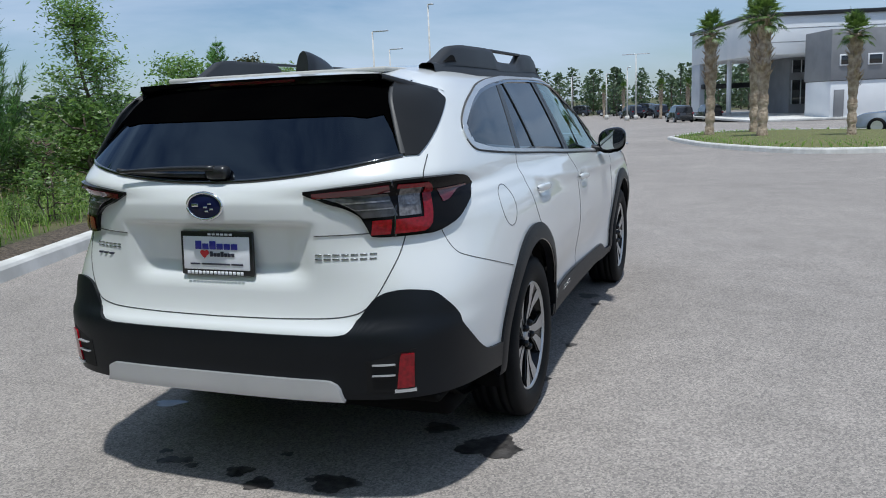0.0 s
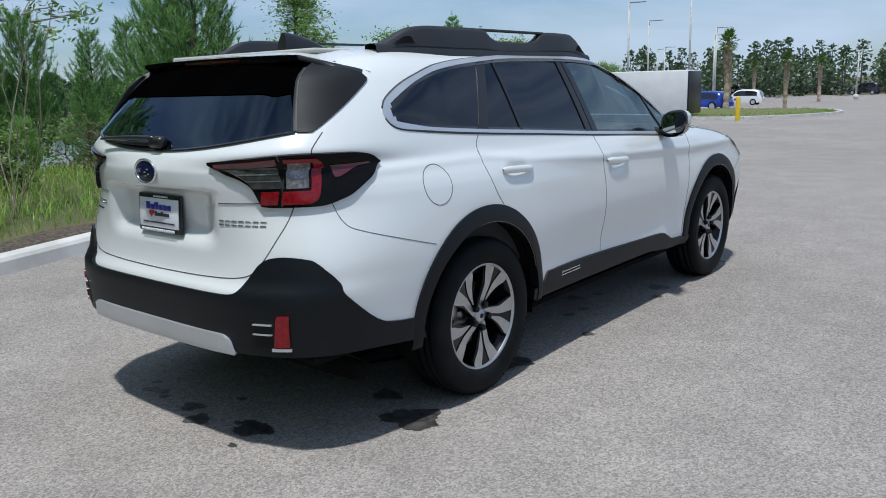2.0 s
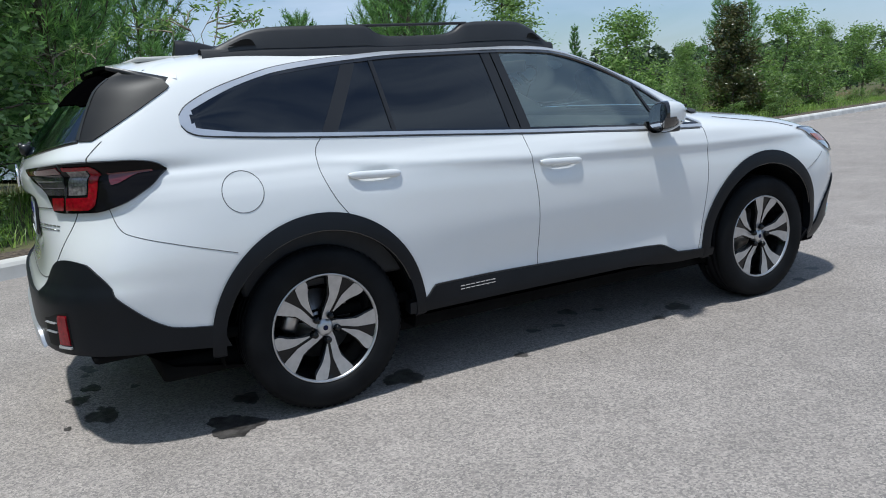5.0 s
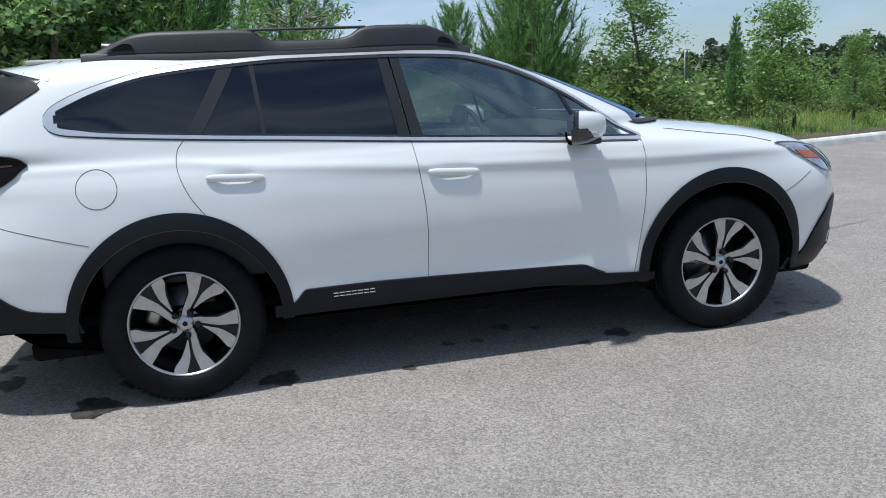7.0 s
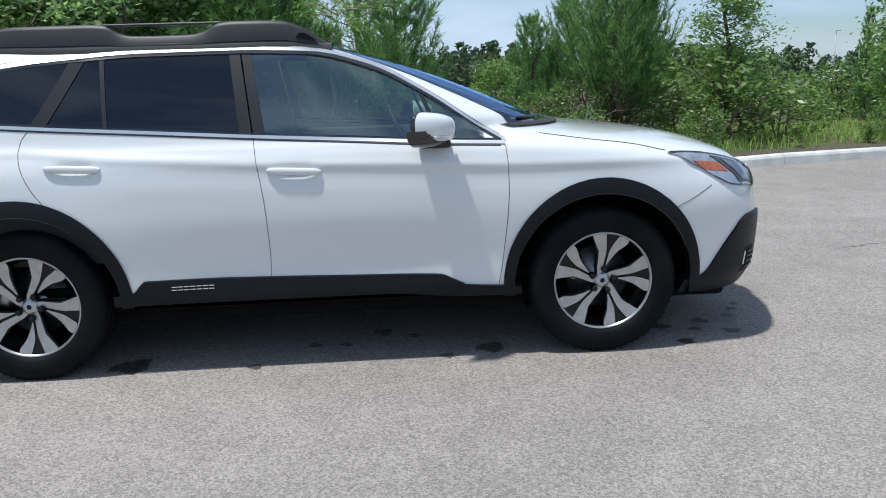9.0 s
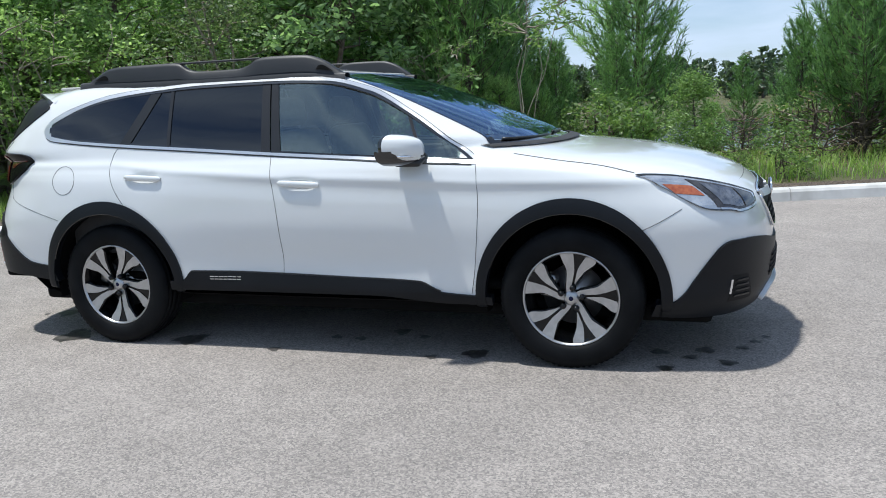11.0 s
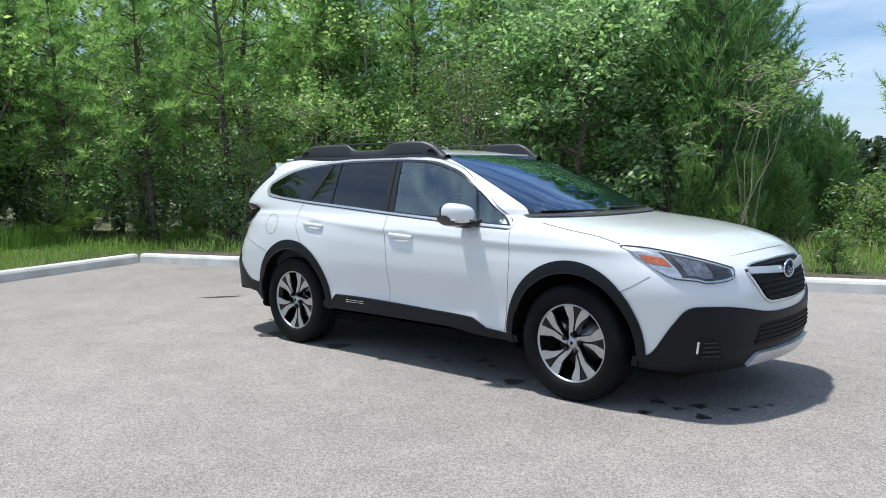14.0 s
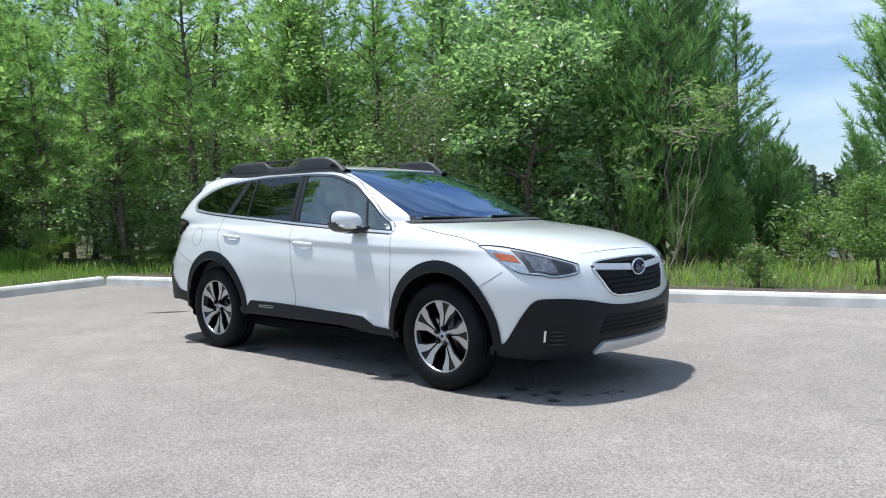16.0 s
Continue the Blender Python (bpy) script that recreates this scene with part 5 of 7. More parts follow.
    for s in (-1, 1):
        z = np.linspace(1.128, 1.548, 24)
        q = np.stack([np.stack([s * (screen_edge(z) + d), front_y(screen_edge(z) + d, z) + 0.004, z], -1) for d in (-0.022, 0.004)], 1)
        g = Geo()
        g.add(q, [grid_faces(24, 2)])
        part("windscreen_seal", g, PIANO, car)
    for zz, hh in ((1.535, 0.022), (1.122, 0.030)):
        x = np.linspace(-screen_edge(zz), screen_edge(zz), 40)
        q = np.stack([np.stack([x, front_y(x, zz + d) + 0.005, np.full(40, zz + d)], -1) for d in (0, hh)], 1)
        g = Geo()
        g.add(q, [grid_faces(40, 2)])
        part("windscreen_band", g, PIANO, car, "black glass border")
    x = np.linspace(-0.74, 0.74, 40)
    q = np.stack([np.stack([x, front_y(x, 1.118) + d, np.full(40, 1.122) + h], -1) for d, h in ((0.035, 0.0), (-0.005, 0.012), (-0.03, 0.014))], 1)
    g = Geo()
    g.add(q, [grid_faces(40, 3)])
    part("cowl_panel", g, CABIN, car, "black scuttle panel")
    for x0, x1 in ((0.12, 0.66), (-0.55, 0.05)):
        g = Geo()
        x = np.linspace(x0, x1, 14)
        tube(g, np.stack([x, front_y(x, 1.15) + 0.012, 1.145 + 0.02 * (x - x0)], -1), 0.008, 6)
        part("wiper", g, SATIN, car, "black windscreen wiper")


def build_rails(car):
    def roof_z(x, y):
        lo, hi = 1.40, 1.607
        for _ in range(26):
            m = (lo + hi) / 2
            if float(flank(y, m)) > x:
                lo = m
            else:
                hi = m
        return m
    for s in (-1, 1):
        ys = np.linspace(-1.70, 0.10, 61)
        xr = 0.605 - 0.03 * blend(ys, -0.3, 0.1) - 0.035 * blend(ys, -1.2, -1.7)
        zr = np.array([roof_z(x, y) for x, y in zip(xr, ys)])
        zr = np.convolve(np.r_[[zr[0]] * 3, zr, [zr[-1]] * 3], np.ones(7) / 7, "valid")
        g = Geo()
        sec = ((-0.035, -0.02), (-0.032, 0.018), (-0.02, 0.026), (0.02, 0.026), (0.032, 0.016), (0.04, -0.03))
        ring = np.stack([np.stack([s * (xr + a), ys, zr + b], -1) for a, b in sec], 1)
        g.add(ring, [grid_faces(61, 6)])
        rail = part("roof_rail", g, RAILPL, car, "dark grey roof rail with raised feet")
        top = spline((-1.66, 0.02), (-1.60, 0.045), (-1.46, 0.098), (-1.36, 0.108), (-1.05, 0.112), (-0.96, 0.106), (-0.90, 0.070), (-0.84, 0.056), (-0.70, 0.054), (-0.56, 0.056), (-0.50, 0.070), (-0.44, 0.104), (-0.36, 0.112),
                     (-0.14, 0.108), (-0.04, 0.085), (0.04, 0.045), (0.09, 0.016))
        for y0, y1, nm in ((-1.66, 0.09, "rail_foot"),):
            yy = np.linspace(y0, y1, 110)
            x0 = np.interp(yy, ys, xr)
            z0 = np.interp(yy, ys, zr)
            h = top(yy)
            rows = []
            for a, k in ((-0.028, 0.15), (-0.027, 0.85), (-0.018, 1.0), (0.012, 1.0), (0.024, 0.82), (0.034, 0.15)):
                rows.append(np.stack([s * (x0 + a), yy, z0 + h * k], -1))
            g = Geo()
            g.add(np.stack(rows, 1), [grid_faces(110, 6)])
            part(nm, g, RAILPL, rail, "raised rail foot")
        # low bar between the feet and stowed crossbar above it
        yy = np.linspace(-1.0, -0.42, 20)
        x0, z0 = np.interp(yy, ys, xr), np.interp(yy, ys, zr)
        g = Geo()
        rows = [np.stack([s * (x0 + a), yy, z0 + b], -1) for a, b in ((-0.012, 0.100), (-0.012, 0.112), (0.012, 0.112), (0.014, 0.100), (-0.012, 0.100))]
        g.add(np.stack(rows, 1), [grid_faces(20, 5)])
        part("stowed_crossbar", g, RAILPL, rail, "stowed crossbar")
        # dark sheets on the feet's ends paint the shade of their hollow eyes
        for yy0, yy1, hh in ((-1.59, -1.47, 0.062), (-0.07, 0.03, 0.055)):
            yy = np.linspace(yy0, yy1, 10)
            x0, z0 = np.interp(yy, ys, xr), np.interp(yy, ys, zr)
            g = Geo()
            f1 = np.sin(np.linspace(0, np.pi, 10)) ** 0.5
            q = np.stack([np.stack([s * (x0 + 0.0365), yy, z0 + 0.030 + 0 * yy], -1), np.stack([s * (x0 + 0.0300), yy, z0 + 0.03 + (top(yy) - 0.045) * 0.75 * f1], -1)], 1)
            g.add(q, [grid_faces(10, 2)])
            part("rail_eye_shade", g, UNDER, rail, "dark sheet painted as the shaded slot of the rail foot")


def build_cabin(car):
    g = Geo()
    x = np.linspace(-0.72, 0.72, 9)
    part("cabin_floor", rbox(1.6, 3.6, 0.05, 0.02, (0, -0.5, 0.40)), UNDER, car)
    part("underbody", rbox(1.5, 4.1, 0.1, 0.03, (0, 0.0, 0.27)), UNDER, car)
    part("load_floor", rbox(1.3, 1.0, 0.08, 0.02, (0, -1.75, 0.75)), CABIN, car)
    part("dashboard", rbox(1.40, 0.42, 0.24, 0.08, (0, 0.72, 0.99)), CABIN, car, "dark dashboard")
    part("firewall", rbox(1.44, 0.05, 0.6, 0.02, (0, 0.92, 0.75)), UNDER, car)
    for s in (-1, 1):
        part("door_lining", rbox(0.05, 2.5, 0.52, 0.02, (s * 0.80, -0.45, 0.80)), CABIN, car)
        part("load_lining", rbox(0.05, 0.7, 0.42, 0.02, (s * 0.66, -1.8, 0.95)), CABIN, car)
    part("bulkhead", rbox(1.2, 0.04, 0.5, 0.02, (0, -2.22, 0.9)), CABIN, car)

    def seat(x, y, back, h):
        st = part("seat", rbox(0.52, 0.52, 0.16, 0.06, (x, y, 0.62), 3), FABRIC, car, "grey fabric seat")
        part("seat_back", rbox(0.50, 0.14, h, 0.06, (x, y - 0.30, 0.68 + h / 2), 3, pose(0, 0, 0, back, 0, 0)), FABRIC, st)
        part("headrest", rbox(0.26, 0.10, 0.17, 0.045, (x, y - 0.40, 0.78 + h), 3, pose(0, 0, 0, back * 0.5, 0, 0)), FABRIC, st)
    for x in (-0.37, 0.37):
        seat(x, 0.02, 14, 0.56)
    for x in (-0.42, 0.0, 0.42):
        seat(x, -0.86, 14, 0.50)
    g = Geo()
    t = np.linspace(0, 2 * np.pi, 40)
    c, sn = np.cos(t), np.sin(t)
    tube(g, np.stack([-0.37 + 0.185 * c, 0.43 - 0.07 * sn, 1.02 + 0.172 * sn], -1), 0.016, 8, False)
    sw = part("steering_wheel", g, CABIN, car, "dark steering wheel")
    part("steering_hub", rbox(0.16, 0.06, 0.12, 0.03, (-0.37, 0.47, 1.02)), CABIN, sw)
    part("rear_view_mirror", rbox(0.24, 0.03, 0.07, 0.014, (0, 0.26, 1.44)), CABIN, car)
    part("headlining", rbox(1.0, 2.0, 0.02, 0.008, (0, -0.95, 1.545)), material("pale_headlining", (0.4, 0.4, 0.38), 0.9, 0, (0.45, 0.45, 0.43), 20), car, "pale headlining")


def build_car():
    car = thing("car", "pearl white estate car with black wheel-arch cladding, parked on asphalt", "car")
    build_shell(car)
    for s in (1, -1):
        build_side(car, s)
        for y0 in (AXLE, -AXLE):
            build_wheel(car, s, y0)
    build_rear(car)
    build_front(car)
    build_rails(car)
    build_cabin(car)
    return car

# ---------------------------------------------------------------- ground, lot and verge
U_DIR = Vector((-0.3262, 0.9453, 0))   # along the kerb
V_DIR = Vector((0.9453, 0.3262, 0))    # from the kerb into the lot
ORIGIN = Vector((-4.25, 0, 0))
U_END = -8.95                          # the lot's back corner


def fall(y):
    """The lot drains away towards +y."""
    t = np.clip(np.asarray(y, float) - 6, 0, None)
    return -0.02 * np.where(t < 80, t, 80 + 0 * t)


def lot(u, v, z=0.0):
    p = ORIGIN + u * U_DIR + v * V_DIR
    return Vector((p.x, p.y, z + float(fall(p.y))))


def verge_z(d):
    """Height of the verge d metres behind the kerb: level with it, then down a bank."""
    return 0.13 - 0.75 * blend(d, 3.0, 14.0) + 0.5 * blend(d, 45.0, 70.0)


def build_ground():
    us = np.unique(np.r_[-900, -400, -200, -120, np.arange(-80, -9, 6), U_END - 0.16, U_END - 0.02, np.arange(-8, 130, 4), 160, 220, 400, 900])
    vs = np.unique(np.r_[-900, -400, -200, -120, -80, -60, -50, -40, -30, -24, -20, np.arange(-16, -1, 1.0), -0.5, -0.16, -0.02, 4, 20, 60, 150, 300, 900])
    u, v = np.meshgrid(us, vs, indexing="ij")
    x = ORIGIN.x + u * U_DIR.x + v * V_DIR.x
    y = ORIGIN.y + u * U_DIR.y + v * V_DIR.y
    d = np.where((v < -0.1), -v, np.where(u < U_END - 0.1, np.minimum(U_END - u, 3), 0))
    z = np.where(d > 0, verge_z(d), -0.06) + fall(y)
    z += np.where(d > 1.5, 0.05 * np.sin(x * 1.3) * np.cos(y * 0.9), 0)
    g = Geo()
    g.add(np.stack([x, y, z], -1), [grid_faces(len(us), len(vs))])
    tagged(part("ground", g, SOIL), "green and brown weedy verge ground", "ground", kind="structure")
    # asphalt sheet over it
    us = np.r_[np.linspace(U_END - 0.02, 130, 120)]
    vs = np.r_[np.linspace(-0.02, 110, 40)]
    u, v = np.meshgrid(us, vs, indexing="ij")
    x = ORIGIN.x + u * U_DIR.x + v * V_DIR.x
    y = ORIGIN.y + u * U_DIR.y + v * V_DIR.y
    g = Geo()
    g.add(np.stack([x, y, fall(y)], -1), [grid_faces(len(us), len(vs))])
    tagged(part("parking_lot", g, ASPHALT), "pale grey worn asphalt of the parking lot", "asphalt", kind="structure")
    # bare mulch strip behind the kerb
    us = np.linspace(U_END + 0.2, 60, 100)
    g = Geo()
    rows = []
    for k, v_ in enumerate((-0.14, -0.3, -0.5, -0.7)):
        w = v_ + (0.12 * np.sin(us * 2.1) + 0.08 * np.sin(us * 5.3 + 1) if k == 3 else 0)
        q = np.stack([ORIGIN.x + us * U_DIR.x + w * V_DIR.x, us * U_DIR.y + w * V_DIR.y], -1)
        rows.append(np.c_[q, fall(q[:, 1]) + (0.14, 0.155, 0.15, 0.12)[k]])
    g.add(np.stack(rows, 1), [grid_faces(100, 4)])
    tagged(part("mulch_strip", g, MULCH), "brown bark mulch strip behind the kerb", "mulch", kind="structure")


KERB_SEC = ((0.0, 0.0), (-0.015, 0.105), (-0.035, 0.135), (-0.06, 0.148), (-0.15, 0.150), (-0.165, 0.14), (-0.17, 0.0))


def kerb_run(name, line, label, side=1.0, piece=3.05):
    """Concrete kerb stones along a line of points, tops bevelled; side tells which way is the road."""
    line = np.asarray(line, float)
    root = thing(name, label, "kerb", kind="structure")
    seg = np.linalg.norm(np.diff(line[:, :2], axis=0), axis=1)
    cum = np.r_[0, np.cumsum(seg)]
    count = max(1, int(round(cum[-1] / piece)))
    cuts = np.linspace(0, cum[-1], count + 1)
    for a, b in zip(cuts[:-1], cuts[1:]):
        s = np.linspace(a + 0.004, b - 0.004, 6)
        p = np.stack([np.interp(s, cum, line[:, i]) for i in range(2)], -1)
        t = np.gradient(p, axis=0)
        t /= np.linalg.norm(t, axis=1, keepdims=True)
        nrm = np.stack([t[:, 1], -t[:, 0]], -1) * side
        base = fall(p[:, 1])
        rows = np.stack([np.c_[p + nrm * o, base + h] for o, h in KERB_SEC], 1)
        g = Geo()
        g.add(rows, [grid_faces(6, len(KERB_SEC))])
        for e in (0, 5):
            g.add(rows[e], [np.arange(len(KERB_SEC))[None]])
        part("kerb_stone", g, CONCRETE, root, smooth=False)
    return root


def build_kerbs():
    us = np.linspace(U_END, 70, 120)
    line = np.stack([ORIGIN.x + us * U_DIR.x, us * U_DIR.y], -1)
    kerb_run("kerb", line, "pale concrete kerb along the lot")
    vs = np.linspace(0, 40, 40)
    c = ORIGIN + U_END * U_DIR
    line = np.stack([c.x + vs * V_DIR.x, c.y + vs * V_DIR.y], -1)
    kerb_run("kerb", line, "pale concrete kerb along the lot", -1.0)


def wet_patch(x, y, r, stretch=1.4, turn=0.0, n=72, mat=None, label="dark wet patch on the asphalt"):
    t = np.linspace(0, 2 * np.pi, n, endpoint=False)
    ph = x * 13.7 + y * 7.3
    rad = r * (1 + 0.17 * np.sin(3 * t + ph) + 0.09 * np.sin(5 * t + 2 * ph) + 0.05 * np.sin(9 * t + ph) + 0.04 * np.sin(17 * t + 3 * ph))
    px, py = rad * np.cos(t) * stretch, rad * np.sin(t)
    c, s = math.cos(turn), math.sin(turn)
    g = Geo()
    g.add(np.vstack([[[x, y, 0.004]], np.stack([x + px * c - py * s, y + px * s + py * c, np.full(n, 0.003)], -1)]),
          [np.stack([np.zeros(n, int), 1 + np.arange(n), 1 + (np.arange(n) + 1) % n], -1)])
    tagged(part("wet_patch", g, mat or WET), label, "stain", "wet patches under the car", "structure")


def build_patches():
    for x, y, r, s, t in ((0.82, -1.80, 0.105, 1.2, 0.3), (0.34, -2.27, 0.07, 1.3, 0.1), (0.06, -2.35, 0.05, 1.2, 0.2), (-0.08, -2.28, 0.045, 1.2, 0.5), (0.55, -1.67, 0.055, 1.3, 0.2),
                          (-0.42, -2.27, 0.03, 2.0, 0.2), (-0.36, -2.25, 0.025, 1.5, 0.0), (-0.5, -2.2, 0.02, 1.5, 0.3), (0.03, -2.09, 0.02, 1.3, 0.1), (0.24, -2.27, 0.018, 1.3, 0), (-0.3, -2.29, 0.022, 1.2, 0), (0.40, -2.42, 0.016, 1.3, 0),
                          (0.77, -0.97, 0.095, 1.0, 1.2), (0.75, 0.83, 0.07, 1.0, 1.2), (0.86, -0.35, 0.032, 1.1, 0.9), (0.42, 0.28, 0.05, 1.2, 0.3),
                          (0.58, -0.08, 0.03, 1.3, 1.0), (0.59, 0.08, 0.028, 1.4, 1.0), (0.84, 0.60, 0.03, 1.2, 1.0), (0.50, 0.45, 0.03, 1.2, 0.4), (0.81, 1.83, 0.04, 1.0, 1.5), (0.68, 2.13, 0.04, 1.1, 1.2),
                          (0.49, 2.02, 0.045, 1.1, 1.2), (0.42, 2.21, 0.028, 1.2, 1.2), (0.56, 1.79, 0.04, 1.2, 1.4), (0.30, 2.28, 0.026, 1.1, 1.2), (0.2, 2.34, 0.022, 1.1, 1.2), (0.62, 1.95, 0.03, 1.1, 1.2)):
        wet_patch(x, y, r, s, t)
    wet_patch(-0.86, -1.73, 0.045, 1.7, 0.3, mat=WATER, label="small pale puddle under the car's tail")


def crack(pts, width, label):
    """A narrow joint or tar seam in the asphalt."""
    rng = np.random.default_rng(int(abs(pts[0][0]) * 100))
    c = smooth_curve(pts, 10)
    c = c + rng.normal(size=c.shape) * 0.012
    t = np.gradient(c, axis=0)
    t /= np.linalg.norm(t, axis=1, keepdims=True)
    nrm = np.stack([-t[:, 1], t[:, 0]], -1)
    w = width * rng.uniform(0.3, 1.3, (len(c), 1)) * np.sin(np.linspace(0.15, 3.0, len(c)))[:, None]
    z = fall(c[:, 1])[:, None] + 0.003
    g = Geo()
    g.add(np.stack([np.c_[c - nrm * w, z], np.c_[c + nrm * w, z]], 1), [grid_faces(len(c), 2)])
    tagged(part("crack", g, WET), label, "crack", "cracks in the asphalt", "structure")


def build_cracks():
    crack(((-0.32, -3.95), (-0.12, -4.09), (0.10, -4.27)), 0.05, "dark damp crack across the asphalt")
    crack(((-1.08, 3.7), (-1.15, 4.0), (-1.25, 4.3)), 0.006, "fine crack in the asphalt")


# ---------------------------------------------------------------- plants
def rnd_dirs(rng, n):
    d = rng.normal(size=(n, 3))
    return d / np.linalg.norm(d, axis=1, keepdims=True)


def leaves(geo, rng, centres, size, flat=0.4, narrow=0.45):
    """Small kite-shaped leaves at the centres, turned at random."""
    n = len(centres)
    a = rnd_dirs(rng, n)
    a[:, 2] *= flat
    a /= np.linalg.norm(a, axis=1, keepdims=True)
    b = np.cross(a, rnd_dirs(rng, n))
    b /= np.linalg.norm(b, axis=1, keepdims=True) + 1e-9
    s = size * rng.uniform(0.6, 1.25, (n, 1))
    p = np.stack([centres - a * s, centres + b * s * narrow + a * s * 0.1, centres + a * s, centres - b * s * narrow + a * s * 0.1], 1)
    geo.add(p, [np.arange(4 * n).reshape(-1, 4)])


def needles(geo, rng, centres, dirs, length, per, width=0.010):
    """Tufts of long needles round the twig ends."""
    n = len(centres)
    d = np.repeat(dirs, per, 0) * 0.75 + rnd_dirs(rng, n * per) * 0.85
    d /= np.linalg.norm(d, axis=1, keepdims=True)
    c = np.repeat(centres, per, 0)
    w = np.cross(d, rnd_dirs(rng, n * per))
    w /= np.linalg.norm(w, axis=1, keepdims=True) + 1e-9
    ln = length * rng.uniform(0.6, 1.15, (n * per, 1))
    p = np.stack([c - w * width, c + w * width, c + d * ln], 1)
    geo.add(p, [np.arange(3 * n * per).reshape(-1, 3)])


def crooked(rng, start, end, n=6, wob=0.06):
    t = np.linspace(0, 1, n)[:, None]
    p = np.asarray(start) * (1 - t) + np.asarray(end) * t
    ln = np.linalg.norm(np.asarray(end) - np.asarray(start))
    p[1:-1] += rng.normal(size=(n - 2, 3)) * wob * ln
    return p


def make_pine(seed, h=7.0, reach=1.8, start=0.18, whorl=5, gap=0.36, per_m=50, length=0.24, width=0.010, rise=0.7, mat=None, taper=0.8, label="tall slash pine with long green needles"):
    """A pine of upswept limbs whose shoots are brushes of needles."""
    rng = np.random.default_rng(seed)
    root = thing("pine_tree", label, "tree", "trees behind the kerb")
    wood, green = Geo(), Geo()
    top = np.array((rng.normal() * 0.015 * h, rng.normal() * 0.015 * h, h))
    trunk = crooked(rng, (0, 0, -0.3), top, 9, 0.006)
    tube(wood, trunk, np.linspace(0.013 * h + 0.015, 0.012, 9), 7)
    shoots = [(trunk[-2] * 0.6 + trunk[-1] * 0.4, trunk[-1] + np.array((0, 0, 0.05 * h)))]
    z = start * h
    while z < h * 0.97:
        k = (z / h - start) / (1 - start)
        s0 = np.array([np.interp(z, trunk[:, 2], trunk[:, i]) for i in range(3)])
        for a in np.linspace(0, 2 * np.pi, whorl, endpoint=False) + rng.uniform(0, 6):
            a += rng.uniform(-0.35, 0.35)
            ln = reach * (1 - k) ** taper * rng.uniform(0.6, 1.12) + 0.10
            out = np.array((math.cos(a), math.sin(a), 0))
            t = np.linspace(0, 1, 5)[:, None]
            up = rise * rng.uniform(0.7, 1.3)
            br = s0 + out * ln * t * 0.92 + np.array((0, 0, ln)) * (0.10 * t + 0.75 * up * t ** 2)
            br[1:-1] += rng.normal(size=(3, 3)) * 0.03 * ln
            tube(wood, br, np.linspace(0.010 + 0.007 * ln, 0.005, 5), 3, False)
            shoots += [(br[2], br[3]), (br[3], br[4])]
            if ln > 0.35:
                shoots.append((br[1] * 0.5 + br[2] * 0.5, br[2]))
            side = np.array((-out[1], out[0], 0))
            for e in (-1, 1):
                for q in (2, 3):
                    tip = br[q] + (out * 0.5 + side * e * 0.65 + np.array((0, 0, 0.35 + 0.5 * up))) * ln * rng.uniform(0.2, 0.38)
                    shoots.append((br[q], tip))
        z += gap * rng.uniform(0.75, 1.25)
    p0, p1 = np.array([a for a, b in shoots]), np.array([b for a, b in shoots])
    size = np.linalg.norm(p1 - p0, axis=1)
    count = np.maximum(8, (size + length * 0.5) * per_m).astype(int)
    i = np.repeat(np.arange(len(shoots)), count)
    n = len(i)
    ax = ((p1 - p0) / (size[:, None] + 1e-9))[i]
    c = p0[i] + (p1 - p0)[i] * rng.uniform(-0.05, 1.0, (n, 1))
    d = ax * 0.8 + rnd_dirs(rng, n) * 0.75 + np.array((0, 0, 0.15))
    d /= np.linalg.norm(d, axis=1, keepdims=True)
    w = np.cross(d, rnd_dirs(rng, n))
    w *= width / (np.linalg.norm(w, axis=1, keepdims=True) + 1e-9)
    green.add(np.stack([c - w, c + w, c + d * length * rng.uniform(0.6, 1.15, (n, 1))], 1), [np.arange(3 * n).reshape(-1, 3)])
    part("trunk", wood, BARK, root, "grey-brown trunk and limbs")
    part("crown", green, mat or NEEDLE, root, "long green needles", smooth=False)
    return root


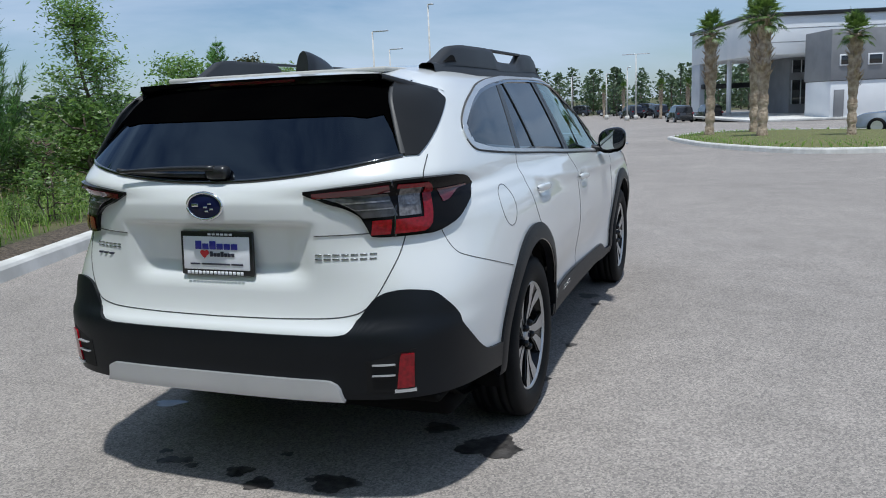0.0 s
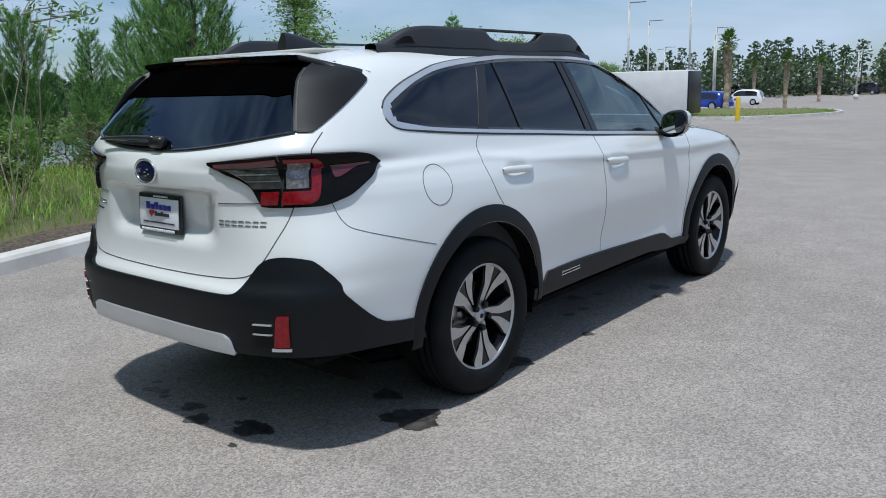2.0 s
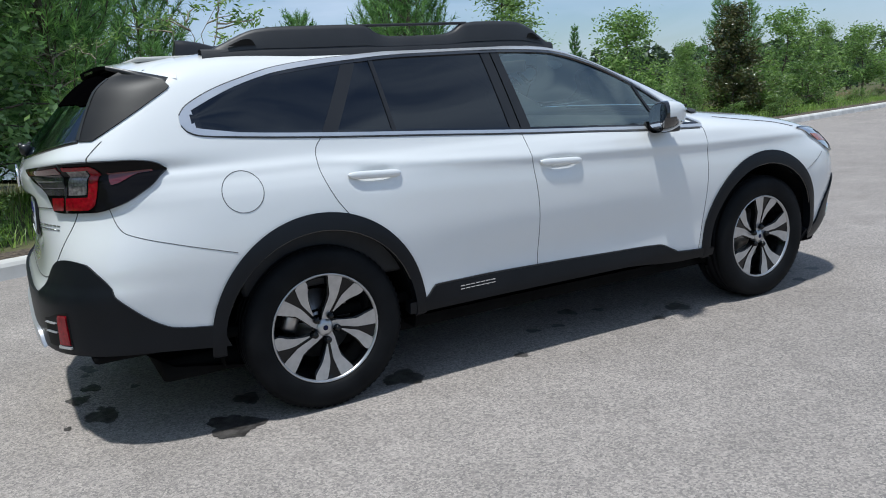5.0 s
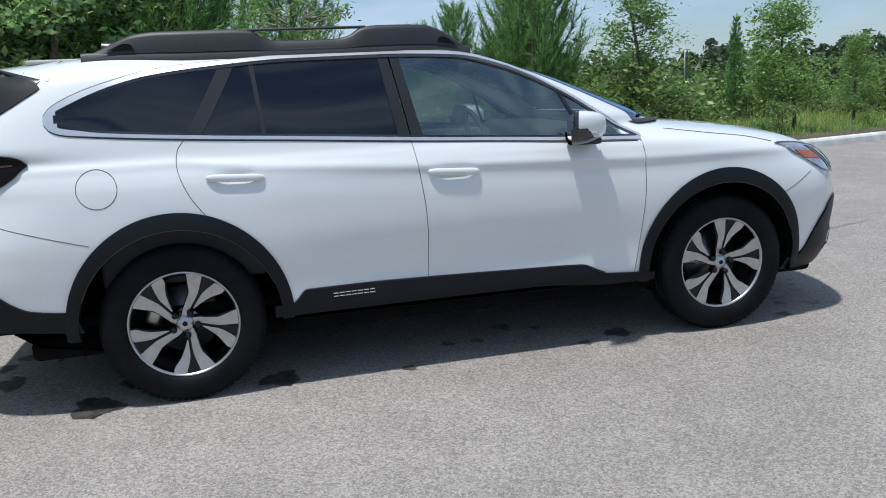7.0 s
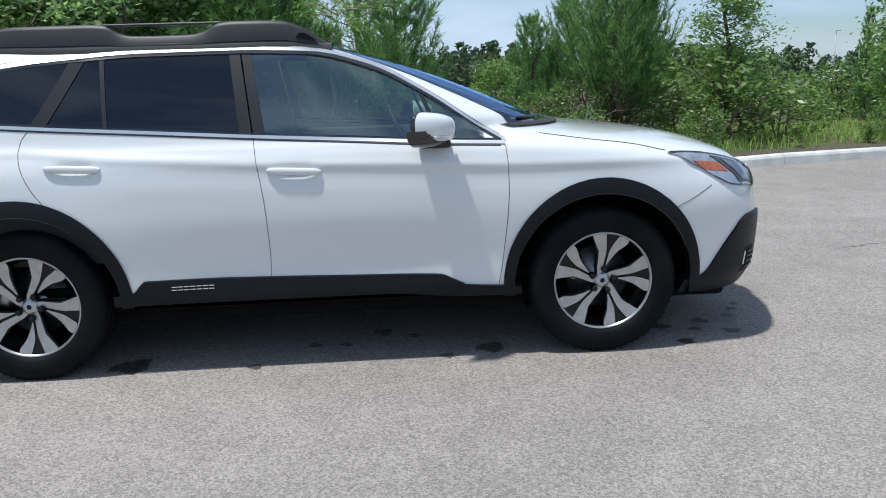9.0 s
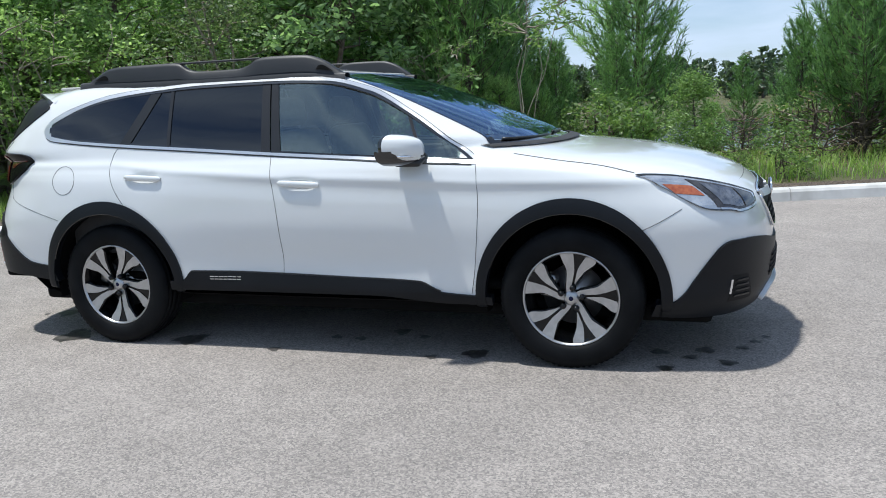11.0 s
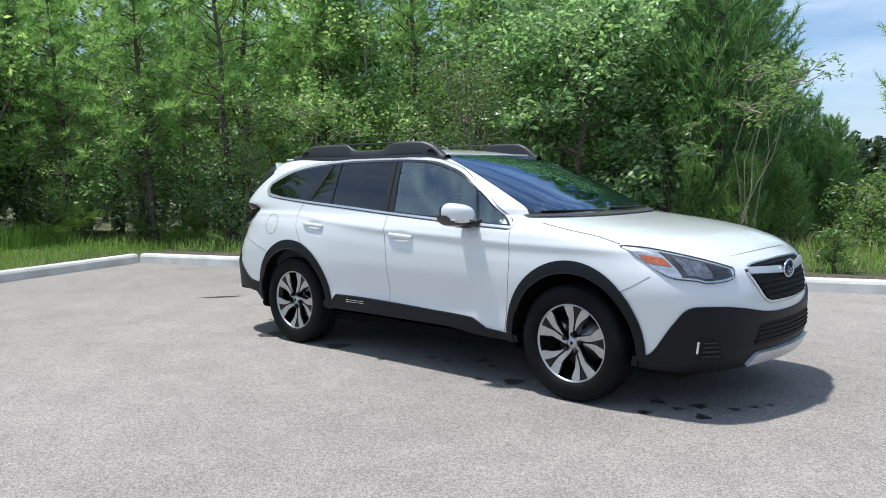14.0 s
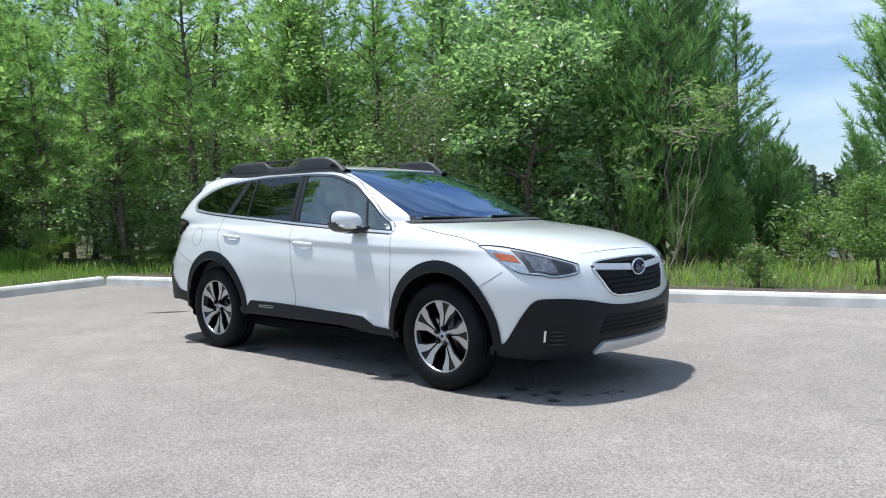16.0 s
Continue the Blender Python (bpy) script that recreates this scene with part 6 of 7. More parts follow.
def make_tuft_pine(seed, h=7.0, start=0.25, reach=1.5, per=60, arms=46, rise=0.0, mat=None, length=0.25, width=0.009, full=False, label="slender pine with round bright needle tufts"):
    """A slender pine whose needles stand in round tufts at the twig ends."""
    rng = np.random.default_rng(seed)
    root = thing("pine_tree", label, "tree", "trees behind the kerb")
    wood, green = Geo(), Geo()
    trunk = crooked(rng, (0, 0, -0.3), (rng.normal() * 0.2, rng.normal() * 0.2, h), 9, 0.006)
    tube(wood, trunk, np.linspace(0.012 * h + 0.02, 0.014, 9), 8)
    cc, dd = [], []
    for i in range(arms):
        k = start + (0.98 - start) * (i + rng.uniform()) / arms
        s0 = np.array([np.interp(k * h, trunk[:, 2], trunk[:, j]) for j in range(3)])
        a = i * 2.4 + rng.uniform(-0.4, 0.4)
        ln = 0.12 + reach * (1 - (k - start) / (1 - start)) ** 0.75 * rng.uniform(0.45, 1.15)
        d = np.array((math.cos(a), math.sin(a), rng.uniform(0.0, 0.5) + 0.5 * k + rise))
        e = s0 + d / np.linalg.norm(d) * ln
        br = crooked(rng, s0, e, 6, 0.05)
        tube(wood, br, np.linspace(0.012 + 0.007 * ln, 0.006, 6), 4, False)
        spots = [br[5], br[4] + rng.normal(size=3) * 0.16, br[3] + rng.normal(size=3) * 0.2, br[5] + rng.normal(size=3) * 0.22]
        if full:
            spots += [br[k] + rng.normal(size=3) * 0.06 for k in (1, 2, 2, 3, 4)]
        for q in spots:
            cc.append(q)
            dd.append(np.array((0.45 * d[0], 0.45 * d[1], 0.6 + rise)))
    cc.append(trunk[-1])
    dd.append(np.array((0, 0, 1.0)))
    needles(green, rng, np.array(cc), np.array(dd), length, per, width)
    part("trunk", wood, BARK, root, "grey-brown trunk and limbs")
    part("crown", green, mat or NEEDLE_LIGHT, root, "round tufts of long needles", smooth=False)
    return root


def make_palmetto(seed, h=0.9):
    """Low fan leaves on thin stalks."""
    rng = np.random.default_rng(seed)
    root = thing("palmetto", "low saw palmetto with fan-shaped leaves", "shrub", "palmettos in the wood")
    g = Geo()
    for i in range(16):
        a, up = i * 2.4 + rng.uniform(-0.3, 0.3), rng.uniform(0.5, 1.4)
        stem = np.array((math.cos(a) * math.cos(up), math.sin(a) * math.cos(up), math.sin(up)))
        tip = stem * h * rng.uniform(0.6, 1.1)
        tube(g, np.array([(0, 0, -0.05), tip]), 0.008, 4, False)
        side = np.array((-math.sin(a), math.cos(a), 0))
        nrm = np.cross(stem, side)
        for t in np.linspace(-1.5, 1.5, 19):
            d = stem * math.cos(t) + side * math.sin(t)
            ln = 0.42 * rng.uniform(0.85, 1.1)
            m, e = tip + d * ln * 0.5, tip + d * ln + np.array((0, 0, -0.06))
            v = np.cross(d, nrm) * 0.014
            g.add([tip, m + v, e, m - v], [np.array([(0, 1, 2, 3)])])
    part("crown", g, LEAF_PALM, root, "green fan leaves", smooth=False)
    return root


def make_broadleaf(seed, h=6.0, r=1.8, low=0.2, leaf=0.085, count=9000, mat=None, bark=None, name="leafy_tree", label="dense green leafy tree in the wood", clump=0.42, limbs=26, stems=1, flat=0.5, cone=0.0, narrow=0.45, thin=1.0):
    rng = np.random.default_rng(seed)
    root = thing(name, label, "tree", "trees behind the kerb")
    wood, green = Geo(), Geo()
    ends = []
    for sidx in range(stems):
        lean = rng.normal(size=2) * (0.03 if stems == 1 else 0.16) * h
        top = np.array((lean[0], lean[1], h * rng.uniform(0.85, 0.96)))
        trunk = crooked(rng, (rng.normal() * 0.05 * (stems > 1), rng.normal() * 0.05 * (stems > 1), -0.3), top, 8, 0.02)
        tube(wood, trunk, np.linspace(0.014 * h / stems ** 0.5 + 0.01, 0.01, 8) * thin, 7)
        for i in range(limbs // stems):
            k = rng.uniform(low, 0.97)
            s0 = np.array([np.interp(k * top[2], trunk[:, 2], trunk[:, j]) for j in range(3)])
            a = rng.uniform(0, 2 * np.pi)
            shape = (1 - cone) * math.sin(math.pi * min(1, 0.22 + 0.78 * (k - low) / (1 - low) * 0.92)) ** 0.6 + cone * (1 - k) ** 0.8
            ln = r * shape * rng.uniform(0.45, 1.1) + 0.08
            e = s0 + np.array((math.cos(a) * ln, math.sin(a) * ln, ln * rng.uniform(0.05, 0.6)))
            br = crooked(rng, s0, e, 5, 0.06)
            tube(wood, br, np.linspace(0.008 + 0.008 * ln, 0.004, 5), 4, False)
            ends += [br[2], br[3], br[4], e + rng.normal(size=3) * 0.2 * clump]
    ends = np.array(ends)
    per = max(1, count // len(ends))
    c = np.repeat(ends, per, 0) + rng.normal(size=(len(ends) * per, 3)) * clump * np.array((1, 1, 0.7)) * rng.uniform(0.3, 1.0, (len(ends) * per, 1))
    c = c[c[:, 2] > 0.05]
    leaves(green, rng, c, leaf, flat, narrow)
    part("trunk", wood, bark or BARK, root, "thin branching stems")
    part("crown", green, mat or LEAF, root, "loose leafy crown", smooth=False)
    return root


def make_palm(seed, h=4.5):
    rng = np.random.default_rng(seed)
    root = thing("palm_tree", "cabbage palm with rough brown trunk on a grass island", "palm", "palms in the lot")
    g = Geo()
    z = np.linspace(-0.2, h, 40)
    rad = 0.175 + 0.05 * (z / h > 0.5) + 0.02 * np.sin(z * 11) + 0.012 * np.sin(z * 23)
    tube(g, np.stack([0.03 * np.sin(z), 0.02 * z * 0.3, z], -1), rad, 12)
    for i in range(90):
        zz = h * (0.5 + 0.5 * rng.uniform())
        a = i * 2.4
        r0 = 0.20
        p = np.array((math.cos(a) * r0, math.sin(a) * r0 + 0.006 * zz, zz))
        o = np.array((math.cos(a) * 0.16, math.sin(a) * 0.16, 0.22))
        w = np.array((-math.sin(a), math.cos(a), 0)) * 0.05
        g.add([p - w, p + w, p + o + w * 0.6, p + o - w * 0.6], [np.array([(0, 1, 2, 3)])])
    part("trunk", g, PALMBARK, root, "rough booted trunk")
    g = Geo()
    for i in range(34):
        a = i * 2.4 + rng.uniform(-0.2, 0.2)
        up = 1.45 - 1.95 * (i / 34)
        stem = np.array((math.cos(a) * math.cos(up), math.sin(a) * math.cos(up), math.sin(up)))
        base = np.array((0, 0.006 * h, h))
        tip = base + stem * rng.uniform(0.4, 0.65) * np.array((0.7, 0.7, 1))
        tube(g, np.array([base, tip]), 0.015, 4, False)
        side = np.array((-math.sin(a), math.cos(a), 0))
        nrm = np.cross(stem, side)
        for t in np.linspace(-1.25, 1.25, 19):
            d = stem * math.cos(t) + side * math.sin(t)
            ln = 0.62 * (1 - 0.25 * abs(t)) * rng.uniform(0.8, 1.15)
            m = tip + d * ln * 0.55 * np.array((0.75, 0.75, 1))
            e = tip + d * ln * np.array((0.7, 0.7, 1)) + np.array((0, 0, -0.22 * ln))
            w = np.cross(d, nrm) * 0.022
            g.add([tip, m + w, e, m - w], [np.array([(0, 1, 2, 3)])])
    part("crown", g, LEAF_PALM, root, "fan-shaped green fronds", smooth=False)
    return root


def grass_stuff(name, label, rng, pts, height, mat, width=0.008, lean=0.35):
    n = len(pts)
    h = height * rng.uniform(0.5, 1.25, (n, 1))
    a = rng.uniform(0, 2 * np.pi, n)
    d = np.stack([np.cos(a), np.sin(a), 0 * a], -1)
    w = np.stack([-np.sin(a), np.cos(a), 0 * a], -1) * width
    up = np.array((0, 0, 1.0))
    l1 = lean * rng.uniform(0.2, 1.0, (n, 1))
    p = np.stack([pts - w, pts + w, pts + w * 0.7 + up * h * 0.6 + d * h * l1 * 0.35, pts - w * 0.7 + up * h * 0.6 + d * h * l1 * 0.35, pts + up * h + d * h * l1], 1)
    g = Geo()
    i = np.arange(n)[:, None] * 5
    g.add(p, [i + np.array([[0, 1, 2, 3]]), i + np.array([[3, 2, 4]])])
    tagged(part(name, g, mat, smooth=False), label, "grass", kind="stuff")


def ground_z(x, y):
    """Height of the verge or lot under a place."""
    px, py = np.asarray(x, float) - ORIGIN.x, np.asarray(y, float)
    u = px * U_DIR.x + py * U_DIR.y
    v = px * V_DIR.x + py * V_DIR.y
    d = np.where(v < -0.1, -v, np.where(u < U_END - 0.1, np.minimum(U_END - u, 3), 0))
    return np.where(d > 0, verge_z(d), 0.0) + fall(py)


def stand(src, x, y, s=1.0, turn=0.0, first=[]):
    """A copy of a tree, set on the ground."""
    m = pose(x, y, float(ground_z(x, y)) - 0.02, 0, 0, turn) @ Matrix.Scale(s, 4)
    if src.name not in first:
        first.append(src.name)
        src.matrix_world = m
        return src
    k = src.matrix_world.to_scale()[0]
    return copy_thing(src, m @ Matrix.Scale(1 / k, 4)) if abs(k - 1) > 1e-6 else copy_thing(src, m)


def build_plants():
    rng = np.random.default_rng(5)
    pines = [make_pine(11, 8.6, 1.9, 0.28, mat=NEEDLE_LIGHT), make_pine(12, 7.2, 1.9, 0.12), make_pine(13, 9.6, 1.8, 0.40, mat=NEEDLE_LIGHT), make_pine(14, 5.0, 1.45, 0.05, 6, 0.27, 100, 0.17, 0.006, 0.9)]
    tufted = [make_tuft_pine(61, 6.2, 0.25, 1.7, 60, width=0.007), make_tuft_pine(62, 5.4, 0.22, 1.4, 60, width=0.007), make_tuft_pine(63, 7.2, 0.3, 1.9, 60, width=0.006)]
    thick = make_pine(65, 5.7, 1.35, 0.05, 6, 0.27, 66, 0.20, 0.008, 1.25, taper=0.5, label="bushy dark pine with upright brush-like shoots")
    young = make_pine(66, 1.8, 0.55, 0.04, 6, 0.13, 190, 0.11, 0.0035, 1.2, NEEDLE_LIGHT, 0.6, "young light green pine on the bank")
    bushy = make_pine(67, 4.4, 1.15, 0.06, 6, 0.24, 95, 0.17, 0.007, 1.6, taper=0.5, label="bushy dark pine with upright brush-like shoots")
    palmetto = make_palmetto(64)
    slim = make_pine(21, 4.5, 0.55, 0.06, 5, 0.26, 110, 0.15, 0.006, 1.7, label="slim young pine with upright tips")
    broad = [make_broadleaf(31, 6.5, 2.0, 0.15, 0.074, 9000, limbs=40, clump=0.36), make_broadleaf(32, 7.5, 2.2, 0.2, 0.074, 9500, limbs=44, clump=0.36), make_broadleaf(33, 5.5, 1.7, 0.12, 0.070, 7500, LEAF_LIGHT, limbs=34, clump=0.34), make_broadleaf(34, 5.6, 1.9, 0.06, 0.074, 12000, LEAF, limbs=70, clump=0.27)]
    under = [make_broadleaf(41, 3.2, 1.0, 0.15, 0.062, 4000, LEAF, stems=3, name="understory_tree", label="thin-stemmed green understory tree"),
             make_broadleaf(42, 3.8, 0.9, 0.3, 0.062, 3000, LEAF_LIGHT, BARK_PALE, stems=3, name="understory_tree", label="pale-stemmed understory tree with light leaves", limbs=18)]
    stems = make_broadleaf(52, 3.1, 0.5, 0.66, 0.045, 1000, LEAF_YOUNG, BARK_PALE, "sapling_tree", "tall sparse sapling with bare forked stems", 0.11, 20, 5, narrow=0.3, thin=0.3)
    willow = make_broadleaf(53, 3.5, 0.85, 0.2, 0.035, 9000, LEAF_GREY, BARK_PALE, "shrub_tree", "grey-green small-leaved shrub tree", 0.3, 40, 3)
    feather = make_broadleaf(54, 4.2, 1.0, 0.15, 0.05, 9000, LEAF_YOUNG, BARK, "cypress_tree", "feathery light green young cypress", 0.22, 70, 1, cone=0.8, narrow=0.3)
    light = make_broadleaf(55, 4.2, 1.25, 0.22, 0.065, 6500, LEAF_YOUNG, BARK, "young_tree", "light green young tree", 0.3, 46, 1, cone=0.45)
    dense = make_broadleaf(56, 4.4, 1.15, 0.05, 0.075, 10000, LEAF_BRONZE, BARK, "magnolia_tree", "dense dark magnolia with bronze leaf backs", 0.25, 80, 1, cone=0.8)
    pole = make_broadleaf(59, 7.4, 0.9, 0.34, 0.062, 3000, LEAF_LIGHT, BARK_PALE, "pole_tree", "tall thin pale-stemmed tree at the wood's edge", 0.26, 40, 1, thin=0.6)
    brush = make_broadleaf(60, 0.9, 0.8, 0.02, 0.03, 260, STRAW, BARK, "dead_brush", "tangle of dry brown twigs on the bank", 0.2, 46, 4)
    bush = make_broadleaf(57, 0.75, 0.45, 0.05, 0.042, 1300, LEAF_SHRUB, BARK, "shrub", "low light green shrub behind the kerb", 0.14, 14, 3)
    bush2 = make_broadleaf(58, 0.9, 0.55, 0.05, 0.042, 1300, LEAF_SHRUB, BARK, "shrub", "low bushy green shrub behind the kerb", 0.16, 14, 3)
    # single trees that can be told apart
    for src, x, y, s in ((feather, -8.54, 5.91, 0.90), (light, -8.9, 6.4, 0.42), (bushy, -9.9, 4.55, 1.0), (bushy, -11.3, 4.9, 0.85), (bushy, -19.3, 5.7, 0.92), (bushy, -19.6, 4.7, 0.80), (thick, -15.4, 0.58, 1.05), (pines[0], -20.0, -0.5, 1.15), (thick, -12.6, 0.35, 0.46), (thick, -12.3, -0.9, 0.44), (bush2, -10.2, 0.1, 1.2), (bush2, -11.0, 0.7, 1.3), (bush, -8.8, 0.6, 1.0), (light, -7.1, 2.05, 0.38), (light, -9.5, 9.95, 0.68), (dense, -11.6, 15.2, 0.70), (feather, -10.6, 12.4, 0.55),
                         (light, -12.9, 18.9, 0.80), (feather, -14.0, 22.3, 0.78), (light, -15.6, 26.8, 0.74), (feather, -17.3, 31.5, 0.74), (light, -19.2, 37.0, 0.76), (light, -21.5, 43.5, 0.8), (feather, -24.0, 50.0, 0.8),
                         (slim, -13.4, 11.3, 0.58), (pines[3], -15.0, 18.7, 0.78), (pines[3], -22.6, 28.6, 1.0), (pines[3], -10.5, 2.75, 0.36),
                         (stems, -6.11, -0.51, 1.0), (willow, -4.85, -3.9, 0.95), (broad[3], -6.1, -3.1, 0.82), (broad[3], -7.3, -4.0, 0.96), (broad[1], -9.4, -5.2, 0.9), (broad[2], -4.9, -8.2, 0.85), (broad[0], -11.5, -6.4, 1.1), (pines[2], -9.0, -8.0, 0.72), (pines[2], -7.0, -10.6, 1.0), (pines[1], -5.0, -13.0, 0.8),
                         (pines[1], -21.3, -5.8, 1.15), (pines[0], -19.6, -6.8, 1.0), (pines[1], -22.5, -7.8, 1.2), (pines[0], -18.2, -5.4, 0.85), (pines[1], -20.4, -4.0, 0.5), (pines[1], -20.0, -3.2, 0.42), (thick, -16.6, 7.1, 0.62), (thick, -17.6, 6.6, 0.60),
                         (stems, -7.0, -1.7, 0.72), (pines[0], -13.0, -8.0, 0.8), (pines[2], -11.5, -7.0, 0.75), (pines[0], -11.0, -9.0, 0.8), (broad[0], -10.2, -6.8, 0.95), (pines[1], -15.5, -7.5, 0.9), (pines[1], -17.0, -4.8, 0.75)):
        stand(src, x, y, s, rng.uniform(0, 360))
    # the wood behind the lot: rows that thin out towards +y
    for u in np.arange(-27, -3.5, 1.8):
        for d in (2.4, 4.4, 7.2):
            if (u > -12 and d < 4) or (u > -15 and d < 6):
                continue
            if u > -6.0 and (d > 6 or d < 4):
                continue
            uu, dd_ = u + rng.uniform(-0.6, 0.6), d + rng.uniform(-0.8, 0.8)
            p = ORIGIN + float(uu) * U_DIR - float(dd_) * V_DIR
            pick = rng.uniform()
            if d < 3:
                src, s = under[int(pick * 2) % 2], rng.uniform(0.8, 1.3)
            elif pick < 0.55:
                src, s = pines[rng.integers(0, 3)], rng.uniform(0.66, 0.86)
            elif pick < 0.82:
                src, s = broad[rng.integers(0, 3)], rng.uniform(0.8, 1.1)
            else:
                src, s = under[rng.integers(0, 2)], rng.uniform(1.1, 1.6)
            stand(src, p.x, p.y, s, rng.uniform(0, 360))
    for u, d, k, s in ((-14.6, 2.4, 0, 0.95), (-13.2, 3.8, 2, 1.0), (-12.6, 2.0, 1, 0.95), (-11.4, 2.6, 0, 1.0), (-10.4, 2.0, 1, 0.95), (-9.6, 3.4, 2, 0.95), (-8.8, 2.2, 0, 0.95), (-7.8, 3.6, 2, 0.95),
                       (-7.0, 3.2, 1, 0.95), (-5.9, 4.4, 0, 0.95), (-15.8, 4.0, 1, 1.1), (-17.5, 2.8, 0, 1.0), (-5.2, 5.4, 2, 0.8)):
        p = ORIGIN + u * U_DIR - d * V_DIR
        stand(tufted[k], p.x, p.y, s, rng.uniform(0, 360))
    for u, d, k in ((-7.0, 9.6, 1.02), (-9.0, 10.2, 1.0), (-11.2, 9.4, 1.05), (-13.4, 10.0, 1.02), (-15.6, 9.6, 1.02), (-5.0, 10.0, 1.0), (-18.0, 9.8, 1.02)):
        p = ORIGIN + u * U_DIR - d * V_DIR
        stand(tufted[2], p.x, p.y, k, rng.uniform(0, 360))
    for u, d, k in ((-0.3, 4.55, 1.02), (-1.2, 5.4, 1.05), (0.0, 6.2, 1.0), (0.55, 6.6, 0.62), (1.2, 7.3, 0.5), (1.6, 6.7, 0.42), (-2.2, 6.8, 1.1), (-0.9, 8.4, 1.0), (-3.4, 7.6, 1.0)):
        p = ORIGIN + u * U_DIR - d * V_DIR
        stand(thick, p.x, p.y, k, rng.uniform(0, 360))
    for u, d, k in ((0.9, 4.4, 0.75), (0.2, 3.9, 0.85), (-0.6, 3.6, 0.8), (3.1, 6.0, 0.55), (4.6, 6.5, 0.6), (0.6, 5.2, 0.95)):
        p = ORIGIN + u * U_DIR - d * V_DIR
        stand(young, p.x, p.y, k, rng.uniform(0, 360))
    for u in np.arange(-16.0, -6.5, 0.85):
        p = ORIGIN + float(u + rng.uniform(-0.3, 0.3)) * U_DIR - float(rng.uniform(1.5, 2.6)) * V_DIR
        stand(stems, p.x, p.y, rng.uniform(0.6, 1.15), rng.uniform(0, 360))
    for u in np.arange(-16.5, -5.0, 1.15):
        p = ORIGIN + float(u + rng.uniform(-0.4, 0.4)) * U_DIR - float(rng.uniform(1.5, 3.0)) * V_DIR
        stand((under[1], under[0], under[1])[rng.integers(0, 3)], p.x, p.y, rng.uniform(0.45, 0.8), rng.uniform(0, 360))
        p = ORIGIN + float(u + rng.uniform(-0.4, 0.4)) * U_DIR - float(rng.uniform(1.2, 2.6)) * V_DIR
        stand(palmetto, p.x, p.y, rng.uniform(0.5, 0.8), rng.uniform(0, 360))
    for u in np.arange(-17.0, -4.5, 0.95):
        p = ORIGIN + float(u + rng.uniform(-0.4, 0.4)) * U_DIR - float(rng.uniform(1.9, 5.4)) * V_DIR
        stand(pole, p.x, p.y, rng.uniform(0.7, 1.05), rng.uniform(0, 360))
    # behind the short kerb too
    for v in np.arange(-3.0, 8.0, 1.6):
        for d in (5.2, 7.6, 10.4):
            p = ORIGIN + float(U_END - d + rng.uniform(-0.7, 0.7)) * U_DIR + float(v + rng.uniform(-0.7, 0.7)) * V_DIR
            src = (broad[:2] + pines[:3] + [pole])[rng.integers(0, 6)] if d > 6 else (pole, under[0], under[1])[rng.integers(0, 3)]
            stand(src, p.x, p.y, rng.uniform(1.0, 1.3), rng.uniform(0, 360))
    for u in np.arange(-9, 30, 0.85):
        d = 0.95 + rng.uniform(-0.1, 0.5)
        if rng.uniform() < 0.5:
            continue
        p = ORIGIN + float(u + rng.uniform(-0.3, 0.3)) * U_DIR - float(d) * V_DIR
        stand((bush, bush2)[rng.integers(0, 2)], p.x, p.y, rng.uniform(0.35, 0.75), rng.uniform(0, 360))
    # rough growth on the bank
    for i in range(42):
        u, d = rng.uniform(6.0, 26), rng.uniform(1.6, 8.5)
        p = ORIGIN + float(u) * U_DIR - float(d) * V_DIR
        stand((bush, bush2, bush2)[rng.integers(0, 3)], p.x, p.y, rng.uniform(0.8, 1.7), rng.uniform(0, 360))
    for u, d, k in ((5.2, 3.6, 1.0), (6.3, 4.2, 1.2), (4.4, 4.4, 0.9), (7.4, 3.2, 0.9), (8.6, 4.0, 1.1), (10.5, 5.0, 1.2)):
        p = ORIGIN + u * U_DIR - d * V_DIR
        stand(brush, p.x, p.y, k, rng.uniform(0, 360))
    # grass
    def scatter(n, u0, u1, d0, d1):
        u, d = rng.uniform(u0, u1, n), rng.uniform(d0, d1, n)
        x, y = ORIGIN.x + u * U_DIR.x - d * V_DIR.x, u * U_DIR.y - d * V_DIR.y
        return np.stack([x, y, ground_z(x, y) - 0.01], -1)
    grass_stuff("tall_grass", "tall green weeds and grass on the verge", rng, scatter(44000, -12, 30, 0.7, 9), 0.2, GRASS, 0.007, 0.9)
    grass_stuff("dry_grass", "straw-coloured tall grass on the bank", rng, scatter(12000, -10, 45, 2.0, 14), 0.34, STRAW, 0.005, 0.8)
    n = 19000
    u, v = U_END - rng.uniform(0.25, 4.5, n), rng.uniform(-1.5, 12, n)
    x, y = ORIGIN.x + u * U_DIR.x + v * V_DIR.x, u * U_DIR.y + v * V_DIR.y
    grass_stuff("lawn_strip", "bright mown lawn strip beyond the kerb", rng, np.stack([x, y, ground_z(x, y) - 0.01], -1), 0.10, LAWNBLADE, 0.006)
    n = 8000
    u, v = U_END - rng.uniform(2.8, 4.5, n), rng.uniform(-1.5, 12, n)
    x, y = ORIGIN.x + u * U_DIR.x + v * V_DIR.x, u * U_DIR.y + v * V_DIR.y
    grass_stuff("tall_grass", "tall grass along the wood's edge", rng, np.stack([x, y, ground_z(x, y) - 0.01], -1), 0.42, LAWNBLADE, 0.007, 0.35)


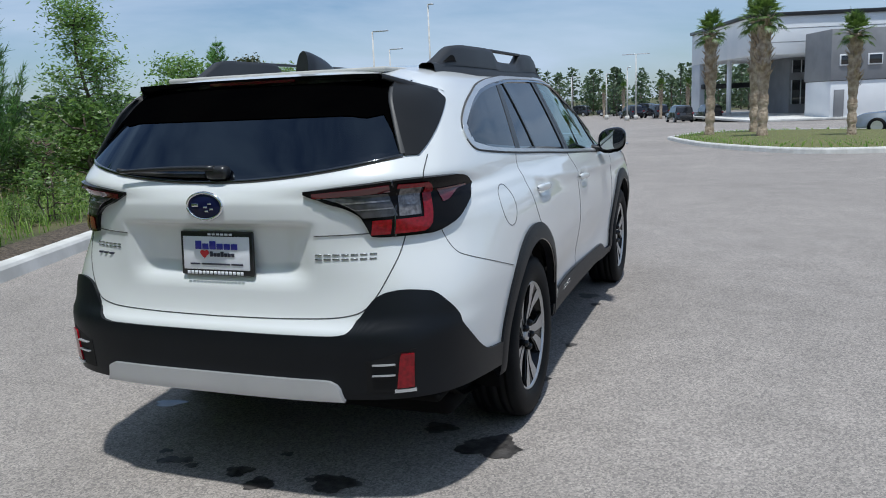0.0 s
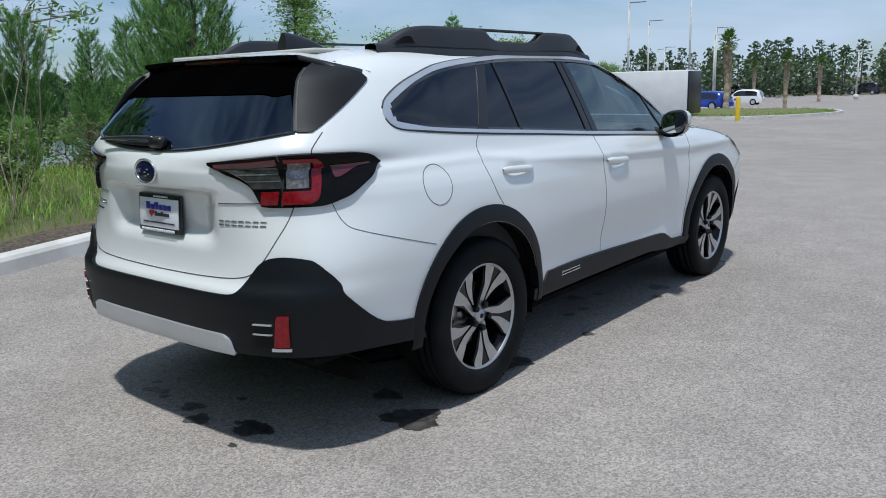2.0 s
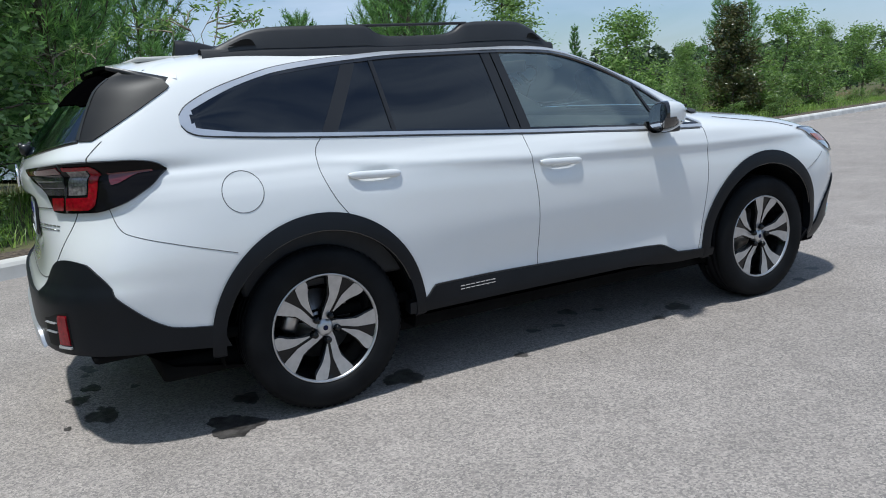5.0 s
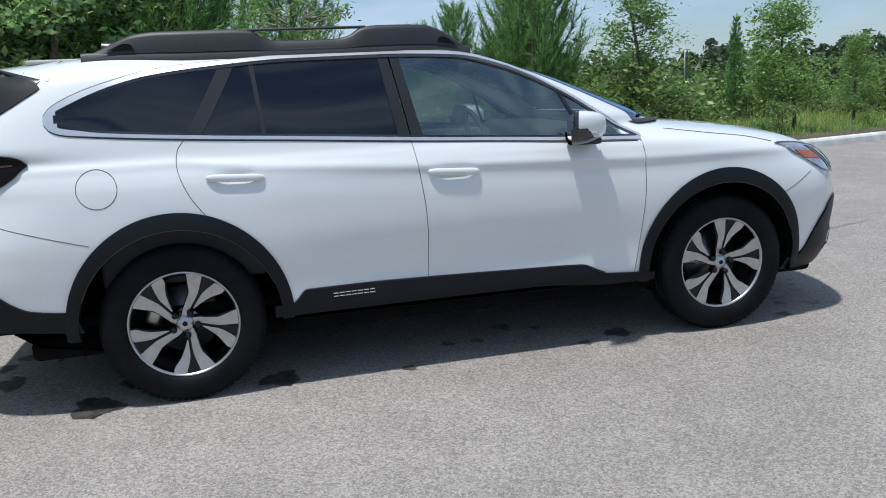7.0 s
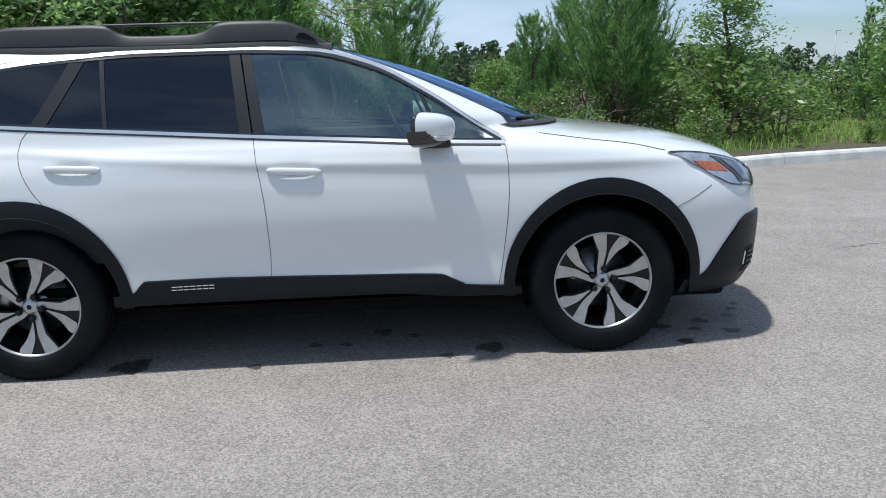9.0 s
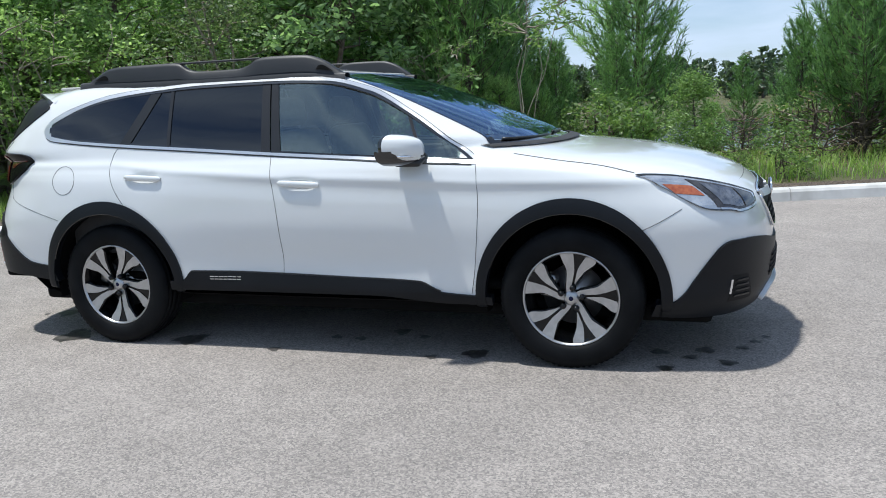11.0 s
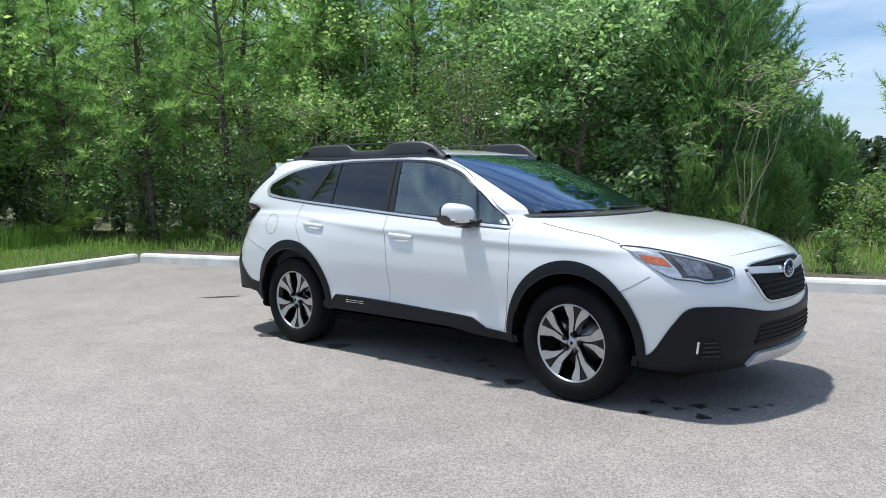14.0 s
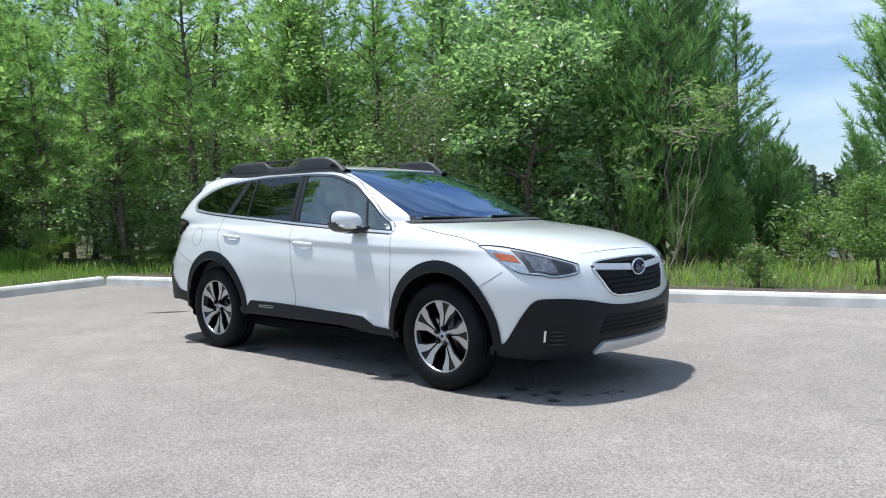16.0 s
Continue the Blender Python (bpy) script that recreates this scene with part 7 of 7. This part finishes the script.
def build_far_woods():
    rng = np.random.default_rng(9)
    g, w = Geo(), Geo()
    for i in range(480):
        a = rng.uniform(-0.35, 1.95)          # bearing from +y towards -x
        dist = rng.uniform(120, 165)
        x, y = -math.sin(a) * dist, math.cos(a) * dist
        if a > 0.45:
            dist = rng.uniform(75, 110)
            x, y = -10 - math.sin(a) * dist, math.cos(a) * dist
        if 0.93 < a < 1.1:
            x, y = x * 1.35, y * 1.35
        h = rng.uniform(5.5, 9.0) if a < 0.45 else rng.uniform(3.8, 6.0)
        z0 = float(fall(y)) - 0.5
        tube(w, np.array([(x, y, z0), (x, y, z0 + h * 0.85)]), (0.16, 0.06), 4, False)
        n = 200
        k = rng.uniform(0.1, 1, n)
        rad = (0.2 + 0.24 * h * np.sin(np.pi * np.clip(k * 0.85 + 0.1, 0, 1))) * rng.uniform(0.2, 1, n)
        t = rng.uniform(0, 6.3, n)
        leaves(g, rng, np.stack([x + rad * np.cos(t), y + rad * np.sin(t), z0 + h * k], -1), 0.36, 0.6, 0.6)
    for i in range(110):
        a = rng.uniform(1.92, 3.5)
        dist = rng.uniform(26, 46)
        x, y, h = -5 - math.sin(a) * dist, -6 + math.cos(a) * dist, rng.uniform(6, 10)
        tube(w, np.array([(x, y, -0.6), (x, y, h * 0.85)]), (0.13, 0.05), 5, False)
        n = 420
        k = rng.uniform(0.03, 1, n)
        rad = (0.3 + 0.26 * h * np.sin(np.pi * np.clip(k * 0.85 + 0.1, 0, 1))) * rng.uniform(0.2, 1, n)
        t = rng.uniform(0, 6.3, n)
        leaves(g, rng, np.stack([x + rad * np.cos(t), y + rad * np.sin(t), h * k - 0.4], -1), 0.22, 0.6, 0.6)
    ob = tagged(part("far_woods", g, HAZY_LEAF, smooth=False), "distant line of mixed green woodland", "woods", kind="stuff")
    part("far_trunks", w, BARK, ob)
    p = Geo()
    t = np.linspace(0, 2 * np.pi, 40, endpoint=False)
    c = np.array((-29.0, 4.6))
    q = np.stack([c[0] + 12.5 * np.cos(t) - 2.0 * np.sin(t), c[1] + 3.0 * np.sin(t) * 3 + 1.5 * np.cos(t), np.full(40, -0.50)], -1)
    p.add(q, [np.arange(40)[None]])
    tagged(part("pond", p, WATER), "grey still pond beyond the verge", "pond", kind="structure")


# ---------------------------------------------------------------- far side of the lot
def island(name, pts, label):
    """A raised grass island with a kerb round it."""
    c = smooth_curve(np.array(list(pts) + [pts[0]]), 8)[:-1]
    kerb_run("island_kerb", np.vstack([c, c[:1]]), "pale concrete kerb round a grass island", 1.0, 2.4)
    mid = c.mean(0)
    g = Geo()
    n = len(c)
    rings = [mid + (c - mid) * k for k in (0.97, 0.7, 0.35)]
    rows = np.stack([np.c_[r, fall(r[:, 1]) + h] for r, h in zip(rings, (0.12, 0.2, 0.24))], 1)
    g.add(rows, [grid_faces(n, 3, True)])
    g.add(rows[:, -1], [np.arange(n)[None]])
    tagged(part(name, g, LAWN), label, "grass island", kind="structure")
    rng = np.random.default_rng(3)
    k = np.sqrt(rng.uniform(0, 0.9, 5000))[:, None]
    i = rng.integers(0, n, 5000)
    q = mid + (c[i] - mid) * k
    grass_stuff("island_grass", "mown grass on the island", rng, np.c_[q, fall(q[:, 1]) + 0.12], 0.13, GRASS, 0.012)


def lamp_post(x, y, h, arm=1.0, double=False, tall=False):
    lp = thing("street_lamp", "pale grey lot lamp on a straight pole", "street lamp", "lot lamps", at=pose(x, y, float(fall(y))))
    g = Geo()
    tube(g, [(0, 0, 0), (0, 0, h)], (0.10, 0.07), 10)
    part("pole", g, CONCRETE, lp, "pale pole")
    for s in ((1, -1) if double else (1,)):
        part("lamp_head", rbox(arm, 0.30, 0.10, 0.03, (s * arm * 0.55, 0, h)), SILVER, lp, "flat lamp head")
    g = Geo()
    tube(g, [(0, 0, 0), (0, 0, 0.6)], (0.28, 0.26), 12)
    part("base", g, CONCRETE, lp, "concrete base")


def parked_car(kind, paint, x, y, turn, label, length=4.7, width=1.85, height=1.72):
    """A parked car in the distance: lower body, cabin, glass, wheels, lamps."""
    c = thing(kind, label, "car", "parked cars in the lot", at=pose(x, y, float(fall(y)), 0, 0, turn))
    u = np.linspace(-1, 1, 25)
    low = spline((-1, 0.62), (-0.93, 0.9), (-0.55, 0.97), (0.2, 0.97), (0.45, 0.93), (0.85, 0.84), (1, 0.6))
    roof = spline((-1, 0.7), (-0.93, 0.94), (-0.82, 1.45), (-0.6, 1.62), (-0.1, 1.66), (0.12, 1.56), (0.42, 1.0), (0.85, 0.86), (1, 0.62))
    k = height / 1.68
    def body(f, half, z0, inset):
        g = Geo()
        top = f(u) * k
        pl = (1 - np.abs(u) ** 8 * 0.35)
        hw = width / 2 * pl
        rows = [np.stack([-hw, u * length / 2, np.full(25, z0)], -1), np.stack([-hw * 1.0, u * length / 2, np.minimum(top - 0.02, 0.9 * k)], -1), np.stack([-hw * inset, u * length / 2, top - 0.05], -1), np.stack([-hw * inset * 0.8, u * length / 2, top], -1)]
        rows += [r * np.array((-1, 1, 1)) for r in rows[::-1]]
        g.add(np.stack(rows, 1), [grid_faces(25, 8)])
        g.add(np.stack(rows, 1)[0], [np.arange(8)[None]])
        g.add(np.stack(rows, 1)[-1], [np.arange(8)[None]])
        return g
    part("body", body(roof, width / 2, 0.28, 0.78), paint, c)
    for s in (-1, 1):
        y0 = np.linspace(-0.76, 0.26, 14)
        zt = roof(y0) * k - 0.14
        zb = np.full(14, 0.98 * k)
        zt = np.maximum(zt, zb + 0.01)
        g = Geo()
        g.add(np.stack([np.stack([s * width / 2 * np.interp(z, (0.9 * k, 1.6 * k), (1.006, 0.80)), y0 * length / 2, z], -1) for z in (zb, zt)], 1), [grid_faces(14, 2)])
        part("side_window", g, PIANO, c, "dark side glass")
        for e in (-0.6, 0.6):
            g = Geo()
            lathe(g, [(s * (width / 2 - 0.2), 0.05), (s * (width / 2 - 0.2), 0.33), (s * (width / 2 + 0.005), 0.34), (s * (width / 2 + 0.01), 0.22)], 20, "x", (0, e * length / 2, 0.34))
            wh = part("wheel", g, RUBBER, c)
            g = Geo()
            lathe(g, [(s * (width / 2 + 0.012), 0.22), (s * (width / 2 + 0.0), 0.0)], 16, "x", (0, e * length / 2, 0.34))
            part("rim", g, SILVER, wh)
        part("tail_light", rbox(0.22, 0.06, 0.16, 0.02, (s * width * 0.40, -length / 2 + 0.02, 0.88 * k)), LENS_RED, c, "red tail light")
        part("head_light", rbox(0.34, 0.08, 0.13, 0.02, (s * width * 0.36, length / 2 - 0.05, 0.72 * k)), LENS_CLEAR, c, "clear head light")
    for e, y0, y1 in ((-1, -0.925, -0.83), (1, 0.15, 0.40)):
        t = np.array((y0, y1))
        g = Geo()
        z = roof(t) * k + 0.006
        g.add(np.stack([np.stack([sx * width / 2 * np.interp(z, (0.9 * k, 1.6 * k), (0.80, 0.62)), t * length / 2 + e * 0.03, z], -1) for sx in (-1, 1)], 1), [grid_faces(2, 2)])
        part("end_window", g, PIANO, c, "dark screen glass")
    return c


def build_lot_things():
    island("grass_island", ((-1.2, 30.0), (-0.2, 25.5), (0.8, 22.0), (2.9, 17.9), (5.1, 17.4), (9.0, 19.0), (12.0, 24.0), (9, 33), (3.5, 37.5), (0.0, 36.0)), "mown grass island with palms")
    island("grass_island", ((-8.3, 43.8), (-9.0, 37.6), (-11.0, 33.8), (-14.5, 36.0), (-20.0, 52.0), (-18.5, 57.0), (-13.0, 56.0), (-9.5, 50.0)), "mown grass island with palms")
    palm = make_palm(3, 4.0)
    palm.matrix_world = pose(0.49, 29.3, float(fall(29.3)) + 0.15)
    for x, y, s, r in ((2.39, 25.6, 1.02, 70), (2.21, 31.2, 1.12, 200), (5.08, 24.4, 0.82, 130), (-18.0, 54.2, 1.15, 20), (-13.7, 53.5, 0.78, 250), (-27, 80, 1.0, 10), (-22, 95, 1.05, 100), (-8, 100, 1.0, 55), (-5, 104, 1.0, 222), (-14, 110, 1.0, 300), (-17, 112, 0.95, 90), (-31, 100, 1.0, 310)):
        copy_thing(palm, pose(x, y, float(fall(y)) + 0.15, 0, 0, r) @ Matrix.Scale(s, 4))
    # yellow bollard
    b = thing("bollard", "yellow painted steel bollard at the island's end", "bollard", at=pose(-9.55, 32.2, float(fall(32.2))))
    g = Geo()
    lathe(g, [(0, 0.10), (1.02, 0.10), (1.07, 0.08), (1.09, 0.0)], 20, "z")
    part("post", g, material("safety_yellow", (0.75, 0.5, 0.02), 0.5, 0, (0.65, 0.42, 0.02), 6), b)
    # box trailer and pallets
    tr = thing("box_trailer", "white box trailer with dark end standing in the lot", "trailer", at=pose(-15.4, 35.2, float(fall(35)), 0, 0, 6))
    WHITEBOX = material("white_trailer_sheet", (0.68, 0.69, 0.69), 0.5, 0, (0.74, 0.74, 0.74), 2)
    part("box", rbox(5.0, 2.3, 2.15, 0.04, (0, 0, 1.33)), WHITEBOX, tr, "white sheet box")
    part("end_door", rbox(0.06, 2.2, 2.1, 0.02, (2.54, 0, 1.3)), SATIN, tr, "dark end door")
    for yy in (-0.95, 0.95):
        for xx in (-0.5, 0.5):
            g = Geo()
            lathe(g, [(yy - 0.1, 0.05), (yy - 0.1, 0.32), (yy + 0.1, 0.32), (yy + 0.1, 0.05)], 20, "y", (xx, 0, 0.33))
            part("wheel", g, RUBBER, tr)
    PALLET = material("pallet_wood", (0.24, 0.19, 0.14), 0.9, 0, (0.4, 0.33, 0.26), 9)
    pal = thing("pallet", "weathered wooden pallet in a stack", "pallet", "stacked pallets")
    for i in range(6):
        part("board", rbox(1.2, 0.12, 0.02, 0.004, (0, -0.45 + i * 0.18, 0.13)), PALLET, pal)
    for i in range(3):
        part("runner", rbox(0.09, 1.0, 0.10, 0.004, (-0.55 + i * 0.55, 0, 0.06)), PALLET, pal)
    k = 0
    for x, y, n in ((-12.9, 29.5, 5), (-14.3, 30.3, 6), (-15.7, 31.2, 5), (-17.0, 31.9, 4), (-11.9, 29.0, 2)):
        for j in range(n):
            m = pose(x + 0.05 * math.sin(j * 3.1), y + 0.05 * math.cos(j * 2.3), float(fall(y)) + j * 0.145, 0, 0, 15 + 8 * math.sin(j * 5 + x))
            if k == 0:
                pal.matrix_world = m
            else:
                copy_thing(pal, m)
            k += 1
    BLACKCAR = material("black_car_paint", (0.012, 0.012, 0.014), 0.2, 0, (0.016, 0.016, 0.018), 2, coat=1.0)
    BLUECAR = material("blue_car_paint", (0.01, 0.04, 0.36), 0.2, 0.2, (0.012, 0.045, 0.4), 2, coat=1.0)
    GREYCAR = material("grey_car_paint", (0.2, 0.23, 0.26), 0.25, 0.4, (0.22, 0.25, 0.28), 2, coat=1.0)
    parked_car("parked_car", BLUECAR, -20.8, 57.0, 78, "bright blue saloon parked behind the trailer", 4.6, 1.8, 1.48)
    parked_car("parked_car", PAINT, -27.4, 85.0, 95, "white estate car parked far off", 4.8, 1.85, 1.7)
    parked_car("parked_car", PAINT, -26.5, 60.0, 80, "white car parked behind the trailer", 4.6, 1.8, 1.5)
    parked_car("parked_car", GREYCAR, 8.2, 31.5, 80, "grey car parked beside the island", 4.6, 1.85, 1.6)
    for x, y, t, nm in ((-4.6, 84, 20, "dark van-like car"), (-1.8, 86, 20, ""), (-12.4, 106, 30, ""), (-9.0, 104, 30, ""), (-24, 128, 80, ""), (-30, 133, 80, ""), (-36, 136, 80, ""), (-18, 126, 80, ""), (-13, 124, 60, ""), (-42, 138, 85, ""), (-48, 140, 85, "")):
        parked_car("parked_car", BLACKCAR, x, y, t, "black car parked in the far row", 4.7, 1.9, 1.82)
    for x, y, t in ((-98, 59, 20), (-95, 62, 20)):
        parked_car("parked_car", PAINT, x, y, t, "white car parked beyond the young trees")
    for x, y, h, a, dbl in ((-27.9, 58.6, 8.7, 1.4, False), (-32.8, 73.0, 8.5, 1.4, False), (-25.3, 65.2, 11.5, 0.5, False), (-26.8, 75.4, 7.6, 1.3, False), (-28.5, 79.5, 7.2, 1.3, False), (-11.0, 99.5, 8.1, 1.6, True), (-11.6, 96.0, 6.4, 0.4, False), (-19.9, 103.3, 5.8, 1.2, False), (-15.4, 104.1, 6.0, 0.8, False),
                            (-37.4, 87.4, 6.7, 1.2, False), (-44.0, 100.0, 7.0, 1.2, False), (-96.0, 57.0, 6.5, 0.8, False), (-93.0, 58.5, 6.2, 0.8, False)):
        lamp_post(x, y, h, a, dbl)
    # painted bay lines
    for i in range(6):
        x, y = 6.0 + i * 1.0, 44.0 + i * 2.7
        g = Geo()
        g.add([(x, y, float(fall(y)) + 0.006), (x + 5, y - 0.5, float(fall(y - 0.5)) + 0.006), (x + 5, y - 0.35, float(fall(y - 0.35)) + 0.006), (x, y + 0.15, float(fall(y + 0.15)) + 0.006)], [np.array([(0, 1, 2, 3)])])
        tagged(part("bay_line", g, material("road_paint", (0.75, 0.75, 0.73), 0.8, 0, (0.6, 0.6, 0.58), 10)), "white painted bay line", "road marking", "bay lines", "structure")
    build_showroom()


def build_showroom():
    """A modern showroom seen at its corner: a deep raised canopy open at the side, a grey block, a glazed wall."""
    b = thing("showroom", "modern grey and white showroom with a deep canopy", "building", at=pose(2.27, 75.25, -1.25, 0, 0, 18))
    WALL = material("pale_render", (0.50, 0.52, 0.55), 0.8, 0, (0.56, 0.58, 0.6), 0.6)
    GREY = material("grey_cladding", (0.20, 0.205, 0.215), 0.7, 0, (0.24, 0.245, 0.255), 0.8)
    WHITE = material("white_fascia", (0.72, 0.74, 0.76), 0.6, 0, (0.78, 0.79, 0.8), 0.5)
    part("pavement", rbox(46, 30, 0.2, 0.02, (21, 8, 0.1)), CONCRETE, b)
    part("canopy", rbox(40, 20.4, 3.4, 0.05, (20, 10.2, 7.5)), WHITE, b, "white canopy fascia")
    part("canopy_coping", rbox(40.4, 20.8, 0.35, 0.03, (20, 10.2, 9.35)), SATIN, b, "dark roof coping")
    for z in (6.9, 8.1):
        part("fascia_joint", rbox(40, 0.02, 0.05, 0.004, (20, -0.008, z)), GREY, b)
    part("end_wall", rbox(0.6, 3.4, 5.8, 0.05, (0.3, 18.7, 2.9)), WALL, b, "pale end wall")
    for y in (1.0, 9.5):
        g = Geo()
        tube(g, [(1.0, y, 0.1), (1.0, y, 5.8)], 0.24, 14)
        part("column", g, WHITE, b, "round white column")
    part("low_canopy", rbox(6.2, 3.0, 0.55, 0.03, (3.3, 17.5, 3.3)), SATIN, b, "dark low canopy")
    part("glazed_wall", rbox(33, 11.6, 5.7, 0.03, (23.2, 14.2, 2.95)), GREY, b, "grey wall under the canopy")
    for x, w, z, h in ((8.7, 3.6, 2.35, 2.4), (8.7, 3.6, 4.9, 1.2), (12.4, 1.2, 2.5, 2.8)):
        win = part("window", rbox(w, 0.2, h, 0.02, (x, 8.36, z)), PIANO, b, "dark window")
        for k in range(int(w / 0.9) + 1):
            part("mullion", rbox(0.08, 0.1, h, 0.01, (x - w / 2 + k * w / max(1, int(w / 0.9)), 8.24, z)), SILVER, win)
    part("side_block", rbox(30, 5.4, 4.2, 0.05, (19.3, -4.1, 5.3)), GREY, b, "grey clad upper block")
    part("side_block_base", rbox(29.8, 5.2, 3.1, 0.03, (19.3, -4.1, 1.62)), WHITE, b, "white lower wall")
    for x in (5.6, 7.9, 10.2, 12.5):
        win = part("window", rbox(1.0, 0.2, 0.72, 0.02, (x, -6.84, 4.85)), PIANO, b, "dark high strip window")
        part("window_frame", rbox(1.2, 0.12, 0.92, 0.02, (x, -6.82, 4.85)), WHITE, win, "white window frame")
    part("door", rbox(0.8, 0.2, 2.3, 0.02, (5.1, -6.74, 1.3)), GREY, b, "grey service door")


build_ground()
build_kerbs()
build_car()
build_patches()
build_cracks()
build_lot_things()
build_plants()
build_far_woods()
